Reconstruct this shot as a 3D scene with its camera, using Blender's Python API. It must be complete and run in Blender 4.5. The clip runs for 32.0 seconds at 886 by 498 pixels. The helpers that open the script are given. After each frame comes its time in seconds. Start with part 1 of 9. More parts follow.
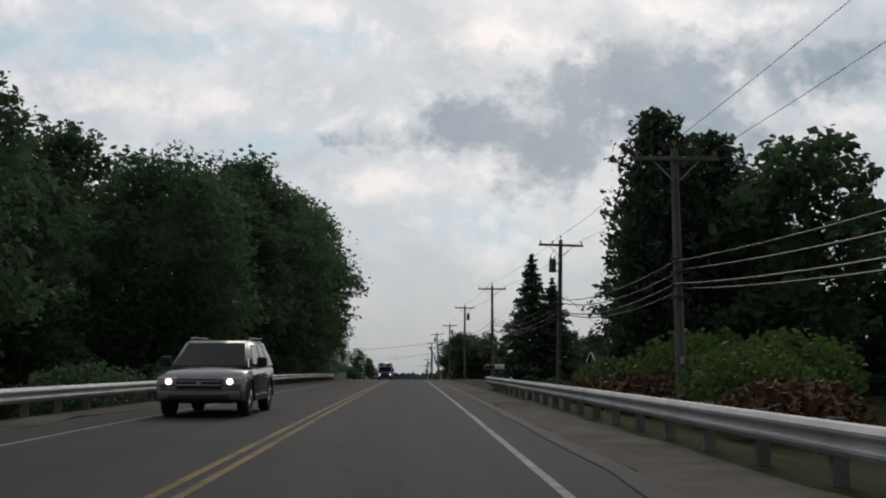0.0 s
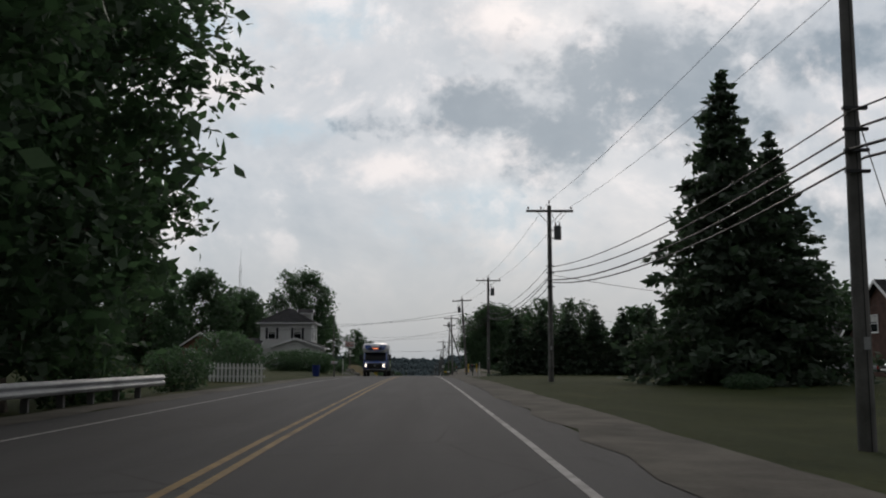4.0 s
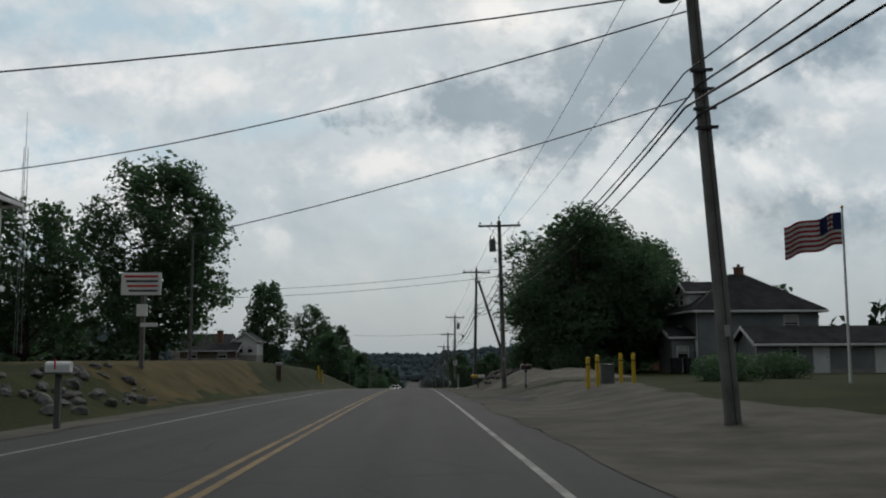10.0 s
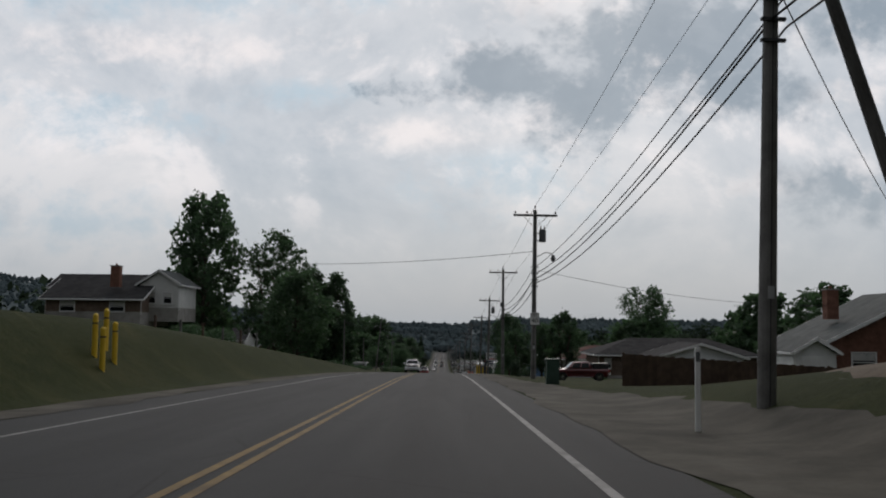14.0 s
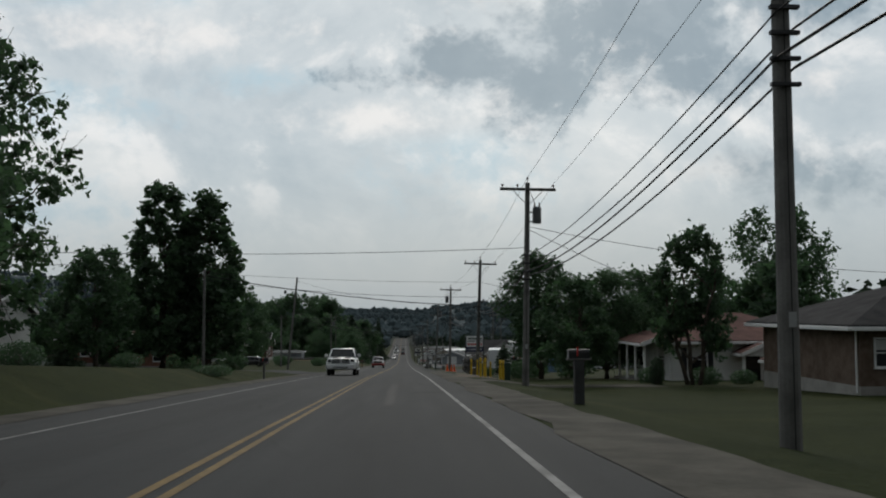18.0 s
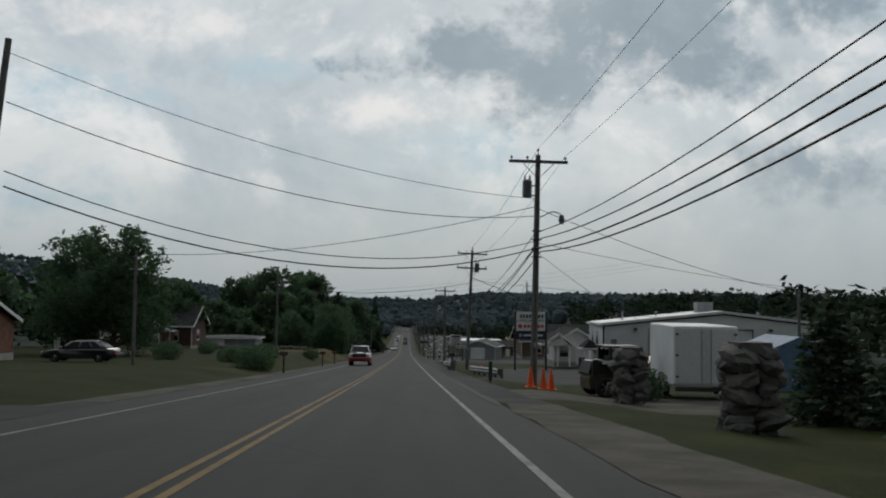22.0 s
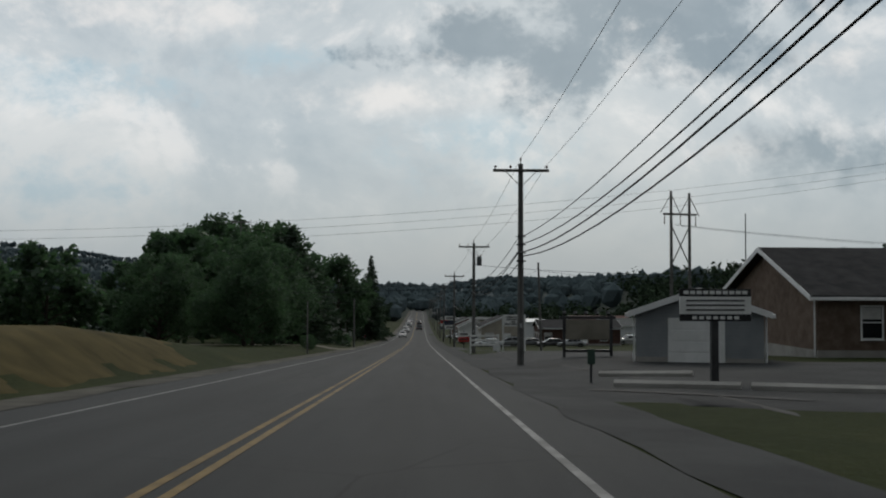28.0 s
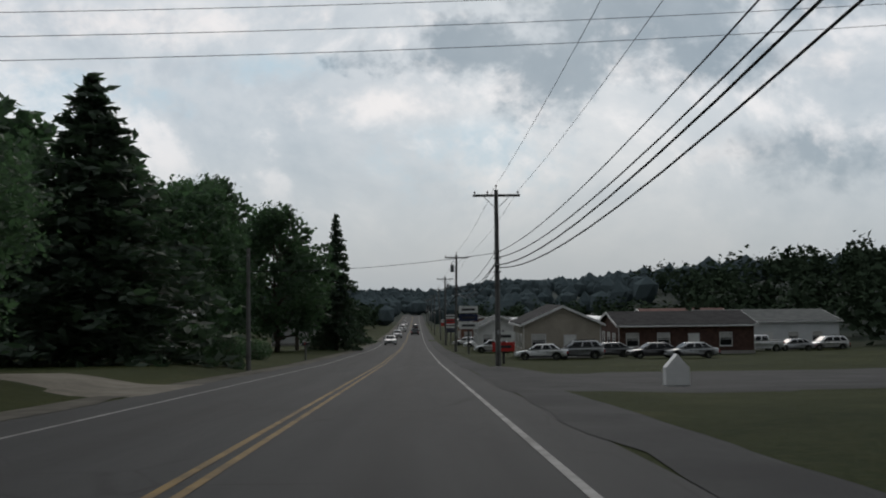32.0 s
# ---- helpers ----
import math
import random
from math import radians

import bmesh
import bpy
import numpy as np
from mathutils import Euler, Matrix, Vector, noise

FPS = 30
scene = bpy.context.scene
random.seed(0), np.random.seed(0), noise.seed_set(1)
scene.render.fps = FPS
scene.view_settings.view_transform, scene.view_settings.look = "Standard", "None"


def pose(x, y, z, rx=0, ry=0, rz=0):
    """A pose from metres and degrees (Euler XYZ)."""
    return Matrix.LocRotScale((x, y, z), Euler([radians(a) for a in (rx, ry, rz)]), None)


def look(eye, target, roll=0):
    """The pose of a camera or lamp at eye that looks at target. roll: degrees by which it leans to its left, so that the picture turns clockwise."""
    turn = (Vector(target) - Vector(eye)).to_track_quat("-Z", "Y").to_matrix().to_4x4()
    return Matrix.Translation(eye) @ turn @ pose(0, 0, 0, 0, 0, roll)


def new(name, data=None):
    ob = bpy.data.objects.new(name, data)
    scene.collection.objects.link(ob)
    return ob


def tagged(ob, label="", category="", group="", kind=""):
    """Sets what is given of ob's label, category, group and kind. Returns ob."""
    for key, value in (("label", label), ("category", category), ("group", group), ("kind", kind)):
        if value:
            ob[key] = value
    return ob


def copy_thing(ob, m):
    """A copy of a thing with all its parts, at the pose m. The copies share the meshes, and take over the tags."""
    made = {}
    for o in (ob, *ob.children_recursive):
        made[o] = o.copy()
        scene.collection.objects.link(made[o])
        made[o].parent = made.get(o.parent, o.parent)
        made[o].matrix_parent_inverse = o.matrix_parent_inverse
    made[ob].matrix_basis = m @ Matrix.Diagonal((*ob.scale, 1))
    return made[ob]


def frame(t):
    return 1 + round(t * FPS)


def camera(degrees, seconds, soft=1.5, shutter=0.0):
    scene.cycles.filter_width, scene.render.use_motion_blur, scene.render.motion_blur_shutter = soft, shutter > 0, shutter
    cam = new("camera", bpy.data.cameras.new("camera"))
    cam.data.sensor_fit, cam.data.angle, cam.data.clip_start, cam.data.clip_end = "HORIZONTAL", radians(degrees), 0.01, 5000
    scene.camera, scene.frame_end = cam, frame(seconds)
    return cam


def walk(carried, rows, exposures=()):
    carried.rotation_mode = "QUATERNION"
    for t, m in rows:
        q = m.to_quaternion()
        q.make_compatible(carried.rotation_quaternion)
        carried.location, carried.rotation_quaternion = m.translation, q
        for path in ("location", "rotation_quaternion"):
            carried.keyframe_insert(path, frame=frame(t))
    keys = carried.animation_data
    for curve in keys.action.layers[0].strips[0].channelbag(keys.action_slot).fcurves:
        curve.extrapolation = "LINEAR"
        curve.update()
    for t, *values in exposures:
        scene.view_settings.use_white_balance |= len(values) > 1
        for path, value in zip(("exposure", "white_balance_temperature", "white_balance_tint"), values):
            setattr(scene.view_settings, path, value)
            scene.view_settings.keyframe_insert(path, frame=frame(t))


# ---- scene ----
cam = camera(50.0, 32.0, soft=2.0)
PATH = [
    (0, pose(0.019, 0.00, 1.110, 97.48, -0.16, -1.91)),
    (0.5, pose(0.014, 8.41, 1.184, 97.07, 0.01, -1.78)),
    (1, pose(0.008, 16.82, 1.254, 96.85, 0.20, -1.77)),
    (1.5, pose(0.003, 25.23, 1.318, 96.95, -0.18, -1.82)),
    (2, pose(-0.005, 33.66, 1.376, 96.70, -0.03, -1.64)),
    (2.5, pose(-0.014, 42.09, 1.427, 96.97, -0.21, -1.66)),
    (3, pose(-0.022, 50.53, 1.472, 96.95, -0.06, -1.60)),
    (3.5, pose(-0.027, 58.98, 1.510, 96.71, -0.21, -1.63)),
    (4, pose(-0.029, 67.43, 1.542, 96.59, -0.03, -1.29)),
    (4.5, pose(-0.028, 75.88, 1.563, 96.40, -0.09, -1.51)),
    (6.5, pose(-0.025, 109.61, 1.501, 96.35, -0.27, -2.22)),
    (7, pose(-0.023, 118.03, 1.448, 95.77, -0.21, -1.90)),
    (7.5, pose(-0.020, 126.44, 1.382, 96.22, -0.16, -2.08)),
    (8, pose(-0.013, 134.85, 1.302, 96.10, 0.05, -1.80)),
    (8.5, pose(-0.004, 143.25, 1.207, 95.78, 0.62, -1.61)),
    (9, pose(0.005, 151.65, 1.096, 95.69, 0.44, -1.47)),
    (9.5, pose(0.012, 160.05, 0.973, 95.74, 0.06, -1.38)),
    (10, pose(0.017, 168.46, 0.839, 96.29, 0.27, -1.66)),
    (10.5, pose(0.020, 176.87, 0.696, 95.78, 0.86, -1.86)),
    (11, pose(0.022, 185.29, 0.543, 95.37, 0.42, -2.04)),
    (11.5, pose(0.024, 193.72, 0.379, 95.55, -0.06, -1.34)),
    (12, pose(0.023, 202.17, 0.202, 95.75, 0.10, -1.59)),
    (12.5, pose(0.020, 210.64, 0.015, 95.31, -0.06, -1.58)),
    (13, pose(0.013, 219.15, -0.181, 95.69, -0.11, -1.27)),
    (13.5, pose(0.003, 227.67, -0.388, 95.49, 0.38, 0.15)),
    (14, pose(-0.006, 236.21, -0.613, 94.51, -0.63, -0.02)),
    (14.5, pose(-0.012, 244.74, -0.857, 93.84, -0.36, -0.62)),
    (16.5, pose(-0.022, 278.90, -2.014, 93.58, -0.04, -3.73)),
    (17, pose(-0.018, 287.44, -2.348, 93.65, 0.38, -3.40)),
    (17.5, pose(-0.008, 296.00, -2.700, 93.35, 0.06, -2.98)),
    (18, pose(0.007, 304.56, -3.071, 93.68, 0.14, -2.36)),
    (18.5, pose(0.022, 313.13, -3.460, 93.65, -0.44, -2.15)),
    (19, pose(0.037, 321.71, -3.867, 93.81, -0.46, -1.46)),
    (19.5, pose(0.050, 330.29, -4.289, 93.43, -0.28, -1.23)),
    (20, pose(0.055, 338.88, -4.720, 93.61, -1.55, -2.01)),
    (20.5, pose(0.054, 347.47, -5.158, 93.22, -0.69, -1.98)),
    (21, pose(0.048, 356.07, -5.605, 93.22, -0.35, -1.94)),
    (21.5, pose(0.038, 364.66, -6.062, 93.12, -0.57, -2.25)),
    (22, pose(0.026, 373.25, -6.528, 93.17, -0.69, -2.18)),
    (22.5, pose(0.014, 381.84, -7.004, 92.88, -0.20, -2.09)),
    (23, pose(0.005, 390.41, -7.489, 93.33, 0.53, -2.12)),
    (23.5, pose(-0.000, 398.97, -7.976, 93.18, 0.78, -2.14)),
    (24, pose(-0.004, 407.52, -8.457, 93.08, 0.73, -2.27)),
    (24.5, pose(-0.007, 416.08, -8.932, 92.72, 0.43, -2.21)),
    (25, pose(-0.011, 424.64, -9.400, 93.13, 0.53, -2.11)),
    (25.5, pose(-0.015, 433.21, -9.861, 92.36, 0.74, -1.85)),
    (27.5, pose(-0.026, 467.38, -11.657, 92.29, -0.15, -1.82)),
    (28, pose(-0.031, 475.87, -12.091, 92.43, -0.22, -1.35)),
    (28.5, pose(-0.034, 484.35, -12.523, 91.95, -0.15, -0.96)),
    (29, pose(-0.034, 492.83, -12.956, 92.27, -0.39, -1.12)),
    (29.5, pose(-0.031, 501.33, -13.390, 92.31, -0.03, -1.28)),
    (30, pose(-0.028, 509.84, -13.826, 92.63, -0.05, -1.56)),
    (30.5, pose(-0.025, 518.37, -14.261, 92.22, 0.16, -1.35)),
    (31, pose(-0.021, 526.91, -14.695, 92.25, -0.09, -1.53)),
    (31.5, pose(-0.013, 535.45, -15.129, 92.85, 0.07, -1.62)),
    (32, pose(-0.003, 544.00, -15.565, 92.84, 0.61, -1.61)),
]
walk(cam, PATH, exposures=((0, 0.05, 6700, 15), (4.5, 0.05, 6700, 16), (6.5, -0.05, 6500, 10), (12, 0, 6500, 10), (14, 0, 6600, 16), (16.5, -0.03, 6500, 10), (19, 0.05, 6500, 10), (21, 0.12, 6500, 10), (22, -0.1, 6500, 10), (24, -0.16, 6500, 10), (25, -0.16, 6500, 10), (29, -0.05, 6500, 10), (32, 0.02, 6500, 13)))

# ---------------------------------------------------------------- light and sky
SUN_AZ, SUN_EL = radians(7), radians(33)
world = bpy.data.worlds.new("sky")
scene.world = world
world.use_nodes = True
wt = world.node_tree
wt.nodes.clear()


class Nodes:
    """Short hand for building a node tree."""

    def __init__(self, tree):
        self.t = tree

    def add(self, kind, **values):
        n = self.t.nodes.new(kind)
        for k, v in values.items():
            setattr(n, k, v)
        return n

    def put(self, socket, value):
        if isinstance(value, bpy.types.NodeSocket):
            self.t.links.new(value, socket)
        elif value is not None:
            socket.default_value = value

    def math(self, op, a, b=None, c=None, clamp=False):
        n = self.add("ShaderNodeMath", operation=op, use_clamp=clamp)
        for i, v in enumerate((a, b, c)):
            self.put(n.inputs[i], v)
        return n.outputs[0]

    def mix(self, fac, a, b, blend="MIX"):
        n = self.add("ShaderNodeMix", data_type="RGBA", blend_type=blend)
        self.put(n.inputs[0], fac)
        self.put(n.inputs[6], a)
        self.put(n.inputs[7], b)
        return n.outputs[2]

    def noise(self, vec, scale, detail=4.0, rough=0.55, warp=0.0):
        n = self.add("ShaderNodeTexNoise")
        self.put(n.inputs["Vector"], vec)
        n.inputs["Scale"].default_value = scale
        n.inputs["Detail"].default_value = detail
        n.inputs["Roughness"].default_value = rough
        n.inputs["Distortion"].default_value = warp
        return n.outputs["Fac"]

    def ramp(self, fac, *stops):
        n = self.add("ShaderNodeValToRGB")
        self.put(n.inputs[0], fac)
        e = n.color_ramp.elements
        while len(e) < len(stops):
            e.new(0.5)
        for el, (p, c) in zip(e, stops):
            el.position = p
            el.color = (*c, 1) if len(c) == 3 else c
        return n.outputs[0]

    def smooth(self, v, lo, hi):
        n = self.add("ShaderNodeMapRange", interpolation_type="SMOOTHSTEP")
        self.put(n.inputs[0], v)
        n.inputs[1].default_value, n.inputs[2].default_value = lo, hi
        return n.outputs[0]


def build_sky():
    k = Nodes(wt)
    out, bg = k.add("ShaderNodeOutputWorld"), k.add("ShaderNodeBackground")
    sky = k.add("ShaderNodeTexSky", sky_type="NISHITA", sun_disc=False, sun_elevation=SUN_EL, sun_rotation=SUN_AZ)
    sky.dust_density = 2.5
    co = k.add("ShaderNodeTexCoord").outputs["Generated"]
    sep = k.add("ShaderNodeSeparateXYZ")
    k.put(sep.inputs[0], co)
    x, y, z = sep.outputs
    # cloud deck seen in perspective, ahead as well as behind
    d = k.math("ADD", k.math("ABSOLUTE", y), 0.25)
    az, el = k.math("DIVIDE", x, d), k.math("DIVIDE", z, d)
    flat = k.add("ShaderNodeCombineXYZ")
    k.put(flat.inputs[0], az)
    k.put(flat.inputs[1], k.math("MULTIPLY", el, 1.2))
    k.put(flat.inputs[2], k.math("MULTIPLY", k.math("SIGN", y), 3.0))
    p = flat.outputs[0]
    puff = k.noise(p, 6.5, 9.0, 0.6, 0.25)
    shift = k.add("ShaderNodeVectorMath", operation="ADD")
    k.put(shift.inputs[0], p)
    shift.inputs[1].default_value = (0.012, 0.03, 0.0)
    puff_up = k.noise(shift.outputs[0], 6.5, 9.0, 0.6, 0.25)
    relief = k.math("SUBTRACT", puff, puff_up)
    big = k.noise(p, 2.4, 4.0, 0.5, 0.3)
    fine = k.noise(p, 60.0, 8.0, 0.66, 0.3)
    mid = k.noise(p, 20.0, 10.0, 0.66, 0.5)
    cell = k.add("ShaderNodeTexVoronoi", feature="SMOOTH_F1")
    k.put(cell.inputs["Vector"], p)
    cell.inputs["Scale"].default_value, cell.inputs["Detail"].default_value = 26.0, 3.0
    cell.inputs["Roughness"].default_value = 0.6
    wob = k.math("ADD", k.math("MULTIPLY", k.math("SUBTRACT", mid, 0.5), 0.7), k.math("MULTIPLY", k.math("SUBTRACT", cell.outputs["Distance"], 0.42), 0.45))
    wob2 = k.math("SUBTRACT", fine, 0.5)
    ahead = k.smooth(y, 0.1, 0.4)

    def bank(ca, ce, ra, re, edge=0.28, rag=2.4):
        """A patch of cloud centred at (ca, ce), with a ragged rim."""
        u = k.math("DIVIDE", k.math("SUBTRACT", az, ca), ra)
        v = k.math("DIVIDE", k.math("SUBTRACT", el, ce), re)
        r = k.math("SQRT", k.math("ADD", k.math("MULTIPLY", u, u), k.math("MULTIPLY", v, v)))
        r = k.math("ADD", r, k.math("MULTIPLY", wob, rag))
        r = k.math("ADD", r, k.math("MULTIPLY", wob2, rag * 0.5))
        return k.math("SUBTRACT", 1.0, k.smooth(r, 1.0 - edge, 1.0 + edge))

    def total(items):
        s = items[0]
        for i in items[1:]:
            s = k.math("MAXIMUM", s, i)
        return s

    q = 0.79    # az and el are taken at |y| + 0.25, so tangents shrink by this
    dark = total([bank(-0.048 * q, 0.247 * q, 0.085 * q, 0.026 * q, 0.45, 2.8), bank(0.053 * q, 0.265 * q, 0.085 * q, 0.052 * q, 0.3, 1.5), bank(0.145 * q, 0.235 * q, 0.08 * q, 0.065 * q, 0.3, 1.4),
                  bank(0.25 * q, 0.305 * q, 0.16 * q, 0.085 * q, 0.3, 1.3), bank(0.31 * q, 0.25 * q, 0.10 * q, 0.05 * q, 0.4, 1.6), bank(0.43 * q, 0.145 * q, 0.12 * q, 0.04 * q, 0.5, 1.8), bank(0.44 * q, 0.33 * q, 0.12 * q, 0.05 * q, 0.5, 1.6)])
    pale = total([bank(-0.38 * q, 0.215 * q, 0.16 * q, 0.04 * q, 0.7), bank(-0.33 * q, 0.35 * q, 0.2 * q, 0.035 * q, 0.7), bank(-0.14 * q, 0.245 * q, 0.08 * q, 0.02 * q, 0.7), bank(-0.10 * q, 0.365 * q, 0.09 * q, 0.03 * q, 0.7),
                  bank(-0.40 * q, 0.10 * q, 0.14 * q, 0.04 * q, 0.7), bank(0.06 * q, 0.15 * q, 0.11 * q, 0.05 * q, 0.7)])
    bright = total([bank(0.09 * q, 0.365 * q, 0.11 * q, 0.04 * q, 0.6), bank(-0.28 * q, 0.29 * q, 0.24 * q, 0.028 * q, 0.6), bank(0.13 * q, 0.225 * q, 0.05 * q, 0.022 * q, 0.6),
                    bank(-0.03 * q, 0.205 * q, 0.13 * q, 0.025 * q, 0.7), bank(0.45 * q, 0.25 * q, 0.07 * q, 0.025 * q, 0.6), bank(0.36 * q, 0.15 * q, 0.1 * q, 0.02 * q, 0.7)])
    # general cloud: pale grey with lighter folds
    cloud = k.ramp(k.math("ADD", k.math("MULTIPLY", puff, 0.6), k.math("MULTIPLY", big, 0.4)),
                   (0.36, (0.41, 0.475, 0.525)), (0.48, (0.56, 0.60, 0.63)), (0.58, (0.76, 0.755, 0.75)))
    lift = k.smooth(el, 0.02, 0.30)
    cloud = k.mix(k.math("MULTIPLY", lift, 0.2), cloud, (0.76, 0.77, 0.79, 1))
    cloud = k.mix(k.math("MULTIPLY", k.math("MULTIPLY", pale, ahead), 0.85), cloud, (0.44, 0.575, 0.655, 1))
    cloud = k.mix(k.math("MULTIPLY", k.math("MULTIPLY", bright, ahead), 0.75), cloud, (0.92, 0.86, 0.83, 1))
    deep = k.ramp(k.math("ADD", k.math("MULTIPLY", puff, 0.5), k.math("MULTIPLY", big, 0.5)), (0.38, (0.19, 0.26, 0.32)), (0.62, (0.33, 0.405, 0.46)))
    cloud = k.mix(k.math("MULTIPLY", k.math("MULTIPLY", dark, ahead), 0.92), cloud, deep)
    lit = k.math("MULTIPLY", k.smooth(relief, 0.02, 0.16), k.smooth(el, 0.03, 0.12))
    cloud = k.mix(k.math("MULTIPLY", lit, 0.55), cloud, (0.95, 0.90, 0.88, 1))
    shade = k.smooth(k.math("MULTIPLY", relief, -1.0), 0.02, 0.16)
    cloud = k.mix(k.math("MULTIPLY", shade, 0.35), cloud, (0.40, 0.46, 0.51, 1))
    # the haze near the horizon
    cloud = k.mix(k.math("SUBTRACT", 1.0, k.smooth(el, -0.02, 0.16)), cloud, (0.385, 0.425, 0.455, 1))
    scaled = k.add("ShaderNodeVectorMath", operation="SCALE")
    k.put(scaled.inputs[0], sky.outputs[0])
    scaled.inputs["Scale"].default_value = 0.08
    both = k.mix(0.93, scaled.outputs[0], cloud)
    # the sun stands behind the clouds ahead, so the sky at the back and overhead is duller
    dull = k.add("ShaderNodeMapRange", interpolation_type="SMOOTHSTEP")
    k.put(dull.inputs[0], y)
    dull.inputs[1].default_value, dull.inputs[2].default_value = -0.75, 0.45
    dull.inputs[3].default_value, dull.inputs[4].default_value = 0.34, 1.0
    tone = k.add("ShaderNodeCombineColor")
    for i, f in enumerate((0.955, 1.0, 1.012)):
        k.put(tone.inputs[i], k.math("MULTIPLY", dull.outputs[0], f))
    both = k.mix(1.0, both, tone.outputs[0], "MULTIPLY")
    k.put(bg.inputs[0], both)
    bg.inputs[1].default_value = 1.0
    k.put(out.inputs[0], bg.outputs[0])


build_sky()
sun_data = bpy.data.lights.new("sun", "SUN")
sun_data.energy, sun_data.angle, sun_data.color = 0.75, radians(25), (1.0, 0.94, 0.86)
sun = new("sun", sun_data)
sun.matrix_world = look((0, 0, 0), (-math.sin(SUN_AZ) * math.cos(SUN_EL), -math.cos(SUN_AZ) * math.cos(SUN_EL), -math.sin(SUN_EL)))
sun.location = (0, 200, 120)


# ---------------------------------------------------------------- materials
def surface(name, c1, c2, scale=3.0, rough=0.8, bump=0.2, fine=40.0, metal=0.0, stain=0.25, island=0.0, obj=0.0, band=0.0, spec=0.25, coat=0.0, thin=0.0):
    """Two colours mixed by a broad noise, speckled by a fine one, with a little relief. band: boards of that height."""
    m = bpy.data.materials.new(name)
    m.use_nodes = True
    k = Nodes(m.node_tree)
    b = m.node_tree.nodes["Principled BSDF"]
    co = k.add("ShaderNodeTexCoord").outputs["Object"]
    broad, small = k.noise(co, scale, 5.0, 0.6, 0.3), k.noise(co, fine, 3.0, 0.6)
    col = k.ramp(broad, (0.34, c1), (0.66, c2))
    dirt = k.noise(co, scale * 0.23, 3.0, 0.6, 0.6)
    col = k.mix(k.math("MULTIPLY", k.smooth(dirt, 0.45, 0.7), stain), col, (*[v * 0.45 for v in c1], 1))
    spk = k.math("MULTIPLY_ADD", small, 0.5, 0.75)
    tint = k.add("ShaderNodeCombineColor")
    for i in range(3):
        k.put(tint.inputs[i], spk)
    col = k.mix(0.8, col, tint.outputs[0], "MULTIPLY")
    if island:
        rnd = k.add("ShaderNodeNewGeometry").outputs["Random Per Island"]
        col = k.mix(k.math("MULTIPLY", rnd, island), col, (*[min(1, v * 2.2) for v in c2], 1))
    if obj:
        rnd = k.add("ShaderNodeObjectInfo").outputs["Random"]
        col = k.mix(k.math("MULTIPLY", rnd, obj), col, (*[v * 0.5 for v in c1], 1))
    k.put(b.inputs["Base Color"], col)
    b.inputs["Roughness"].default_value = rough
    b.inputs["Metallic"].default_value = metal
    b.inputs["Specular IOR Level"].default_value = spec
    b.inputs["Coat Weight"].default_value = coat
    height = small
    if band:
        sp = k.add("ShaderNodeSeparateXYZ")
        k.put(sp.inputs[0], co)
        saw = k.math("FRACT", k.math("DIVIDE", sp.outputs[2], band))
        height = k.math("ADD", k.math("MULTIPLY", small, 0.15), saw)
    if bump:
        bm_ = k.add("ShaderNodeBump")
        bm_.inputs["Strength"].default_value = bump
        bm_.inputs["Distance"].default_value = 0.02
        k.put(bm_.inputs["Height"], height)
        k.put(b.inputs["Normal"], bm_.outputs[0])
    if thin:
        # leaves let some of the sky through
        tr, both = k.add("ShaderNodeBsdfTranslucent"), k.add("ShaderNodeMixShader")
        k.put(tr.inputs[0], k.mix(1.0, col, (1.05, 1.3, 0.95, 1), "MULTIPLY"))
        both.inputs[0].default_value = thin
        k.put(both.inputs[1], b.outputs[0])
        k.put(both.inputs[2], tr.outputs[0])
        k.put(m.node_tree.nodes["Material Output"].inputs[0], both.outputs[0])
    return m


def glowing(name, colour, power):
    m = bpy.data.materials.new(name)
    m.use_nodes = True
    b = m.node_tree.nodes["Principled BSDF"]
    b.inputs["Base Color"].default_value = (*colour, 1)
    b.inputs["Emission Color"].default_value = (*colour, 1)
    b.inputs["Emission Strength"].default_value = power
    return m


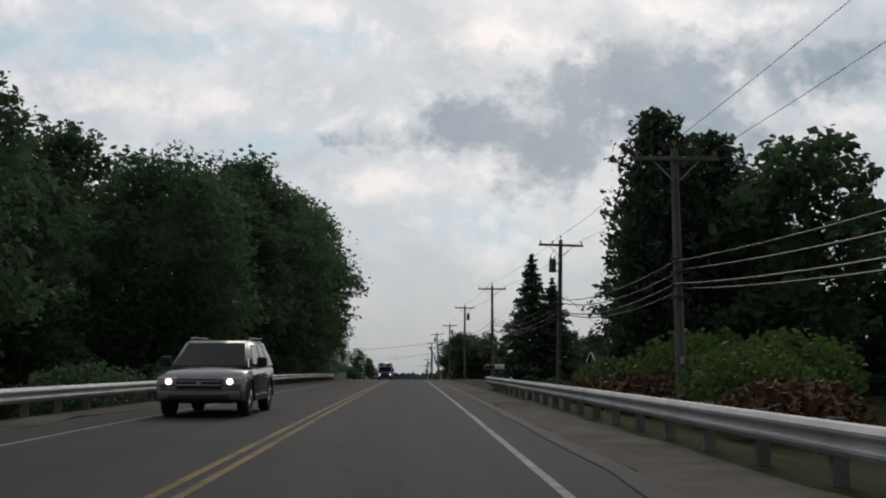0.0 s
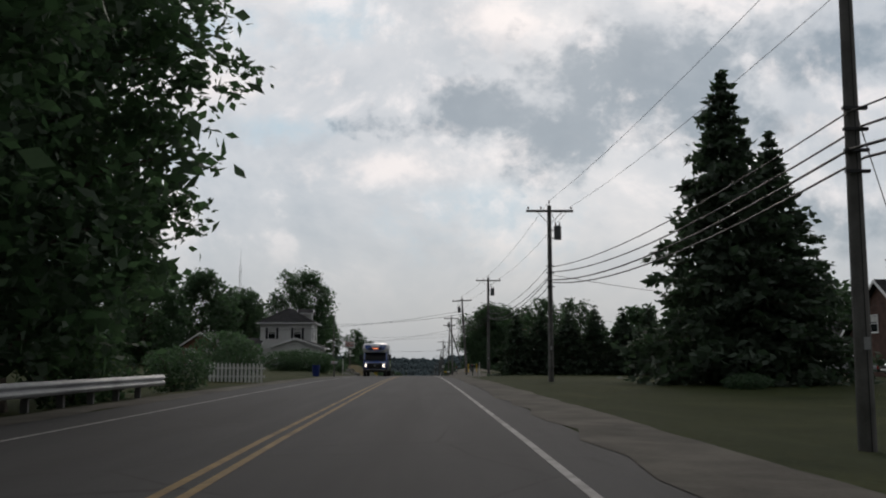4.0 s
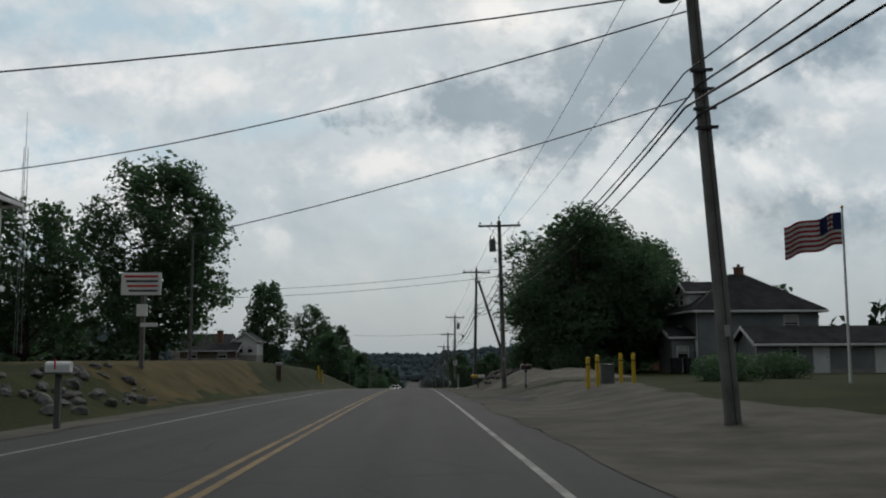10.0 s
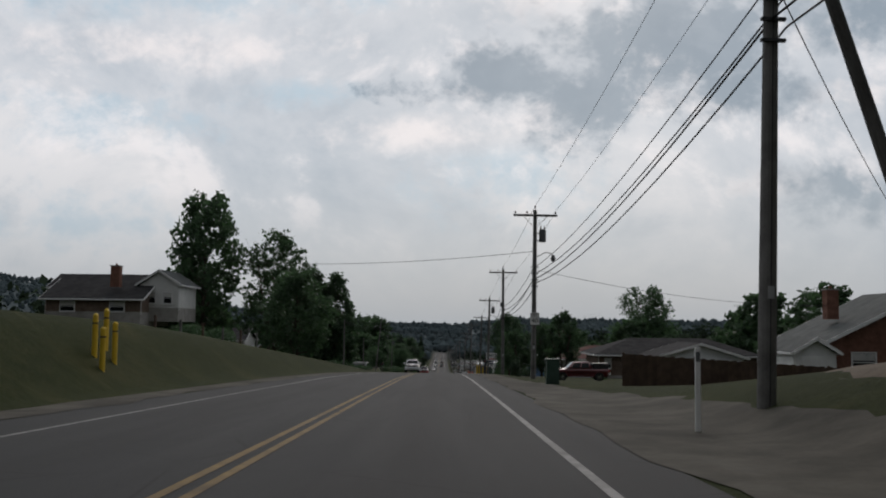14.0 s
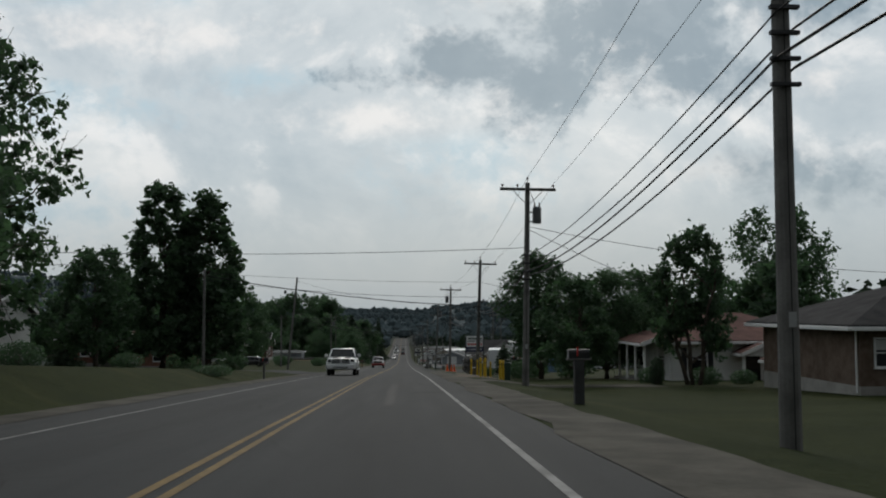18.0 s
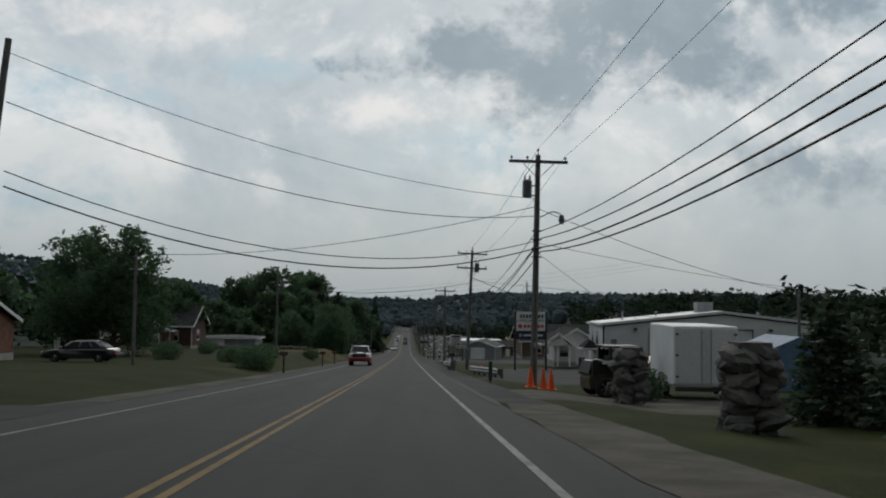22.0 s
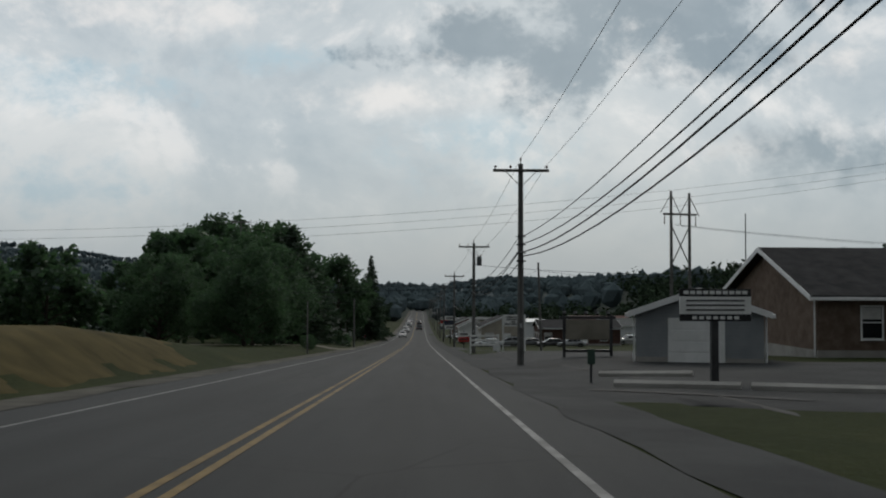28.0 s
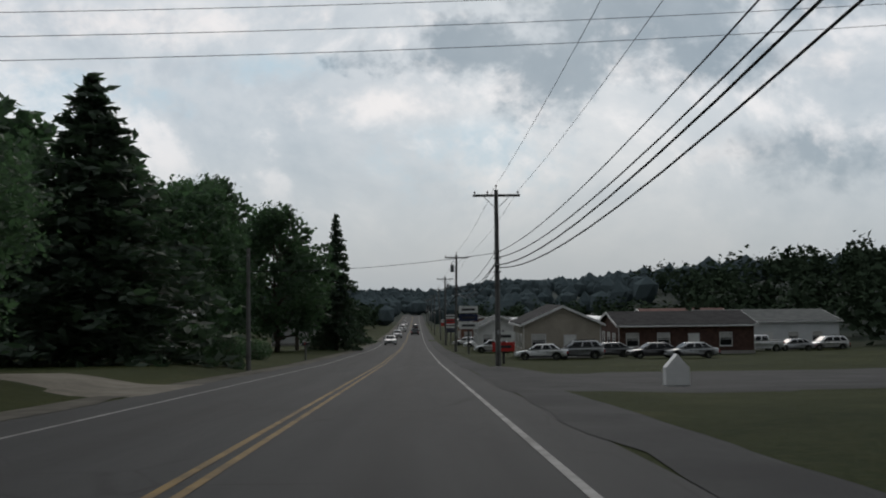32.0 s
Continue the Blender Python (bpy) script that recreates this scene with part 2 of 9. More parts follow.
def asphalt_material():
    m = bpy.data.materials.new("asphalt")
    m.use_nodes = True
    k = Nodes(m.node_tree)
    b = m.node_tree.nodes["Principled BSDF"]
    co = k.add("ShaderNodeTexCoord").outputs["Object"]
    sp = k.add("ShaderNodeSeparateXYZ")
    k.put(sp.inputs[0], co)
    lane = k.add("ShaderNodeCombineXYZ")
    k.put(lane.inputs[0], sp.outputs[0])
    k.put(lane.inputs[1], k.math("MULTIPLY", sp.outputs[1], 0.06))
    streak = k.noise(lane.outputs[0], 1.6, 4.0, 0.6)
    grit = k.noise(co, 55.0, 3.0, 0.7)
    patch = k.noise(co, 0.16, 4.0, 0.6, 0.5)
    col = k.ramp(streak, (0.3, (0.028, 0.0295, 0.030)), (0.7, (0.041, 0.0425, 0.042)))
    col = k.mix(k.math("MULTIPLY", k.smooth(patch, 0.5, 0.68), 0.35), col, (0.030, 0.030, 0.029, 1))
    # oil darkens the middle of each lane
    for centre in (-0.35, -3.85):
        dist = k.math("ABSOLUTE", k.math("SUBTRACT", sp.outputs[0], centre))
        oil = k.math("SUBTRACT", 1.0, k.smooth(k.math("ADD", dist, k.math("MULTIPLY", streak, 0.3)), 0.1, 0.75))
        col = k.mix(k.math("MULTIPLY", oil, 0.3), col, (0.022, 0.022, 0.021, 1))
    tint = k.add("ShaderNodeCombineColor")
    g = k.math("MULTIPLY_ADD", grit, 0.9, 0.55)
    for i in range(3):
        k.put(tint.inputs[i], g)
    col = k.mix(0.7, col, tint.outputs[0], "MULTIPLY")
    # thin cracks
    v = k.add("ShaderNodeTexVoronoi", feature="DISTANCE_TO_EDGE")
    k.put(v.inputs["Vector"], co)
    v.inputs["Scale"].default_value = 0.33
    crack = k.math("MULTIPLY", k.math("SUBTRACT", 1.0, k.smooth(v.outputs[0], 0.0, 0.012)), k.smooth(patch, 0.42, 0.55))
    col = k.mix(k.math("MULTIPLY", crack, 0.7), col, (0.02, 0.02, 0.02, 1))
    k.put(b.inputs["Base Color"], col)
    b.inputs["Roughness"].default_value = 0.85
    b.inputs["Specular IOR Level"].default_value = 0.15
    bp = k.add("ShaderNodeBump")
    bp.inputs["Strength"].default_value, bp.inputs["Distance"].default_value = 0.35, 0.01
    k.put(bp.inputs["Height"], grit)
    k.put(b.inputs["Normal"], bp.outputs[0])
    return m


def grass_material():
    m = bpy.data.materials.new("lawn")
    m.use_nodes = True
    k = Nodes(m.node_tree)
    b = m.node_tree.nodes["Principled BSDF"]
    co = k.add("ShaderNodeTexCoord").outputs["Object"]
    mow, blade = k.noise(co, 0.22, 7.0, 0.62, 0.6), k.noise(co, 14.0, 5.0, 0.75)
    tuft = k.noise(co, 3.5, 4.0, 0.65)
    col = k.ramp(mow, (0.3, (0.016, 0.024, 0.007)), (0.55, (0.027, 0.035, 0.011)), (0.78, (0.060, 0.055, 0.02)))
    col = k.mix(k.math("MULTIPLY", k.smooth(tuft, 0.4, 0.75), 0.35), col, (0.048, 0.048, 0.017, 1))
    # leaf litter under the woods, away from the road and up to the far hills
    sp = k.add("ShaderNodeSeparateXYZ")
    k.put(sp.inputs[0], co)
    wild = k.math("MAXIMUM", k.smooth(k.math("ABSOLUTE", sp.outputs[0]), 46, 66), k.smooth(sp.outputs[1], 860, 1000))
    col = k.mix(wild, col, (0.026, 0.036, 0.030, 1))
    # distance haze painted into the far hills' ground colour, lighter and bluer
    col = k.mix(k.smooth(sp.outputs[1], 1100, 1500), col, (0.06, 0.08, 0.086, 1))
    g = k.math("MULTIPLY_ADD", blade, 1.7, 0.15)
    tint = k.add("ShaderNodeCombineColor")
    for i in range(3):
        k.put(tint.inputs[i], g)
    col = k.mix(0.85, col, tint.outputs[0], "MULTIPLY")
    k.put(b.inputs["Base Color"], col)
    b.inputs["Roughness"].default_value = 0.9
    b.inputs["Specular IOR Level"].default_value = 0.05
    bp = k.add("ShaderNodeBump")
    bp.inputs["Strength"].default_value, bp.inputs["Distance"].default_value = 0.6, 0.05
    k.put(bp.inputs["Height"], k.math("ADD", blade, tuft))
    k.put(b.inputs["Normal"], bp.outputs[0])
    return m


ASPHALT = asphalt_material()
GRASS = grass_material()
LOT = surface("parking_lot_asphalt", (0.026, 0.0275, 0.028), (0.043, 0.0445, 0.044), 0.5, 0.88, 0.3, 45, stain=0.5, spec=0.12)
GRAVEL = surface("shoulder_gravel", (0.058, 0.054, 0.045), (0.108, 0.10, 0.083), 0.9, 0.95, 0.6, 12, stain=0.5, spec=0.1)
PALE_GRAVEL = surface("pale_gravel", (0.125, 0.113, 0.092), (0.20, 0.183, 0.15), 1.1, 0.95, 0.7, 9, stain=0.3, spec=0.1)
TAR = surface("tar_seam", (0.012, 0.012, 0.012), (0.022, 0.021, 0.02), 2, 0.8, 0.3)
CONCRETE = surface("concrete", (0.26, 0.25, 0.23), (0.36, 0.345, 0.32), 1.2, 0.9, 0.3)
DRY_GRASS = surface("dry_grass", (0.054, 0.044, 0.018), (0.100, 0.079, 0.034), 0.6, 0.95, 0.6, 22, stain=0.5, spec=0.05)
EARTH = surface("bare_earth", (0.085, 0.065, 0.045), (0.14, 0.11, 0.08), 1.4, 0.95, 0.7, 18)
YELLOW_LINE = surface("yellow_road_paint", (0.115, 0.072, 0.018), (0.18, 0.112, 0.026), 3, 0.75, 0.2, 60, stain=0.7)
WHITE_LINE = surface("white_road_paint", (0.15, 0.15, 0.143), (0.25, 0.25, 0.24), 3, 0.75, 0.2, 60, stain=0.7)
BARK = surface("bark", (0.05, 0.04, 0.032), (0.105, 0.088, 0.07), 5, 0.95, 0.9, 26)
LEAF = surface("leaf", (0.043, 0.068, 0.042), (0.068, 0.108, 0.062), 0.5, 0.65, 0, 9, island=0.25, obj=0.2, spec=0.35, thin=0.5)
LEAF_LIGHT = surface("light_leaf", (0.045, 0.075, 0.022), (0.075, 0.11, 0.036), 0.8, 0.7, 0, 9, island=0.3, spec=0.2, thin=0.35)
LEAF_RUST = surface("rust_leaf", (0.07, 0.036, 0.022), (0.10, 0.055, 0.03), 0.8, 0.75, 0, 9, island=0.35, spec=0.2)
NEEDLE = surface("needle", (0.034, 0.050, 0.036), (0.056, 0.080, 0.052), 0.6, 0.7, 0, 9, island=0.25, obj=0.2, spec=0.3, thin=0.35)
WOODS = surface("woods_leaf", (0.032, 0.047, 0.030), (0.046, 0.066, 0.040), 0.05, 0.95, 0, 0.8, island=0.12, spec=0.0)
# aerial haze painted into the far trees' base colour, lighter and bluer
HAZED_FOREST = surface("far_forest_hazed", (0.062, 0.082, 0.088), (0.085, 0.108, 0.114), 0.05, 0.95, 0, 0.8, island=0.12, spec=0.0)
POLE_WOOD = surface("weathered_pole", (0.11, 0.107, 0.10), (0.20, 0.195, 0.185), 1.5, 0.9, 0.5, 30, obj=0.35)
STEEL = surface("galvanised_steel", (0.30, 0.305, 0.305), (0.42, 0.425, 0.425), 1.5, 0.6, 0.1, 30, metal=0.35, stain=0.4)
DARK_STEEL = surface("dark_steel", (0.05, 0.05, 0.052), (0.08, 0.08, 0.083), 2, 0.55, 0.1, metal=0.5)
TANK = surface("grey_enamel", (0.10, 0.107, 0.11), (0.14, 0.147, 0.15), 2, 0.5, 0.05)
PORCELAIN = surface("brown_porcelain", (0.10, 0.06, 0.045), (0.16, 0.10, 0.08), 4, 0.3, 0)
CABLE = surface("black_cable", (0.018, 0.018, 0.018), (0.03, 0.03, 0.03), 3, 0.6, 0)
WHITE_PAINT = surface("white_paint", (0.66, 0.66, 0.64), (0.78, 0.78, 0.76), 1.2, 0.6, 0.1, stain=0.15)
SIDING = surface("white_siding", (0.60, 0.60, 0.58), (0.70, 0.70, 0.68), 0.8, 0.6, 0.5, 30, stain=0.15, band=0.12)
GREY_SIDING = surface("grey_siding", (0.22, 0.235, 0.245), (0.29, 0.305, 0.315), 0.8, 0.6, 0.5, 30, band=0.14)
TAN_SIDING = surface("tan_siding", (0.36, 0.32, 0.26), (0.45, 0.40, 0.33), 0.8, 0.65, 0.4, 30, band=0.14)
METAL_WALL = surface("white_metal_wall", (0.62, 0.64, 0.65), (0.72, 0.735, 0.74), 0.4, 0.5, 0.1, 14, stain=0.2)
BRICK = surface("red_brick", (0.15, 0.07, 0.05), (0.24, 0.12, 0.085), 2.5, 0.9, 0.5, 14, band=0.075)
DARK_BRICK = surface("dark_brick", (0.07, 0.04, 0.034), (0.12, 0.07, 0.055), 2.5, 0.9, 0.5, 14, band=0.075)
BROWN_BRICK = surface("brown_brick", (0.12, 0.085, 0.065), (0.19, 0.14, 0.11), 2.5, 0.9, 0.5, 14, band=0.075)
SHINGLE = surface("dark_shingle", (0.024, 0.024, 0.025), (0.046, 0.045, 0.046), 1.2, 0.95, 0.7, 16, band=0.14, spec=0.08)
SHINGLE_RED = surface("red_brown_shingle", (0.10, 0.050, 0.042), (0.155, 0.08, 0.066), 1.2, 0.95, 0.7, 16, band=0.14)
SHINGLE_GREY = surface("grey_green_shingle", (0.065, 0.072, 0.07), (0.10, 0.107, 0.104), 1.2, 0.95, 0.6, 16, band=0.14)
TRIM = surface("white_trim", (0.66, 0.66, 0.65), (0.76, 0.76, 0.75), 2, 0.5, 0.05, stain=0.1)
SHUTTER = surface("dark_shutter", (0.022, 0.024, 0.026), (0.04, 0.042, 0.045), 3, 0.6, 0.3, band=0.06)
GLASS = surface("window_glass", (0.010, 0.011, 0.012), (0.018, 0.02, 0.022), 1, 0.05, 0, spec=0.22)
CURTAIN = surface("pale_blind", (0.45, 0.45, 0.43), (0.58, 0.57, 0.55), 3, 0.8, 0.2, band=0.05)
YELLOW = surface("yellow_enamel", (0.55, 0.36, 0.025), (0.68, 0.46, 0.04), 2, 0.5, 0.05, stain=0.2)
STONE = surface("grey_stone", (0.10, 0.097, 0.09), (0.18, 0.173, 0.16), 3, 0.95, 0.7, 20, obj=0.4)
FENCE_BROWN = surface("brown_boards", (0.075, 0.05, 0.036), (0.13, 0.09, 0.066), 2.5, 0.9, 0.5, 22, obj=0.4)
RUBBER = surface("tyre_rubber", (0.015, 0.015, 0.015), (0.028, 0.028, 0.028), 5, 0.85, 0.3)
CHROME = surface("chrome", (0.55, 0.55, 0.56), (0.68, 0.68, 0.69), 3, 0.2, 0, metal=0.95)
BLACK = surface("black_plastic", (0.016, 0.016, 0.017), (0.03, 0.03, 0.031), 4, 0.5, 0.1)
ORANGE = surface("cone_orange", (0.72, 0.10, 0.02), (0.85, 0.15, 0.04), 4, 0.5, 0.05)
RED = surface("sign_red", (0.48, 0.035, 0.03), (0.58, 0.05, 0.045), 3, 0.5, 0)
NAVY = surface("sign_navy", (0.015, 0.022, 0.06), (0.028, 0.036, 0.085), 3, 0.5, 0)
BLUE = surface("blue_plastic", (0.009, 0.022, 0.12), (0.014, 0.032, 0.17), 3, 0.45, 0)
GREEN_BOX = surface("green_enamel", (0.03, 0.06, 0.045), (0.05, 0.085, 0.065), 3, 0.55, 0.05)


# ---------------------------------------------------------------- mesh helpers
def link(name, bm, material, smooth=False):
    me = bpy.data.meshes.new(name)
    bm.to_mesh(me)
    bm.free()
    for mt in material if isinstance(material, (list, tuple)) else [material]:
        me.materials.append(mt)
    if smooth:
        me.polygons.foreach_set("use_smooth", [True] * len(me.polygons))
    return new(name, me)


def part(name, bm, material, parent, label="", smooth=False):
    ob = link(name, bm, material, smooth)
    ob.parent = parent
    if label:
        tagged(ob, label)
    return ob


def thing(name, label, category, group="", kind="", at=None):
    ob = new(name)
    ob.empty_display_size = 0.2
    if at is not None:
        ob.matrix_world = at
    return tagged(ob, label, category, group, kind)


def box(bm, x0, x1, y0, y1, z0, z1, bevel=0.0):
    m = Matrix.LocRotScale(((x0 + x1) / 2, (y0 + y1) / 2, (z0 + z1) / 2), None, (abs(x1 - x0), abs(y1 - y0), abs(z1 - z0)))
    r = bmesh.ops.create_cube(bm, size=1, matrix=m)
    if bevel:
        edges = list({e for v in r["verts"] for e in v.link_edges})
        bmesh.ops.bevel(bm, geom=edges, offset=bevel, segments=2, affect="EDGES", profile=0.5)
    return bm


def boxes(*specs, bevel=0.0):
    bm = bmesh.new()
    for s in specs:
        box(bm, *s, bevel=bevel)
    return bm


def rod(bm, a, b, r1, r2=None, n=8, cap=True):
    """A tapered round bar from a to b."""
    a, b = Vector(a), Vector(b)
    r2 = r1 if r2 is None else r2
    d = b - a
    q = d.to_track_quat("Z", "Y").to_matrix().to_4x4()
    bmesh.ops.create_cone(bm, cap_ends=cap, segments=n, radius1=r1, radius2=r2, depth=d.length, matrix=Matrix.Translation((a + b) / 2) @ q)
    return bm


def rods(*specs, n=8):
    bm = bmesh.new()
    for s in specs:
        rod(bm, *s, n=n)
    return bm


def tube(bm, pts, radii, n=6):
    """One connected round bar through the points."""
    rings = []
    for i, p in enumerate(pts):
        d = Vector(pts[min(i + 1, len(pts) - 1)]) - Vector(pts[max(i - 1, 0)])
        q = d.to_track_quat("Z", "Y")
        r = radii[i] if isinstance(radii, (list, tuple)) else radii
        rings.append([bm.verts.new(Vector(p) + q @ Vector((r * math.cos(6.2832 * k / n), r * math.sin(6.2832 * k / n), 0))) for k in range(n)])
    for a, b in zip(rings, rings[1:]):
        for k in range(n):
            bm.faces.new((a[k], a[(k + 1) % n], b[(k + 1) % n], b[k]))
    bm.faces.new(rings[0][::-1])
    bm.faces.new(rings[-1])
    return bm


def prism(bm, outline, lo, hi, axis="y"):
    """A closed outline pushed along an axis. outline: (u, w) pairs; for y the pairs are (x, z), for x (y, z), for z (x, y)."""
    def at(u, w, d):
        return {"y": (u, d, w), "x": (d, u, w), "z": (u, w, d)}[axis]
    front = [bm.verts.new(at(u, w, lo)) for u, w in outline]
    back = [bm.verts.new(at(u, w, hi)) for u, w in outline]
    n = len(outline)
    bm.faces.new(front)
    bm.faces.new(back[::-1])
    for i in range(n):
        bm.faces.new((front[i], front[(i + 1) % n], back[(i + 1) % n], back[i]))
    bmesh.ops.recalc_face_normals(bm, faces=bm.faces[:])
    return bm


def sheet(name, xs, ys, height, material, smooth=True):
    """A grid over xs and ys, lifted by height(x, y)."""
    nx, ny = len(xs), len(ys)
    verts = [(x, y, height(x, y)) for y in ys for x in xs]
    faces = [(j * nx + i, j * nx + i + 1, (j + 1) * nx + i + 1, (j + 1) * nx + i) for j in range(ny - 1) for i in range(nx - 1)]
    me = bpy.data.meshes.new(name)
    me.from_pydata(verts, [], faces)
    me.materials.append(material)
    if smooth:
        me.polygons.foreach_set("use_smooth", [True] * len(faces))
    return new(name, me)


# ---------------------------------------------------------------- the lie of the land
ROAD_Y = [-120, 0, 20, 40, 60, 80, 100, 120, 140, 160, 180, 200, 220, 240, 260, 280, 300, 320, 340, 360, 380, 400, 420, 440, 460, 480, 500, 520, 540, 600, 660, 720, 800, 900, 1100, 1500, 5000]
ROAD_Z = [-1.2, .03, .2, .33, .43, .48, .44, .35, .16, -.11, -.44, -.83, -1.28, -1.8, -2.45, -3.14, -3.95, -4.91, -5.92, -6.95, -8.04, -9.17, -10.29, -11.36, -12.42, -13.46, -14.5, -15.52, -16.54, -19.5, -22.0, -23.8, -25.3, -26.2, -26.6, -26, -26]


def road_z(y):
    return float(np.interp(y, ROAD_Y, ROAD_Z))


LEFT_Y = [-50, 60, 95, 115, 150, 185, 200, 230, 270, 300, 340, 380, 420, 460, 485, 505, 525, 540, 600, 700]
LEFT_Z = [-1.0, -1.2, -.6, .1, .3, .9, 1.4, 2.0, 2.1, 1.4, .8, .2, .3, .65, 1.3, 1.5, .7, .5, .3, 0]
RIGHT_Y = [-20, 44, 60, 82, 110, 140, 171, 200, 231, 245, 262, 275, 300, 320, 355, 400, 440, 470, 500, 518, 540, 600, 700]
RIGHT_Z = [-.8, -.3, -.4, -.4, 0, .15, -.05, .55, 1.0, 1.4, 0.35, -.1, -.4, -.5, -.3, -.3, -.2, -.4, .05, .35, .3, -.6, -.6]


def ease(v):
    v = min(1.0, max(0.0, v))
    return v * v * (3 - 2 * v)


def lie(x, y):
    """Height of the ground."""
    z = road_z(y)
    if x < -7.9:
        z += float(np.interp(y, LEFT_Y, LEFT_Z)) * ease((-7.9 - x) / 3.2)
    elif x > 3.9:
        z += float(np.interp(y, RIGHT_Y, RIGHT_Z)) * ease((x - 3.9) / 3.4)
    far = ease((abs(x) - 45) / 200)
    if far > 0:
        z += far * (7 * noise.noise((x / 160, y / 210, 3.1)) + (4 if x > 0 else 2))
    z += 13 * ease((x - 45) / 75) * ease((y - 590) / 130)
    if y > 1150:
        rise = ease((y - 1150) / 1500)
        z += rise * (11 + 9 * noise.noise((x / 420, y / 600, 7.7)) + 6 * noise.noise((x / 130, y / 300, 1.7)))
    if x < -150:
        z += ease((-x - 150) / 1500) * 150 * ease((y - 700) / 1500)
    if -6.4 < x < 2.1:
        z -= 0.06
    return z


xs = [-3200, -2400, -1800, -1300, -900, -650, -480, -360, -270, -200, -150, -115, -90, -72, -58, -48, -40] + [-36 + 2 * i for i in range(13)] + [-11, -10.4, -9.8, -9.2, -8.7, -8.3, -7.8, -7.2, -6.7, -6.3, -2, 2.0, 2.25, 3.0, 3.75, 4.2, 4.6, 5, 5.5, 6, 6.5, 7, 7.6, 8.2, 9, 10, 11] + [12 + 2 * i for i in range(15)] + [46, 56, 70, 90, 115, 150, 200, 270, 360, 480, 650, 900, 1300, 1800, 2400, 3200]
ys = [-400, -250, -150, -100] + [-70 + 2.5 * i for i in range(312)] + [715 + 12 * i for i in range(36)] + [1160, 1200, 1260, 1340, 1440, 1560, 1700, 1860, 2040, 2250, 2500, 2800, 3200, 3700, 4400]
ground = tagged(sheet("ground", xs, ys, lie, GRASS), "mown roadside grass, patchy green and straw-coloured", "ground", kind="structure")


def strip(name, x0, x1, y0, y1, lift, material, label, category="road", step=2.0, wander=0.0, n=1, tuck=None):
    """A ribbon that follows the road."""
    count = max(2, int((y1 - y0) / step) + 1)
    yy = [y0 + (y1 - y0) * i / (count - 1) for i in range(count)]
    verts, faces = [], []
    for y in yy:
        for i in range(n + 1):
            x = x0 + (x1 - x0) * i / n
            w = wander * noise.noise((y / 3.1, i * 9.0, x0)) if i in (0, n) else 0
            verts.append((x + w, y, road_z(y) + (-0.02 if i == tuck else lift)))
    m = n + 1
    for j in range(count - 1):
        for i in range(n):
            faces.append((j * m + i, j * m + i + 1, (j + 1) * m + i + 1, (j + 1) * m + i))
    me = bpy.data.meshes.new(name)
    me.from_pydata(verts, [], faces)
    me.materials.append(material)
    return tagged(new(name, me), label, category, kind="structure")


def draped(name, outline, lift, material, label, category="pavement", rag=0.0):
    """A flat patch laid over the ground within an x/y outline."""
    bm = bmesh.new()
    rim = []
    for (xa, ya), (xb, yb) in zip(outline, outline[1:] + outline[:1]):
        n = max(1, int(math.hypot(xb - xa, yb - ya) / 0.8)) if rag else 1
        for i in range(n):
            px, py = xa + (xb - xa) * i / n, ya + (yb - ya) * i / n
            rim.append((px + rag * noise.noise((px * 0.9, py * 0.9, 4.0)), py + rag * noise.noise((px * 0.9, py * 0.9, 9.0))))
    outline = rim
    bm.faces.new([bm.verts.new((x, y, 0)) for x, y in outline])
    x0, x1 = min(p[0] for p in outline), max(p[0] for p in outline)
    y0, y1 = min(p[1] for p in outline), max(p[1] for p in outline)
    for axis, cuts in (((1, 0, 0), [c for c in xs if x0 < c < x1]), ((0, 1, 0), [c for c in ys if y0 < c < y1])):
        for d in cuts:
            bmesh.ops.bisect_plane(bm, geom=bm.verts[:] + bm.edges[:] + bm.faces[:], plane_co=[c * d for c in axis], plane_no=axis)
    for v in bm.verts:
        v.co.z = lie(v.co.x, v.co.y) + lift + (0.06 if -6.4 < v.co.x < 2.1 else 0)
    # the rim sinks into the ground wherever the patch is broad enough
    inner = [v for v in bm.verts if not v.is_boundary]
    if len(inner) > 3:
        for v in bm.verts:
            if v.is_boundary:
                v.co.z -= lift + 0.012
    bmesh.ops.remove_doubles(bm, verts=bm.verts[:], dist=0.06)
    bmesh.ops.triangulate(bm, faces=bm.faces[:])
    ob = link(name, bm, material, True)
    return tagged(ob, label, category, kind="structure")


strip("road", -6.7, 2.25, -100, 1120, 0.004, ASPHALT, "grey worn two-lane asphalt road running over a hill", n=6)
strip("yellow_line", -2.15, -2.05, -100, 1100, 0.009, YELLOW_LINE, "faded double yellow centre line", "road marking")
strip("yellow_line", -1.92, -1.82, -100, 1100, 0.009, YELLOW_LINE, "faded double yellow centre line", "road marking")
strip("edge_line", 1.28, 1.38, -100, 1100, 0.009, WHITE_LINE, "worn white edge line", "road marking")
strip("edge_line", -5.46, -5.37, -100, 1100, 0.009, WHITE_LINE, "worn white edge line", "road marking")
strip("shoulder", 2.2, 3.9, -100, 396, 0.012, GRAVEL, "pale gravel shoulder beside the asphalt", "shoulder", wander=0.45, n=4, tuck=4)
strip("shoulder", 2.2, 3.8, 396, 1100, 0.012, LOT, "worn asphalt shoulder running into parking lots", "shoulder", wander=0.35, n=4, tuck=4)
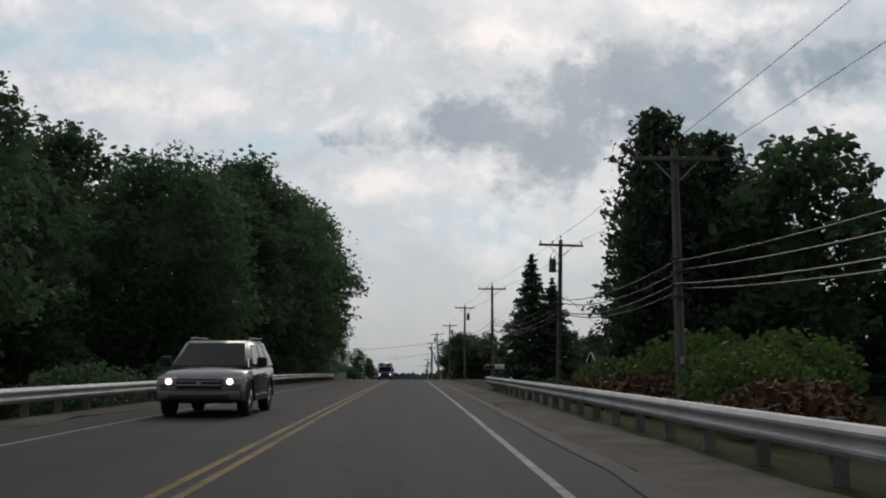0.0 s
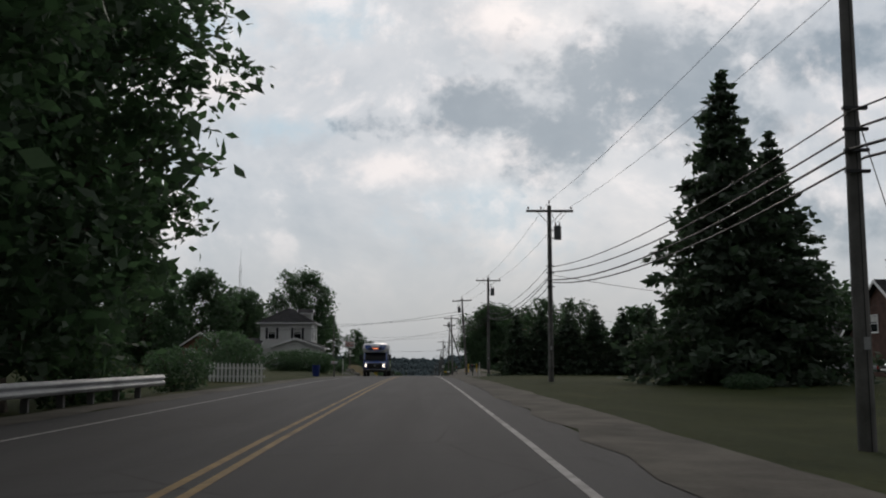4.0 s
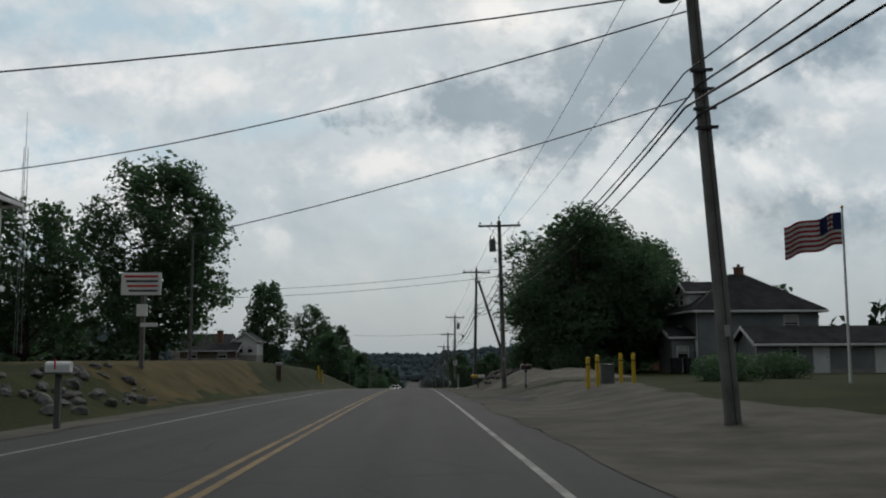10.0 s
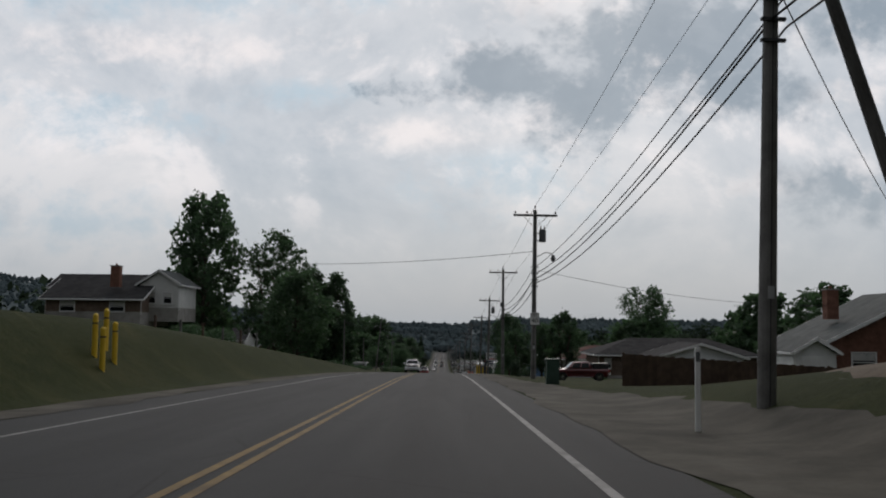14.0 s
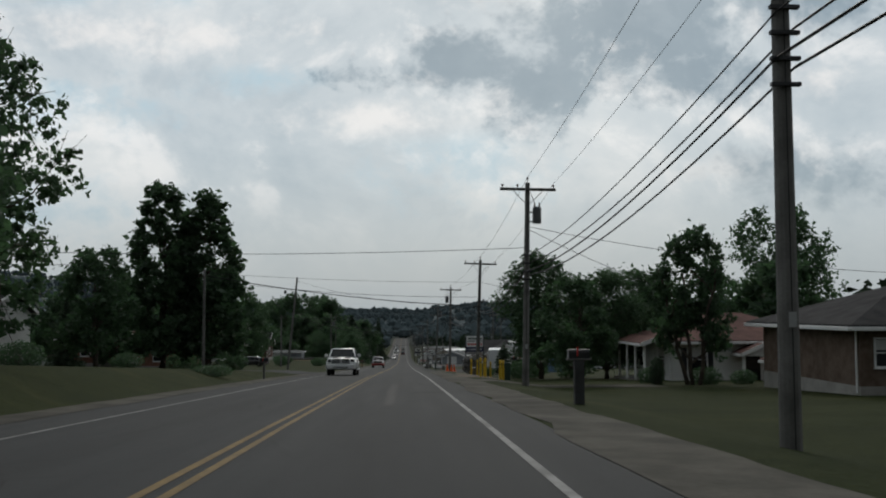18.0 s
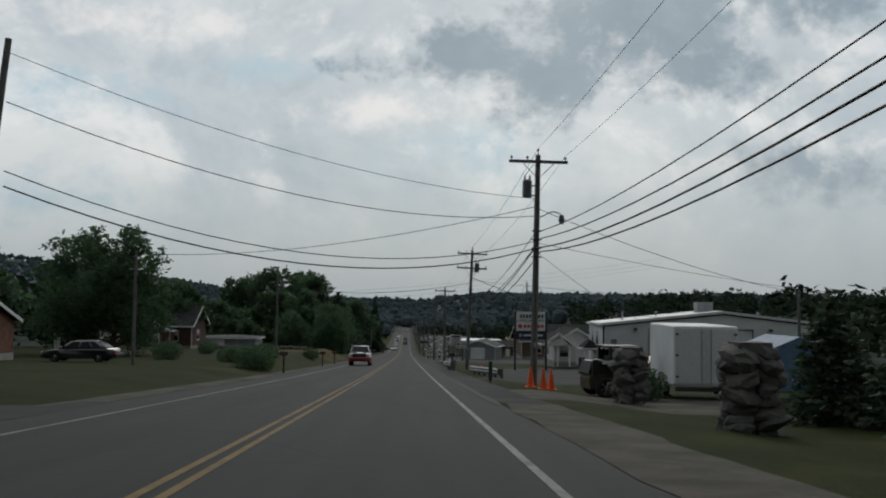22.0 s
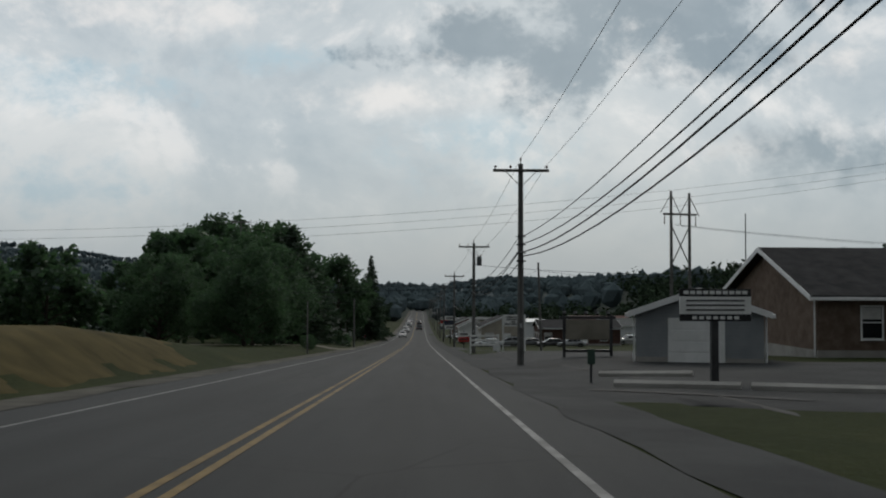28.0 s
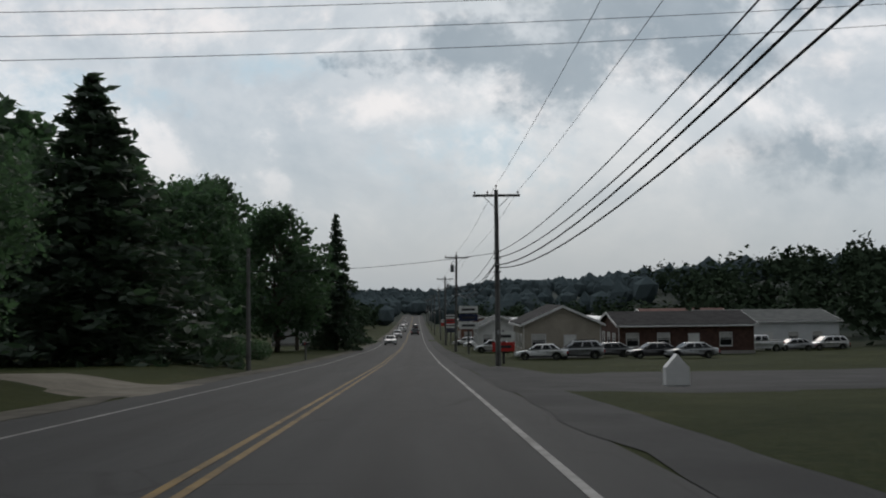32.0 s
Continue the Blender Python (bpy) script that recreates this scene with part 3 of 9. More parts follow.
strip("shoulder", -7.95, -6.65, -100, 1100, 0.012, GRAVEL, "pale gravel shoulder beside the asphalt", "shoulder", wander=0.45, n=4, tuck=0)


# ---------------------------------------------------------------- utility poles and wires
def crossarm(p, x, y, z, half=1.2, pins=(-1.1, -0.45, 1.1), tilt=0.0):
    part("crossarm", boxes((x - half, x + half, y - 0.2, y - 0.09, z - 0.06, z + 0.06), bevel=0.012), POLE_WOOD, p)
    for s in (-1, 1):
        part("arm_brace", rods(((x + s * 0.65, y - 0.15, z - 0.05), (x + s * 0.1, y - 0.13, z - 0.6), 0.016), n=6), STEEL, p)
    for d in pins:
        bm = rods(((x + d, y - 0.145, z + 0.05), (x + d, y - 0.145, z + 0.15), 0.014), n=6)
        for i, r in enumerate((0.05, 0.062, 0.042)):
            rod(bm, (x + d, y - 0.145, z + 0.12 + i * 0.035), (x + d, y - 0.145, z + 0.15 + i * 0.035), r, r * 0.8, 10)
        part("insulator", bm, PORCELAIN, p)


def transformer(p, x, y, z, side):
    cx = x + side * 0.42
    tank = part("transformer", rods(((cx, y, z + 0.1), (cx, y, z + 0.75), 0.19), n=16), TANK, p, "grey transformer can")
    part("lid", rods(((cx, y, z + 0.75), (cx, y, z + 0.82), 0.2, 0.13), n=16), TANK, tank)
    for d in (0.15, 0.55):
        part("bracket", boxes((min(x, cx), max(x, cx), y - 0.05, y + 0.05, z + d, z + d + 0.05)), STEEL, tank)
    for d in (-0.1, 0.1):
        part("bushing", rods(((cx + d, y, z + 0.8), (cx + d, y, z + 1.0), 0.045, 0.025), n=8), PORCELAIN, tank)
    part("lead", rods(((cx - 0.1, y, z + 1.0), (x, y, z + 1.7), 0.01), n=5), CABLE, tank)


def street_lamp(p, x, y, z, side):
    bm = bmesh.new()
    last = (x, y, z)
    for i in range(1, 7):
        a = i / 6
        nxt = (x + side * (0.15 + 0.85 * a), y, z + 0.28 * math.sin(a * 2.6))
        rod(bm, last, nxt, 0.025, n=6)
        last = nxt
    arm = part("lamp_arm", bm, STEEL, p)
    bm = rods((last, (last[0], y, last[2] - 0.16), 0.09, 0.11), n=10)
    rod(bm, (last[0], y, last[2] - 0.16), (last[0], y, last[2] - 0.36), 0.15, 0.08, 10)
    part("lamp_head", bm, TANK, arm, "small grey street lamp head")


def utility_pole(x, y, top, base=None, arms=(0.35,), trafo=0, trafo_drop=1.35, lamp=0, lean=0.0, r=0.15, label="weathered wooden utility pole with a crossarm at the roadside"):
    base = lie(x, y) - 0.3 if base is None else base
    p = thing("utility_pole", label, "utility pole", "poles along the road", at=pose(x, y, base, 0, lean, 0))
    h = top - base
    part("pole", rods(((0, 0, 0), (0, 0, h), r, r * 0.68), n=14), POLE_WOOD, p)
    part("pole_cap", rods(((0, 0, h), (0, 0, h + 0.16), 0.02), ((0, 0, h + 0.16), (0, 0, h + 0.26), 0.05, 0.035), n=8), PORCELAIN, p)
    for d in arms:
        crossarm(p, 0, 0, h - d)
    if trafo:
        transformer(p, 0, 0, h - trafo_drop - 0.5, trafo)
    if lamp:
        street_lamp(p, 0, -0.1, h - 2.6, lamp)
    for c in (0.15, 0.5, 0.85, 1.2):
        part("cable_clamp", boxes((-0.2, 0.2, -0.17, -0.09, h - 3.0 - c, h - 2.95 - c)), DARK_STEEL, p)
    part("ground_wire", rods(((0.0, -r - 0.005, 0.2), (0.0, -r * 0.7 - 0.005, h - 0.8), 0.008), n=5), CABLE, p)
    part("tag", boxes((-0.05, 0.05, -r - 0.02, -r - 0.006, 1.9, 2.1)), STEEL, p)
    return p


# x, y, top, transformer side, lamp side, lean
POLES = [(7.4, 26, 7.4, 0, 0, 0), (8.0, 50.3, 8.25, -1, 0, 1.5), (7.05, 82.6, 8.75, 0, 0, 0), (6.5, 115.5, 9.35, 1, 0, 0), (6.45, 159.7, 9.4, 1, 0, 0), (4.95, 185, 9.0, -1, 0, -3.5),
         (4.8, 222, 8.35, -1, 0, -1.2), (5.4, 251.4, 8.2, 0, 0, 1.5), (5.0, 288, 5.66, 1, 1, 0.5), (5.1, 317, 4.1, 0, 0, 0), (5.34, 345.1, 2.4, 1, 0, 1), (5.7, 375, 0.65, 0, 0, 1.8),
         (5.3, 411.6, -0.5, -1, 1, 0.8), (5.2, 448.7, -2.4, 1, 0, 2.2), (4.45, 483.4, -5.0, 0, 1, 0), (4.24, 516.4, -6.7, 0, 0, 0), (4.08, 549.3, -8.5, 1, 0, 0),
         (4.1, 592, -10.2, 0, 0, 0), (4.1, 640, -11.4, -1, 0, 1), (4.2, 682, -12.8, 1, 0, 0), (4.2, 724, -14.0, 0, 0, -2), (4.3, 770, -15.2, 0, 0, 0), (4.3, 820, -16, 0, 0, 0), (4.3, 880, -16.6, 0, 0, 0), (4.3, 950, -17, 0, 0, 0)]
for x, y, top, tr, lm, lean in POLES:
    base = lie(x, y) - 0.3
    dx = math.tan(radians(lean)) * (top - base)
    utility_pole(x - dx, y, top, base, arms=(0.3, 1.45) if y == 448.7 else (0.3,), trafo=tr, lamp=lm, lean=lean)


def sag_points(a, b, sag, n=14):
    a, b = Vector(a), Vector(b)
    return [a.lerp(b, i / n) + Vector((0, 0, -4 * sag * (i / n) * (1 - i / n))) for i in range(n + 1)]


def wire_mesh(bm, pts, r):
    tube(bm, pts, r, 4)


def pole_line(name, dx, drop, r, sag, label, dy=-0.14):
    """One conductor carried from pole to pole; each span is a part."""
    t = thing(name, label, "power cable", "cables along the poles")
    tops = [(7.0, -14, 7.0)] + [(x, y, z) for x, y, z, *_ in POLES]
    if drop > 3:
        tops = [(x, y, z - (0.8 if y == 448.7 else 0)) for x, y, z in tops]
    for (x0, y0, z0), (x1, y1, z1) in zip(tops, tops[1:]):
        bm = bmesh.new()
        wire_mesh(bm, sag_points((x0 + dx, y0 + dy, z0 - drop), (x1 + dx, y1 + dy, z1 - drop), sag * (y1 - y0) / 33, 12), r)
        part("span", bm, CABLE, t)


pole_line("power_line", 0.0, -0.25, 0.009, 0.25, "thin bare conductor along the pole tops", 0.0)
pole_line("power_line", 1.1, 0.05, 0.009, 0.3, "thin bare conductor on the crossarm end")
pole_line("telephone_cable", -0.12, 3.2, 0.017, 0.5, "black cable slung between the poles")
pole_line("telephone_cable", 0.12, 3.42, 0.022, 0.55, "black cable slung between the poles")
pole_line("telephone_cable", -0.12, 3.82, 0.026, 0.6, "thick black telephone cable slung between the poles")
pole_line("telephone_cable", 0.12, 3.95, 0.024, 0.62, "thick black telephone cable slung between the poles")


# ---------------------------------------------------------------- trees
def leaf_mesh(name, centres, normals_up, size, material, rng, stretch=1.0, droop=0.0):
    """Many small folded leaves, one quad each, at the given centres."""
    n = len(centres)
    c = np.asarray(centres, dtype=np.float64)
    a = rng.normal(size=(n, 3))
    a[:, 2] = a[:, 2] * 0.6 - droop
    a /= np.linalg.norm(a, axis=1)[:, None] + 1e-9
    b = np.cross(a, rng.normal(size=(n, 3)))
    b /= np.linalg.norm(b, axis=1)[:, None] + 1e-9
    s = np.asarray(size).reshape(-1, 1) * rng.uniform(0.55, 1.3, size=(n, 1))
    up = np.cross(a, b) * s * 0.18
    v = np.stack([c - a * s * stretch, c - b * s * 0.55 + up, c + a * s * stretch, c + b * s * 0.55 + up], 1).reshape(-1, 3)
    me = bpy.data.meshes.new(name)
    me.vertices.add(4 * n)
    me.vertices.foreach_set("co", v.ravel())
    me.loops.add(4 * n)
    me.loops.foreach_set("vertex_index", np.arange(4 * n))
    me.polygons.add(n)
    me.polygons.foreach_set("loop_start", np.arange(0, 4 * n, 4))
    me.update(calc_edges=True)
    me.materials.append(material)
    return me


def limb(bm, a, b, r0, r1, rng, bend=0.12, n=4):
    a, b = Vector(a), Vector(b)
    length = (b - a).length
    pts = [a] + [a.lerp(b, i / n) + Vector(rng.normal(size=3)) * bend * length * (0.35 if i < n else 0) for i in range(1, n + 1)]
    tube(bm, pts, [r0 + (r1 - r0) * i / n for i in range(n + 1)], 6)


def broad_tree(seed, h=15.0, spread=5.5, base=0.22, n=9000, leaf=0.24, clumps=22, material=None, squash=1.0, open_=0.0, taper=0.0, multi=1, low=False):
    """A deciduous tree: trunk, limbs and a crown of leaves gathered in uneven clumps."""
    rng = np.random.default_rng(seed)
    t = thing("tree", "tall leafy tree in dark summer green", "tree")
    trunk = boughs = bmesh.new()
    c0 = h * base
    ch = h - c0
    tops = []
    for s in range(multi):
        off = Vector((rng.normal() * 0.35, rng.normal() * 0.35, 0)) if multi > 1 else Vector((0, 0, 0))
        top = Vector((off.x * 4 + rng.normal() * 0.4, off.y * 4 + rng.normal() * 0.4, h * 0.72))
        limb(trunk, off, top, h * 0.021 / multi ** 0.5 + 0.05, 0.06, rng, 0.05, 6)
        tops.append((off, top))
    pts, cents, sizes = [], [], []
    for i in range(clumps):
        f = (i + 0.5) / clumps
        zz = c0 + ch * (0.02 + 0.93 * f ** 0.9) if not low else ch * f
        u = (zz - c0) / ch
        env = spread * (math.sin(math.pi * min(0.97, max(0.1, 0.16 + 0.8 * u))) ** 0.75) * (1 - taper * u)
        ang = i * 2.399 + rng.normal() * 0.4
        rad = env * (0.2 + 0.62 * math.sqrt(rng.uniform()))
        r = spread * rng.uniform(0.26, 0.46) * (1 - 0.35 * u)
        cents.append((Vector((rad * math.cos(ang), rad * math.sin(ang) * squash, min(zz, h - r * 0.8))), r))
    share = np.array([r ** 2 for _, r in cents])
    share = share / share.sum()
    for (c, r), sh in zip(cents, share):
        k = int(n * sh)
        m = max(10, int(46 * (r / 2) ** 1.3)) if not open_ else 22
        d = rng.normal(size=(m, 3))
        d /= np.linalg.norm(d, axis=1)[:, None]
        spray = d * (r * rng.uniform(0.35, 1.12, size=(m, 1)) ** 0.8) * np.array([1, 1, 0.82])
        sr = r * rng.uniform(0.12, 0.28, size=m)
        which = rng.integers(m, size=k)
        e = rng.normal(size=(k, 3)) * np.array([1, 1, 0.6])
        pts.append(np.array(c) + spray[which] + e * sr[which][:, None] * 0.75)
        sizes.append(np.full(k, leaf))
        if not open_:
            # broad sprays fill the heart of each clump
            m = int(k * 0.16)
            pts.append(np.array(c) + rng.normal(size=(m, 3)) * r * 0.36)
            sizes.append(np.full(m, leaf * 1.75))
        src = tops[int(rng.integers(len(tops)))]
        f = min(0.95, max(0.12, (c.z - r * 0.9) / (h * 0.74)))
        limb(boughs, src[0].lerp(src[1], f * 0.85), c, max(0.03, 0.011 * h * (1 - f) + 0.025), 0.015, rng)
        if open_:
            for _ in range(4):
                limb(boughs, c, c + Vector(rng.normal(size=3)) * r * 0.6, 0.02, 0.008, rng, 0.1, 2)
    part("trunk", trunk, BARK, t, smooth=True)
    me = leaf_mesh("crown", np.concatenate(pts), None, np.concatenate(sizes), material or LEAF, rng)
    crown = new("crown", me)
    crown.parent = t
    return t


def conifer(seed, h=14.0, spread=3.6, whorls=26, per=9, n=9000, leaf=0.22, dense=1.0, material=None, base=0.05, power=0.9, droop=0.25):
    """A spruce: straight trunk, whorls of drooping boughs covered in needles."""
    rng = np.random.default_rng(seed)
    t = thing("spruce", "tall dark green spruce", "tree")
    bm = bmesh.new()
    rod(bm, (0, 0, 0), (0, 0, h * 0.98), h * 0.016 + 0.03, 0.02, 10)
    boughs, pts = bm, []
    rows = []
    for i in range(whorls):
        f = i / (whorls - 1)
        z = h * (base + (0.985 - base) * f)
        for j in range(per):
            a = j * 6.283 / per + i * 0.7 + rng.normal() * 0.25
            ln = (spread * (1 - f) ** power + 0.12) * rng.uniform(0.6, 1.15)
            rows.append((z + rng.normal() * 0.12, a, ln))
    total = sum(r[2] for r in rows)
    for z, a, ln in rows:
        end = Vector((math.cos(a) * ln, math.sin(a) * ln, z - droop * ln + 0.1 * ln * ln / max(spread, 1)))
        if ln > spread * 0.35:
            rod(boughs, (0, 0, z), end, 0.03, 0.01, 4, False)
        k = max(3, int(n * ln / total))
        u = rng.uniform(0.12, 1.03, size=(k, 1)) ** 0.8
        q = np.array((0, 0, z)) + u * (np.array(end) - np.array((0, 0, z)))
        q += rng.normal(size=(k, 3)) * np.array([1, 1, 0.55]) * (0.10 + 0.15 * (1 - u)) * (0.5 + ln * 0.5) * dense
        pts.append(q)
    part("trunk", boughs, BARK, t)
    crown = new("crown", leaf_mesh("crown", np.concatenate(pts), None, leaf, material or NEEDLE, rng, 1.2, droop))
    crown.parent = t
    return t


def shrub(seed, r=1.2, h=1.6, n=1500, leaf=0.09, material=None, name="bush", label="rounded leafy bush in dark green", box_=False):
    rng = np.random.default_rng(seed)
    t = thing(name, label, "bush")
    bm = bmesh.new()
    for _ in range(7):
        limb(bm, (rng.normal() * 0.1, rng.normal() * 0.1, 0), (rng.normal() * r * 0.5, rng.normal() * r * 0.5, h * rng.uniform(0.5, 0.9)), 0.03, 0.01, rng, 0.1, 3)
    part("stem", bm, BARK, t)
    d = rng.normal(size=(n, 3))
    d /= np.linalg.norm(d, axis=1)[:, None]
    bump = np.array([1 + 0.22 * noise.noise(Vector(v) * 2.2 + Vector((seed, 0, 0))) for v in d])
    q = d * (rng.uniform(size=n) ** 0.3 * bump)[:, None]
    q = q * np.array([r, r, h * 0.55]) + np.array([0, 0, h * 0.47])
    q[:, 2] = np.maximum(q[:, 2], 0.03)
    crown = new("foliage", leaf_mesh("foliage", q, None, leaf, material or LEAF, rng))
    crown.parent = t
    return t


PLACED = set()


def put(proto, x, y, s=1.0, turn=0.0, sz=None, z=None, label=""):
    """Sets a plant at (x, y), scaled and turned: first the one that was built, then copies of it."""
    zz = lie(x, y) - 0.05 if z is None else z
    m = pose(x, y, zz, 0, 0, turn) @ Matrix.Diagonal((s, s, sz if sz else s, 1))
    if proto not in PLACED:
        PLACED.add(proto)
        proto.matrix_basis = m
        ob = proto
    else:
        ob = copy_thing(proto, m @ Matrix.Diagonal((*[1 / c for c in proto.scale], 1)))
    if label:
        tagged(ob, label)
    return ob


NEAR = [broad_tree(11, 15, 6.0, 0.14, 27000, 0.142, 40), broad_tree(12, 15, 5.2, 0.16, 25000, 0.142, 36), broad_tree(13, 15, 6.6, 0.1, 29000, 0.142, 42)]
OAKS = [broad_tree(61, 15, 6.0, 0.14, 8000, 0.26, 34), broad_tree(62, 15, 5.2, 0.16, 7500, 0.26, 32), broad_tree(63, 15, 6.6, 0.1, 8500, 0.26, 36)]
DENSE = [broad_tree(14, 12, 6.0, 0.1, 17000, 0.15, 32), broad_tree(19, 12, 5.2, 0.14, 15000, 0.15, 28)]
LITE = [broad_tree(44, 12, 6.0, 0.1, 3300, 0.4, 24), broad_tree(45, 12, 5.2, 0.14, 3000, 0.4, 20)]
AIRY = broad_tree(15, 12, 5.0, 0.16, 12000, 0.17, 30, open_=1.0, multi=3)
POPLAR = broad_tree(16, 16, 3.9, 0.08, 15000, 0.2, 44, taper=0.25, multi=2)
SMALL = [broad_tree(17, 8, 3.4, 0.2, 9000, 0.13, 20), broad_tree(18, 8, 3.0, 0.24, 8000, 0.13, 18, multi=3)]
SPRUCE = [conifer(21, 14, 4.6, 30, 10, 10000, 0.23), conifer(22, 14, 3.4, 28, 9, 9000, 0.2, dense=0.8)]
ARBOR = conifer(23, 14, 3.6, 34, 12, 15000, 0.18, 1.3, power=0.42, droop=-0.35)
PINE = conifer(24, 12, 3.4, 13, 7, 5000, 0.26, 1.2, base=0.3, power=0.5, droop=0.05)
SMALL_SPRUCE = conifer(25, 4, 1.35, 16, 9, 3500, 0.11, 0.8)
BUSH = [shrub(31, 1.2, 1.6, 2600, 0.07), shrub(32, 1.0, 1.3, 2200, 0.065), shrub(33, 1.5, 1.4, 3000, 0.075)]
BUSH_LIGHT = shrub(34, 1.6, 2.0, 1800, 0.11, LEAF_LIGHT, label="light green roadside shrub")
BUSH_RUST = shrub(35, 1.6, 1.4, 1500, 0.11, LEAF_RUST, label="reddish brown dry roadside brush")

# wooded stretch behind the first guard rails
for x, y, i, s, tn in ((-14, 25, 0, 0.78, 10), (-17, 41, 1, 0.74, 80), (-24, 30, 2, 0.9, 30), (-24, 44, 0, 1.05, 130), (-13.5, 52, 2, 0.95, 60), (-21, 56, 1, 1.1, 200), (-13, 63, 1, 1.02, 240),
                       (-12.5, 72, 0, 1.2, 300), (-18, 70, 2, 1.05, 20), (-12.0, 82, 2, 1.18, 150), (-17, 86, 1, 1.1, 90), (-11.6, 91, 0, 1.18, 45), (-13, 97.0, 1, 1.1, 75), (-20, 95, 2, 0.9, 10), (-26, 66, 0, 1.1, 77), (-30, 84, 2, 0.95, 12)):
    put(NEAR[i], x, y, s, tn)
for x, y, s, tn in ((-10, 30, 1.4, 5), (-10.5, 44, 1.6, 60), (-10.2, 58, 1.5, 100), (-9.6, 70, 1.6, 140), (-9.8, 83, 1.5, 200), (-9.5, 94, 1.6, 250), (-9.3, 104, 1.1, 290)):
    put(BUSH[int(x * 10) % 3], x, y, s, tn)
put(BUSH_LIGHT, -8.9, 36, 0.6, 10)
put(BUSH_LIGHT, -8.7, 17, 0.7, 50)
for x, y, s, sz, tn in ((12.2, 46, 0.9, 1.02, 0), (15.5, 48, 0.95, 0.98, 70), (18.5, 50, 0.85, 0.86, 140), (13.5, 52, 0.8, 0.9, 33)):
    put(ARBOR, x, y, s, tn, sz)
put(SPRUCE[1], 24.5, 50, 0.85, 12)
put(SPRUCE[1], 23, 40, 0.8, 90)
for x, y, s, tn in ((18, 42, 0.8, 0), (22, 60, 0.8, 50), (30, 50, 0.9, 10), (34, 40, 0.9, 120)):
    put(OAKS[1], x, y, s, tn)
for x, y, s, tn in ((9, 31, 1.3, 0), (11, 35, 1.4, 50), (8.5, 24, 1.1, 110), (10.8, 27, 1.3, 180), (7.5, 36, 0.9, 20)):
    put(BUSH_LIGHT, x, y, s, tn)
for x, y, s, tn in ((7.2, 29, 1.0, 0), (6.6, 34, 0.8, 60), (8.0, 20, 1.0, 60)):
    put(BUSH_RUST, x, y, s, tn)
for x, y, s, tn in ((8, 42, 1.0, 0), (10, 43, 1.3, 60), (6.8, 45.5, 0.7, 60), (13, 40, 1.4, 15), (9, 38, 1.1, 88)):
    put(BUSH[1], x, y, s, tn)
put(NEAR[1], 15.6, 64, 0.5, 40)
# two spruces in the lawn
put(SPRUCE[0], 14.1, 111, 1.05, 0)
put(SPRUCE[0], 16.7, 112, 0.95, 95, 0.86)
for i in range(6):
    put(SMALL_SPRUCE, 7.5 + 1.95 * i, 142.6 - 0.7 * i + 0.4 * (i % 2), 1.45 + 0.1 * (i % 3), 50 * i, 1.22 + 0.08 * (i % 2))
# round the white house
for x, y, i, s, tn in ((-32, 208, 0, 0.95, 0), (-38, 200, 2, 0.9, 80), (-27, 214, 1, 0.75, 30), (-43, 215, 0, 1.0, 200)):
    put(OAKS[i], x, y, s, tn)
put(NEAR[0], -24.3, 258, 1.34, 0, 1.3)
put(DENSE[0], -38, 262, 1.3, 80, 1.4)
put(NEAR[0], 14.2, 243, 0.95, 0, 0.78)
put(AIRY, 15.3, 188, 0.8, 0)
put(AIRY, 21.5, 200, 0.85, 120)
put(DENSE[1], 19, 196, 0.5, 20)
for x, y, i, s, tn in ((11.0, 240, 1, 0.75, 0), (12, 236, 0, 1.0, 90), (14.6, 250, 1, 1.0, 200), (12.0, 246, 0, 0.9, 60), (16.4, 240, 0, 0.8, 33), (10.6, 245, 1, 0.6, 200), (13.5, 247, 1, 0.55, 100), (18.0, 246, 0, 0.92, 10)):
    put(NEAR[i], x, y, s, tn, s * 0.79)
for x, y, i, s, tn in ((-31, 352, 0, 0.8, 0), (-22, 374, 1, 0.6, 20)):
    put(OAKS[i], x, y, s, tn)
put(AIRY, -19.3, 346, 1.0, 0, 1.3)
put(OAKS[1], -28, 347, 0.95, 70, 1.34)
put(POPLAR, -20.5, 387, 1.02, 0)
put(POPLAR, -16.8, 388, 0.98, 100)
put(DENSE[0], 31, 382, 0.95, 0, 1.18)
put(NEAR[1], 9.3, 369, 0.58, 0)
put(NEAR[0], 13.8, 369, 0.5, 80)
put(DENSE[1], 17.5, 373, 0.66, 20)
put(SMALL[1], 14.8, 352.4, 0.8, 30, 1.02)
put(SMALL[0], 8.6, 352, 0.7, 20)
put(DENSE[0], -26.6, 461, 1.05, 30, 1.0)
put(DENSE[1], -31, 466, 0.95, 0)
for x, y, i, s, tn in ((-14, 552, 0, 0.69, 0), (-15, 561, 1, 0.84, 70), (-14.6, 570, 0, 0.84, 140), (-22, 556, 0, 0.66, 55), (-24, 570, 1, 0.75, 99)):
    put(DENSE[i], x, y, s, tn)
put(PINE, -13.5, 652, 1.1, 0)
put(SPRUCE[1], -9.4, 656, 1.15, 0)
for x, y, i, s, tn in ((-14, 640, 0, 1.0, 0), (-17.5, 619, 1, 0.9, 50), (-21, 632, 2, 0.9, 100), (-26, 605, 0, 0.8, 10), (-30, 622, 1, 0.9, 170)):
    put(OAKS[i], x, y, s, tn)
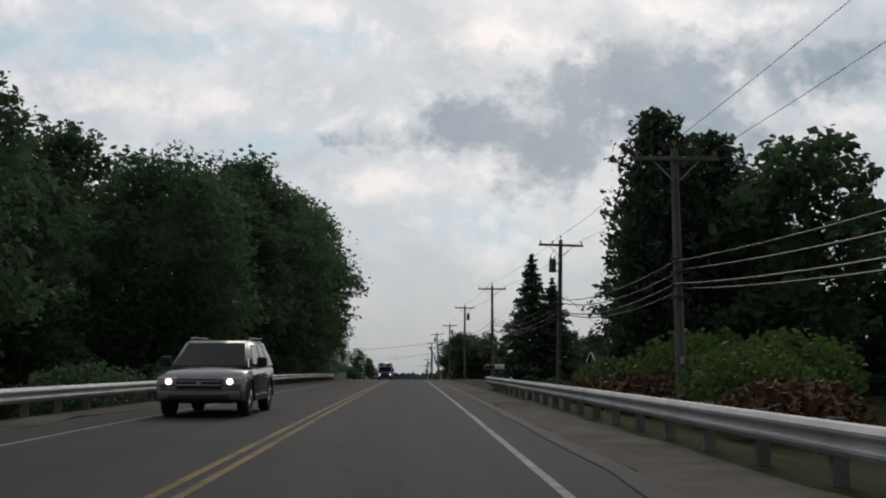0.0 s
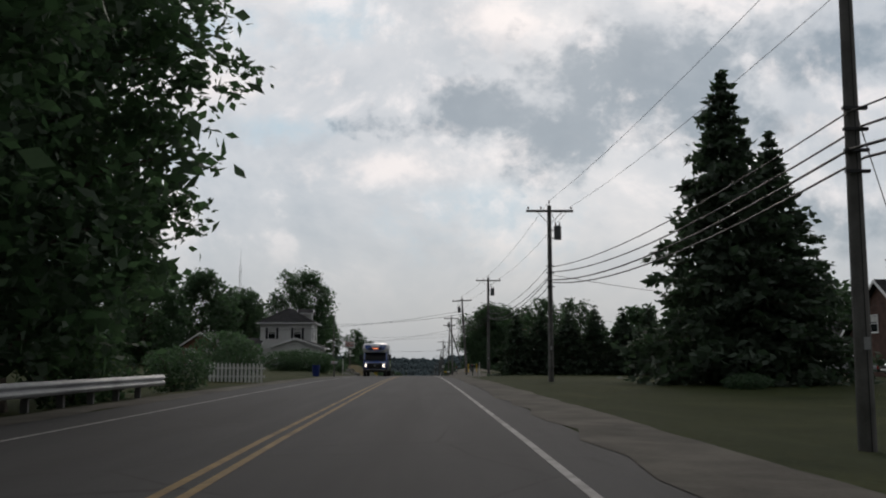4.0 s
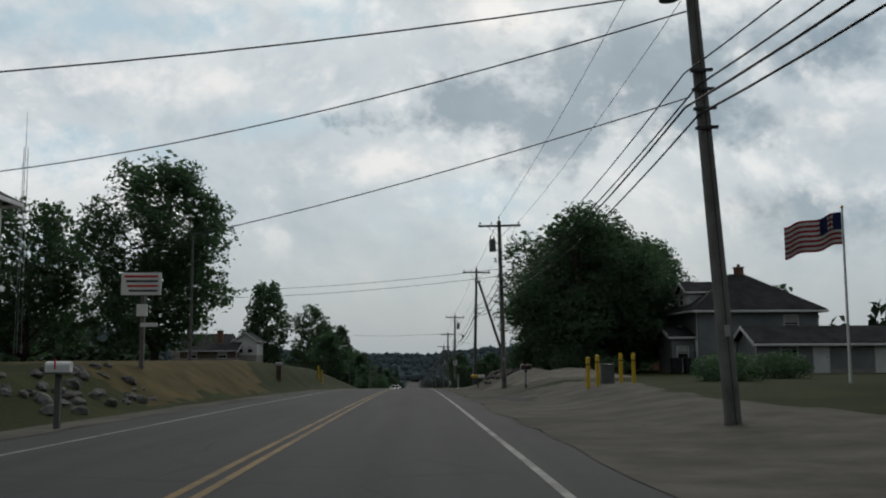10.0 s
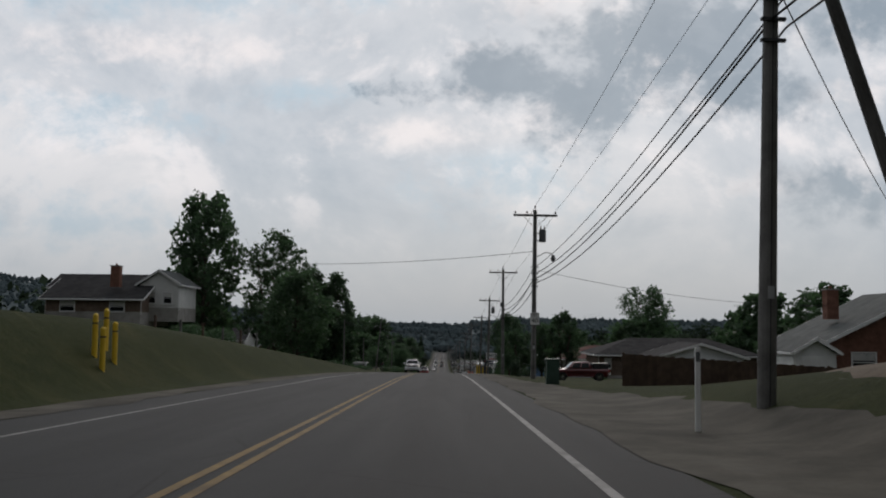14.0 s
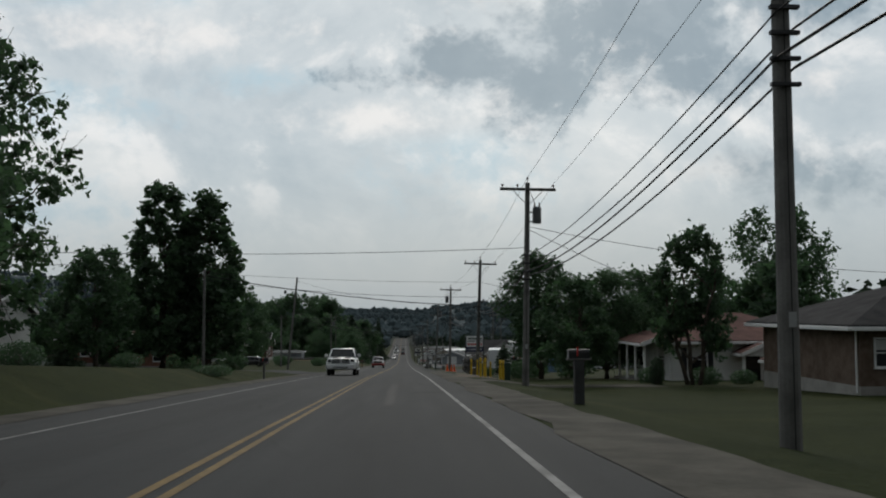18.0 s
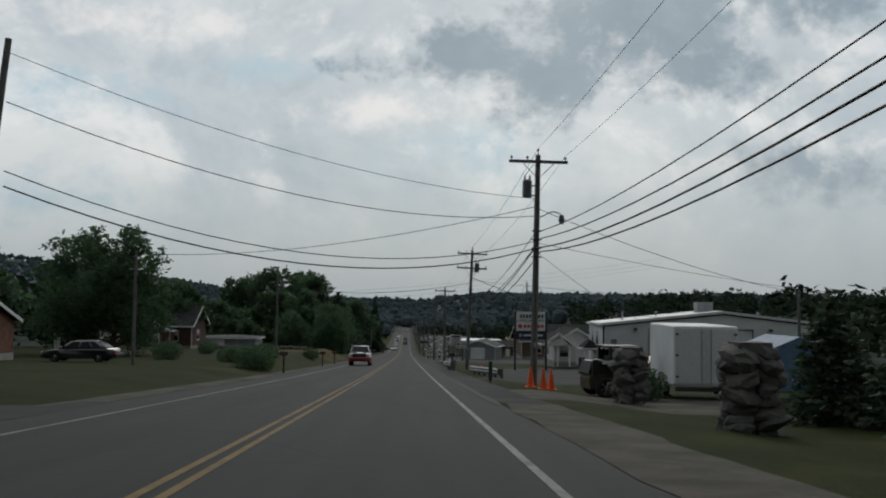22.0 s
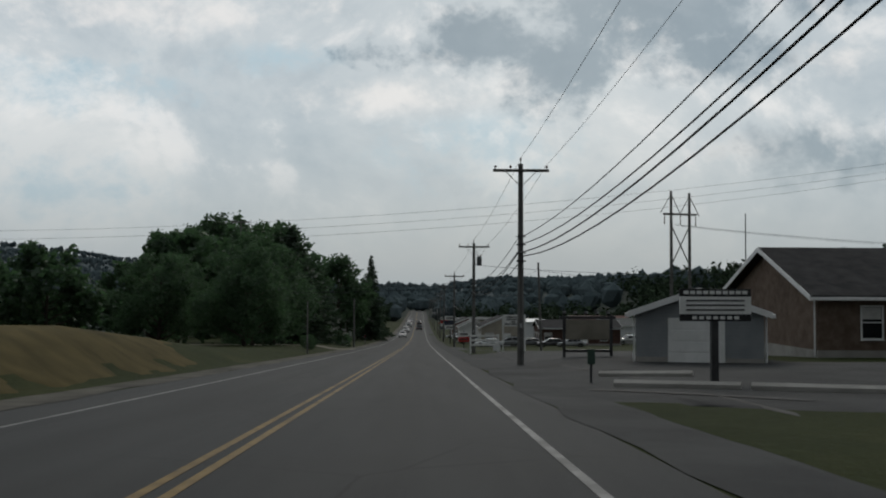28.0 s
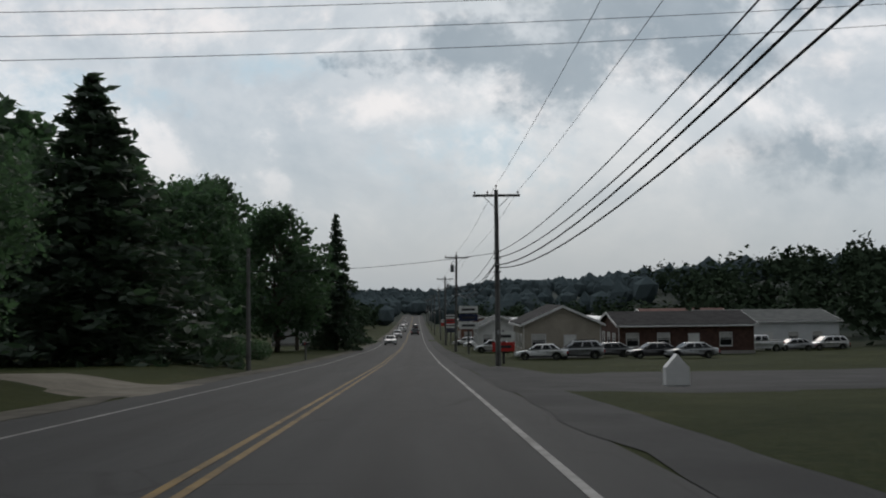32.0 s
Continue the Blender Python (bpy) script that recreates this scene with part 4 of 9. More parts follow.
for x, y, i, s, tn in ((-33, 560, 0, 0.75, 0), (-40, 552, 1, 0.85, 70), (-25, 600, 0, 1.25, 140), (-32, 602, 1, 1.25, 30), (-48, 575, 1, 1.0, 20), (-22, 596, 0, 0.8, 55), (-38, 600, 1, 0.9, 99),
                       (-30, 500, 1, 0.75, 10), (-38, 515, 0, 0.8, 60), (-46, 500, 1, 0.8, 200), (-34, 545, 1, 0.8, 30), (-44, 470, 0, 0.9, 44), (-52, 520, 0, 0.9, 10),
                       (-42, 425, 1, 0.8, 20), (-48, 400, 0, 0.8, 99), (-34, 378, 1, 0.8, 10), (-40, 362, 0, 0.8, 60),
                       (30, 262, 1, 0.8, 10), (24, 276, 0, 0.7, 30), (38, 270, 0, 0.9, 60), (42, 315, 1, 0.8, 10), (33, 318, 0, 0.7, 90), (40, 355, 1, 0.9, 30), (44, 375, 0, 0.8, 0), (27, 372, 1, 0.7, 60), (21, 383, 0, 0.6, 60), (36, 398, 1, 0.7, 0),
                       (44, 225, 1, 0.9, 20), (50, 205, 0, 0.9, 40), (36, 190, 1, 0.7, 40), (40, 160, 0, 0.8, 0), (26, 158, 1, 0.7, 20), (32, 168, 0, 0.7, 100), (22, 164, 1, 0.6, 70), (-30, 130, 1, 0.8, 70), (-38, 150, 0, 0.9, 20), (-27, 120, 0, 0.8, 10), (-40, 175, 1, 0.9, 0)):
    put(LITE[i], x, y, s, tn)
for x, y, s, tn in ((-38, 385, 0.9, 0), (-46, 545, 0.9, 60), (-50, 480, 1.0, 30), (-42, 492, 0.9, 80)):
    put(PINE, x, y, s, tn)
for x, y, s, tn in ((-51, 560, 1.2, 0), (-43, 563, 1.15, 70)):
    put(PINE, x, y, s, tn)
for x, y, i, s, tn in ((-29, 682, 0, 1.5, 0), (-35, 694, 1, 1.6, 70), (-42, 678, 2, 1.6, 140), (-49, 690, 0, 1.55, 30), (-55, 682, 1, 1.4, 200)):
    put(OAKS[i], x, y, s, tn, s * 1.1)
put(SPRUCE[1], -27, 382, 0.45, 0)
put(POPLAR, -26, 392, 0.55, 40, 0.6)
put(SPRUCE[0], -15.6, 590, 1.6, 0, 1.0)
put(OAKS[0], -14.5, 331, 0.62, 10)


# ---------------------------------------------------------------- guard rails
def guard_rail(x0, y0, y1, side, label, pitch=1.905, rise=0.62, skew=0.0):
    """A W-beam on posts along the road; side: +1 when the beam faces right; skew: how it turns from the road."""
    t = thing("guard_rail", label, "guard rail", "guard rails")
    prof = [(0, -0.155), (0.03, -0.14), (0.075, -0.09), (0.075, -0.06), (0.012, -0.012), (0.012, 0.012), (0.075, 0.06), (0.075, 0.09), (0.03, 0.14), (0, 0.155),
            (-0.006, 0.15), (0.024, 0.135), (0.066, 0.09), (0.066, 0.06), (0.004, 0.012), (0.004, -0.012), (0.066, -0.06), (0.066, -0.09), (0.024, -0.135), (-0.006, -0.15)]
    n = max(1, round((y1 - y0) / 3.81))
    step = (y1 - y0) / n
    for i in range(n):
        a, b = y0 + i * step, y0 + (i + 1) * step + 0.06
        bm = bmesh.new()
        rings = []
        for y in (a, b):
            x = x0 + skew * (y - y0)
            rings.append([bm.verts.new((x + side * (u + (0.004 if i % 2 else 0)), y, road_z(y) + rise - 0.16 + w)) for u, w in prof])
        m = len(prof)
        for k in range(m):
            bm.faces.new((rings[0][k], rings[0][(k + 1) % m], rings[1][(k + 1) % m], rings[1][k]))
        bm.faces.new(rings[0])
        bm.faces.new(rings[1][::-1])
        bmesh.ops.recalc_face_normals(bm, faces=bm.faces[:])
        part("beam", bm, STEEL, t)
    for i in range(round((y1 - y0) / pitch) + 1):
        y = y0 + 0.15 + i * pitch
        if y > y1:
            break
        x = x0 + skew * (y - y0)
        z = min(lie(x - side * 0.2, y), road_z(y)) - 0.3
        part("post", boxes((x - side * 0.28, x - side * 0.13, y - 0.05, y + 0.05, z, road_z(y) + rise)), POLE_WOOD, t)
        part("spacer", boxes((x - side * 0.13, x + side * 0.004, y - 0.05, y + 0.05, road_z(y) + rise - 0.34, road_z(y) + rise - 0.02)), POLE_WOOD, t)
    # flared end
    bm = bmesh.new()
    y, x = y1, x0 + skew * (y1 - y0)
    box(bm, x - side * 0.22, x + side * 0.02, y - 0.02, y + 0.03, road_z(y) + rise - 0.33, road_z(y) + rise + 0.01, 0.01)
    part("end_shoe", bm, STEEL, t)
    return t


guard_rail(3.72, -20, 46.8, -1, "long galvanised guard rail with a steel beam on wooden posts")
guard_rail(-7.75, -20, 96.2, 1, "long galvanised guard rail with a steel beam on wooden posts")
guard_rail(4.75, 422, 432.0, -1, "short galvanised guard rail on the grass verge beside a parking lot", rise=0.48, skew=-0.075)
guard_rail(3.2, 440.5, 446.0, -1, "short whitish guard rail beside a utility pole", skew=-0.05)
guard_rail(4.05, 455, 463, -1, "short whitish guard rail at the edge of a lot")


# ---------------------------------------------------------------- houses
def face_map(face, x0, x1, y0, y1):
    """Turns (along, out, up) on a face into the house's own x, y, z."""
    if face == "S":
        return lambda u, d, z: (x0 + u, y0 - d, z)
    if face == "N":
        return lambda u, d, z: (x1 - u, y1 + d, z)
    if face == "E":
        return lambda u, d, z: (x1 + d, y0 + u, z)
    return lambda u, d, z: (x0 - d, y1 - u, z)


def slab(f, u0, u1, d0, d1, z0, z1):
    a, b = f(u0, d0, z0), f(u1, d1, z1)
    return (min(a[0], b[0]), max(a[0], b[0]), min(a[1], b[1]), max(a[1], b[1]), z0, z1)


def window(t, f, u, z, w, h, shutters=False, bars=1, blind=0.4, name="window"):
    fr = 0.07
    bm = boxes(slab(f, u - fr, u, 0.002, 0.06, z - fr, z + h + fr), slab(f, u + w, u + w + fr, 0.002, 0.06, z - fr, z + h + fr),
               slab(f, u, u + w, 0.002, 0.06, z + h, z + h + fr), slab(f, u, u + w, 0.002, 0.06, z - fr, z))
    win = part(name, bm, TRIM, t)
    part("pane", boxes(slab(f, u, u + w, 0.004, 0.02, z, z + h)), GLASS, win)
    for i in range(bars):
        zz = z + h * (i + 1) / (bars + 1)
        part("sash_bar", boxes(slab(f, u, u + w, 0.021, 0.04, zz - 0.025, zz + 0.025)), TRIM, win)
    if blind:
        part("blind", boxes(slab(f, u + 0.02, u + w - 0.02, 0.0205, 0.023, z + h * (1 - blind), z + h - 0.02)), CURTAIN, win)
    part("sill", boxes(slab(f, u - 0.1, u + w + 0.1, 0.002, 0.1, z - fr - 0.04, z - fr)), TRIM, win)
    if shutters:
        for a in (u - fr - 0.34, u + w + fr + 0.02):
            part("shutter", boxes(slab(f, a, a + 0.32, 0.003, 0.04, z - 0.05, z + h + 0.05), bevel=0.008), SHUTTER, win, "dark louvred shutter")


def door(t, f, u, z, w=0.9, h=2.0, material=None, panels=3):
    bm = boxes(slab(f, u - 0.08, u, 0.002, 0.06, z, z + h + 0.08), slab(f, u + w, u + w + 0.08, 0.002, 0.06, z, z + h + 0.08), slab(f, u, u + w, 0.002, 0.06, z + h, z + h + 0.08))
    dr = part("door_frame", bm, TRIM, t)
    leaf_ = part("door", boxes(slab(f, u, u + w, 0.004, 0.03, z, z + h)), material or WHITE_PAINT, t)
    for i in range(panels):
        a = z + 0.12 + (h - 0.12) * i / panels
        part("door_panel", boxes(slab(f, u + 0.12, u + w - 0.12, 0.031, 0.042, a, a + (h - 0.12) / panels - 0.14), bevel=0.005), material or WHITE_PAINT, leaf_)
    part("handle", boxes(slab(f, u + w - 0.12, u + w - 0.06, 0.031, 0.09, z + 0.98, z + 1.04)), DARK_STEEL, leaf_)
    return dr


def roof_panels(t, x0, x1, y0, y1, ze, rise, kind, axis, over, material, gutter=True):
    a0, a1, b0, b1 = x0 - over, x1 + over, y0 - over, y1 + over
    th = 0.12
    zt, zl = ze + rise, ze - 0.02
    if kind == "hip":
        dx, dy = a1 - a0, b1 - b0
        if dx >= dy:
            r0, r1 = (a0 + dy / 2 * 0.9, (b0 + b1) / 2), (a1 - dy / 2 * 0.9, (b0 + b1) / 2)
        else:
            r0, r1 = ((a0 + a1) / 2, b0 + dx / 2 * 0.9), ((a0 + a1) / 2, b1 - dx / 2 * 0.9)
        c = [(a0, b0, zl), (a1, b0, zl), (a1, b1, zl), (a0, b1, zl)]
        p, q = (*r0, zt), (*r1, zt)
        polys = [(c[0], c[1], q, p), (c[2], c[3], p, q), (c[1], c[2], q), (c[3], c[0], p)] if dx >= dy else [(c[3], c[0], p, q), (c[1], c[2], q, p), (c[0], c[1], p), (c[2], c[3], q)]
    elif axis == "x":
        m = (b0 + b1) / 2
        polys = [((a0, b0, zl), (a1, b0, zl), (a1, m, zt), (a0, m, zt)), ((a1, b1, zl), (a0, b1, zl), (a0, m, zt), (a1, m, zt))]
    else:
        m = (a0 + a1) / 2
        polys = [((a1, b0, zl), (a1, b1, zl), (m, b1, zt), (m, b0, zt)), ((a0, b1, zl), (a0, b0, zl), (m, b0, zt), (m, b1, zt))]
    for poly in polys:
        bm = bmesh.new()
        lo = [bm.verts.new(v) for v in poly]
        hi = [bm.verts.new((v[0], v[1], v[2] + th)) for v in poly]
        bm.faces.new(hi)
        bm.faces.new(lo[::-1])
        k = len(poly)
        for i in range(k):
            bm.faces.new((lo[i], lo[(i + 1) % k], hi[(i + 1) % k], hi[i]))
        bmesh.ops.recalc_face_normals(bm, faces=bm.faces[:])
        part("roof", bm, material, t)
    # fascia and gutters under the eaves
    if gutter:
        eaves = []
        if kind == "hip" or axis == "x":
            eaves += [(a0, a1, b0 - 0.1, b0 + 0.0, zl - 0.1, zl + 0.05), (a0, a1, b1, b1 + 0.1, zl - 0.1, zl + 0.05)]
        if kind == "hip" or axis == "y":
            eaves += [(a0 - 0.1, a0, b0, b1, zl - 0.1, zl + 0.05), (a1, a1 + 0.1, b0, b1, zl - 0.1, zl + 0.05)]
        for e in eaves:
            part("gutter", boxes(e, bevel=0.015), TRIM, t)
        if kind != "hip":
            for s in (0, 1):
                bm = bmesh.new()
                if axis == "y":
                    m, yy = (a0 + a1) / 2, (b0 - 0.04 if s == 0 else b1 + 0.01)
                    prism(bm, [(a0, zl - 0.12), (m, zt - 0.12), (a1, zl - 0.12), (a1, zl + th), (m, zt + th), (a0, zl + th)], yy, yy + 0.03, "y")
                else:
                    m, xx = (b0 + b1) / 2, (a0 - 0.04 if s == 0 else a1 + 0.01)
                    prism(bm, [(b0, zl - 0.12), (m, zt - 0.12), (b1, zl - 0.12), (b1, zl + th), (m, zt + th), (b0, zl + th)], xx, xx + 0.03, "x")
                part("bargeboard", bm, TRIM, t)


def house_block(t, x0, x1, y0, y1, zb, ze, kind="gable", axis="x", rise=1.6, over=0.4, wall=None, roof=None, openings=(), gutter=True, downpipe=True):
    """Walls with a roof. openings: (what, face, along, sill height, width, height, shutters)."""
    wall, roof = wall or SIDING, roof or SHINGLE
    bm = bmesh.new()
    if kind == "gable" and axis == "y":
        m = (x0 + x1) / 2
        prism(bm, [(x0, zb), (x1, zb), (x1, ze), (m, ze + rise - 0.1), (x0, ze)], y0, y1, "y")
    elif kind == "gable":
        m = (y0 + y1) / 2
        prism(bm, [(y0, zb), (y1, zb), (y1, ze), (m, ze + rise - 0.1), (y0, ze)], x0, x1, "x")
    else:
        box(bm, x0, x1, y0, y1, zb, ze)
    part("wall", bm, wall, t)
    part("foundation", boxes((x0 - 0.02, x1 + 0.02, y0 - 0.02, y1 + 0.02, zb - 1.2, zb + 0.25)), CONCRETE, t)
    roof_panels(t, x0, x1, y0, y1, ze, rise, kind, axis, over, roof, gutter)
    for o in openings:
        what, face, u, z, w, h = o[:6]
        f = face_map(face, x0, x1, y0, y1)
        if what == "window":
            window(t, f, u, zb + z, w, h, *(o[6:]))
        elif what == "door":
            door(t, f, u, zb + z, w, h, *(o[6:]))
        elif what == "garage":
            g = part("garage_door", boxes(slab(f, u, u + w, 0.004, 0.05, zb + z, zb + z + h)), WHITE_PAINT, t)
            for i in range(4):
                part("door_panel", boxes(slab(f, u + 0.05, u + w - 0.05, 0.051, 0.065, zb + z + h * i / 4 + 0.03, zb + z + h * (i + 1) / 4 - 0.03), bevel=0.006), WHITE_PAINT, g)
    if downpipe:
        for xx in (x0 - 0.08, x1 + 0.08):
            part("downpipe", rods(((xx, y0 + 0.12, zb), (xx, y0 + 0.12, ze), 0.04), n=8), TRIM, t)


def chimney(t, x, y, z0, z1, w=0.6, material=None):
    bm = boxes((x - w / 2, x + w / 2, y - w / 2, y + w / 2, z0, z1))
    c = part("chimney", bm, material or BRICK, t)
    part("chimney_cap", boxes((x - w / 2 - 0.06, x + w / 2 + 0.06, y - w / 2 - 0.06, y + w / 2 + 0.06, z1, z1 + 0.1), bevel=0.01), CONCRETE, c)
    part("flue", rods(((x, y, z1 + 0.1), (x, y, z1 + 0.3), 0.12, 0.11), n=10), BRICK, c)


def steps(t, x0, x1, y, z0, n):
    for i in range(n):
        part("step", boxes((x0, x1, y - 0.3 * (n - i), y, z0 + 0.17 * i, z0 + 0.17 * (i + 1)), bevel=0.01), CONCRETE, t)


W = "window"
# white two-storey house with a gabled wing
h = thing("white_house", "white clapboard two-storey house with dark hip roof and shutters", "house")
house_block(h, -21.5, -14.8, 195.6, 202.6, 0.5, 6.3, "hip", "y", 2.1, 0.5, SIDING, SHINGLE,
            ((W, "S", 1.0, 3.7, 0.9, 1.4, True), (W, "S", 4.4, 3.7, 0.9, 1.4, True), (W, "E", 1.2, 3.6, 0.8, 1.4, True), (W, "E", 4.6, 3.6, 0.8, 1.4, True)))
house_block(h, -19.2, -13.0, 189.6, 197.2, 0.4, 2.9, "gable", "y", 1.2, 0.45, SIDING, SHINGLE,
            ((W, "S", 1.4, 1.0, 1.5, 1.0, True), (W, "E", 1.3, 0.9, 0.9, 1.1, True), (W, "E", 4.9, 0.9, 0.9, 1.1, True), ("door", "S", 4.6, 0.1, 0.9, 2.0)))
house_block(h, -26.5, -21.5, 193.5, 200, 0.6, 3.2, "gable", "x", 1.0, 0.35, SIDING, SHINGLE, ((W, "S", 1.5, 1.0, 1.2, 1.0),))
house_block(h, -16.9, -15.1, 198.3, 200.1, 6.7, 7.7, "gable", "x", 0.55, 0.2, SIDING, SHINGLE, ((W, "E", 0.5, 0.15, 0.8, 0.7, False, 1, 0),), downpipe=False)

# small brick house and low white fence before it
h = thing("brick_cottage", "small red brick cottage with a gabled dark roof", "house")
house_block(h, -28.6, -24.2, 182, 190, 0.6, 2.9, "gable", "y", 1.7, 0.4, BRICK, SHINGLE, ((W, "S", 0.5, 0.9, 1.0, 1.2), (W, "S", 2.7, 0.9, 1.0, 1.2)))

# brick houses on the first lawn
h = thing("brick_house", "dark red brick house with steep gable roof and chimneys", "house")
house_block(h, 31, 42, 126, 136, -0.2, 3.2, "gable", "x", 3.6, 0.4, DARK_BRICK, SHINGLE, ((W, "S", 1.2, 1.0, 1.2, 1.3), (W, "S", 5.0, 1.0, 1.2, 1.3), ("door", "S", 3.4, 0.1, 0.9, 2.0), (W, "W", 3.5, 3.6, 1.0, 1.1), (W, "W", 1.5, 1.0, 1.0, 1.2), (W, "W", 6.5, 1.0, 1.0, 1.2)))
house_block(h, 34.0, 36.2, 124.0, 127.5, 3.9, 5.3, "gable", "y", 0.9, 0.2, TRIM, SHINGLE, ((W, "S", 0.6, 0.3, 1.0, 1.0, False, 1, 0),), downpipe=False)
chimney(h, 31.9, 130.8, 5.5, 8.2)
chimney(h, 39.5, 128.5, 4.5, 6.9)
h = thing("brick_house", "low brick bungalow with a dark roof and one chimney", "house")
house_block(h, 28, 38, 142, 150, 0.0, 2.7, "gable", "x", 1.8, 0.4, DARK_BRICK, SHINGLE, ((W, "S", 1.4, 0.9, 1.4, 1.2), (W, "S", 6.4, 0.9, 1.4, 1.2), ("door", "S", 4.4, 0.1, 0.9, 2.0)))
chimney(h, 30.2, 146, 3.8, 5.6)

# square grey house with hip roof and a long low wing
h = thing("grey_house", "grey sided house with a dark hip roof and dormers", "house")
house_block(h, 19.2, 27.4, 232.5, 240.5, -0.5, 3.65, "hip", "x", 2.7, 0.5, GREY_SIDING, SHINGLE,
            ((W, "S", 2.5, 0.9, 0.9, 1.2), (W, "S", 5.9, 2.6, 0.9, 1.2), (W, "W", 3.0, 2.4, 0.8, 0.8), (W, "W", 6.5, 0.9, 0.9, 1.2), ("door", "W", 4.4, 0.1, 0.9, 2.0)))
house_block(h, 19.3, 21.4, 235.2, 237.7, 4.0, 5.1, "gable", "x", 0.7, 0.25, TRIM, SHINGLE, ((W, "W", 0.6, 0.25, 0.9, 0.7, False, 1, 0),), downpipe=False)
house_block(h, 17.6, 19.2, 233.5, 237, -0.5, 1.9, "gable", "x", 0.6, 0.25, GREY_SIDING, SHINGLE, ((W, "S", 0.4, 0.9, 0.7, 0.8),), downpipe=False)
house_block(h, 21.8, 35, 228.6, 232.6, -0.5, 1.35, "gable", "x", 1.1, 0.4, GREY_SIDING, SHINGLE, ((W, "S", 1.5, 1.0, 1.0, 1.0), ("garage", "S", 7.5, 0.0, 2.4, 1.7), ("door", "S", 3.6, 0, 0.9, 1.75), (W, "S", 11, 0.7, 1.0, 0.9)))
chimney(h, 23.5, 236.6, 5.4, 6.9, 0.55)

# houses on the bank
h = thing("low_house", "low brown house with a white gabled end and brick chimneys", "house")
house_block(h, -40, -30.5, 332, 342, 0.0, 1.5, "gable", "x", 2.2, 0.5, BROWN_BRICK, SHINGLE, ((W, "S", 1.5, 0.3, 1.4, 0.9), (W, "S", 6.5, 0.3, 1.4, 0.9)))
house_block(h, -31.5, -27.5, 335, 342, 0.5, 3.1, "gable", "y", 1.5, 0.35, SIDING, SHINGLE_GREY, ((W, "S", 0.8, 0.7, 0.8, 1.1), (W, "S", 2.5, 0.7, 0.8, 1.1)))
chimney(h, -33.5, 333.5, 2.8, 4.9, 0.9)
house_block(h, -44, -34, 343, 350, 0.6, 3.0, "gable", "x", 1.6, 0.4, TAN_SIDING, SHINGLE)

# right-hand houses further down
h = thing("brick_house", "brick house with a grey-green gabled roof", "house")
house_block(h, 25, 38, 298, 307, -4.4, -1.6, "gable", "y", 3.4, 0.5, BRICK, SHINGLE_GREY, ((W, "S", 4.8, 3.2, 1.4, 1.0), (W, "S", 1.5, 1.0, 1.5, 1.2), (W, "S", 8.5, 1.0, 1.5, 1.2)))
chimney(h, 26.8, 302, 0.0, 2.0, 0.8)
house_block(h, 22.5, 25, 297, 303, -4.4, -2.2, "gable", "y", 0.9, 0.3, TRIM, SHINGLE_GREY, (("garage", "S", 0.3, 0, 1.9, 2.0),))
h = thing("ranch_house", "long low brown brick ranch house with a white garage", "house")
house_block(h, 17.0, 34, 339.5, 349, -6.2, -3.75, "hip", "x", 1.7, 0.6, BROWN_BRICK, SHINGLE, ((W, "S", 0.6, 1.0, 0.6, 1.0), (W, "S", 3.6, 0.9, 1.9, 1.2), ("door", "S", 6.4, 0.1, 0.9, 2.0)))
house_block(h, 21.5, 30, 331.5, 339.6, -6.0, -3.75, "gable", "y", 1.4, 0.5, METAL_WALL, SHINGLE, (("garage", "S", 1.0, 0.1, 2.8, 2.0), ("garage", "S", 4.6, 0.1, 2.8, 2.0)))
h = thing("white_bungalow", "white sided bungalow with a red-brown roof and a columned porch", "house")
house_block(h, 16.0, 25.5, 361, 369.5, -7.9, -5.0, "hip", "x", 1.6, 0.6, SIDING, SHINGLE_RED, ((W, "S", 1.0, 1.2, 1.1, 1.3, True), (W, "S", 6.6, 1.2, 1.1, 1.3, True), (W, "W", 1.0, 1.1, 1.2, 1.4), (W, "W", 5.6, 1.1, 1.4, 1.4), ("door", "W", 3.6, 0.4, 0.9, 2.0)))
roof_panels(h, 14.4, 16.0, 361.4, 368.4, -5.15, 0.35, "gable", "y", 0.2, SHINGLE_RED, True)
for i in range(4):
    part("porch_column", rods(((14.5, 361.6 + 2.2 * i, -7.6), (14.5, 361.6 + 2.2 * i, -5.1), 0.08), n=10), WHITE_PAINT, h)
part("porch_slab", boxes((14.2, 16.0, 361.2, 368.6, -8.1, -7.5), bevel=0.02), CONCRETE, h)
for x in (19.9, 22.0):
    part("porch_column", boxes((x - 0.07, x + 0.07, 359.6, 359.74, -7.8, -5.7), bevel=0.01), WHITE_PAINT, h)
roof_panels(h, 19.8, 22.1, 359.5, 361.0, -5.7, 0.55, "gable", "y", 0.15, SHINGLE_RED, True)
part("porch_gable", prism(bmesh.new(), [(19.8, -5.8), (22.1, -5.8), (20.95, -5.2)], 359.55, 359.65, "y"), SIDING, h)
door(h, face_map("S", 16.0, 25.5, 361, 369.5), 4.4, -7.7, 0.95, 1.95, GLASS)
h = thing("outbuilding", "low tan outbuilding with a red-brown hip roof", "house")
house_block(h, 19.8, 26, 350.5, 355.5, -7.3, -5.85, "hip", "x", 1.3, 0.4, TAN_SIDING, SHINGLE_RED, ((W, "S", 0.8, 0.5, 0.8, 0.7),), downpipe=False)
h = thing("white_house", "small white house half hidden behind trees", "house")
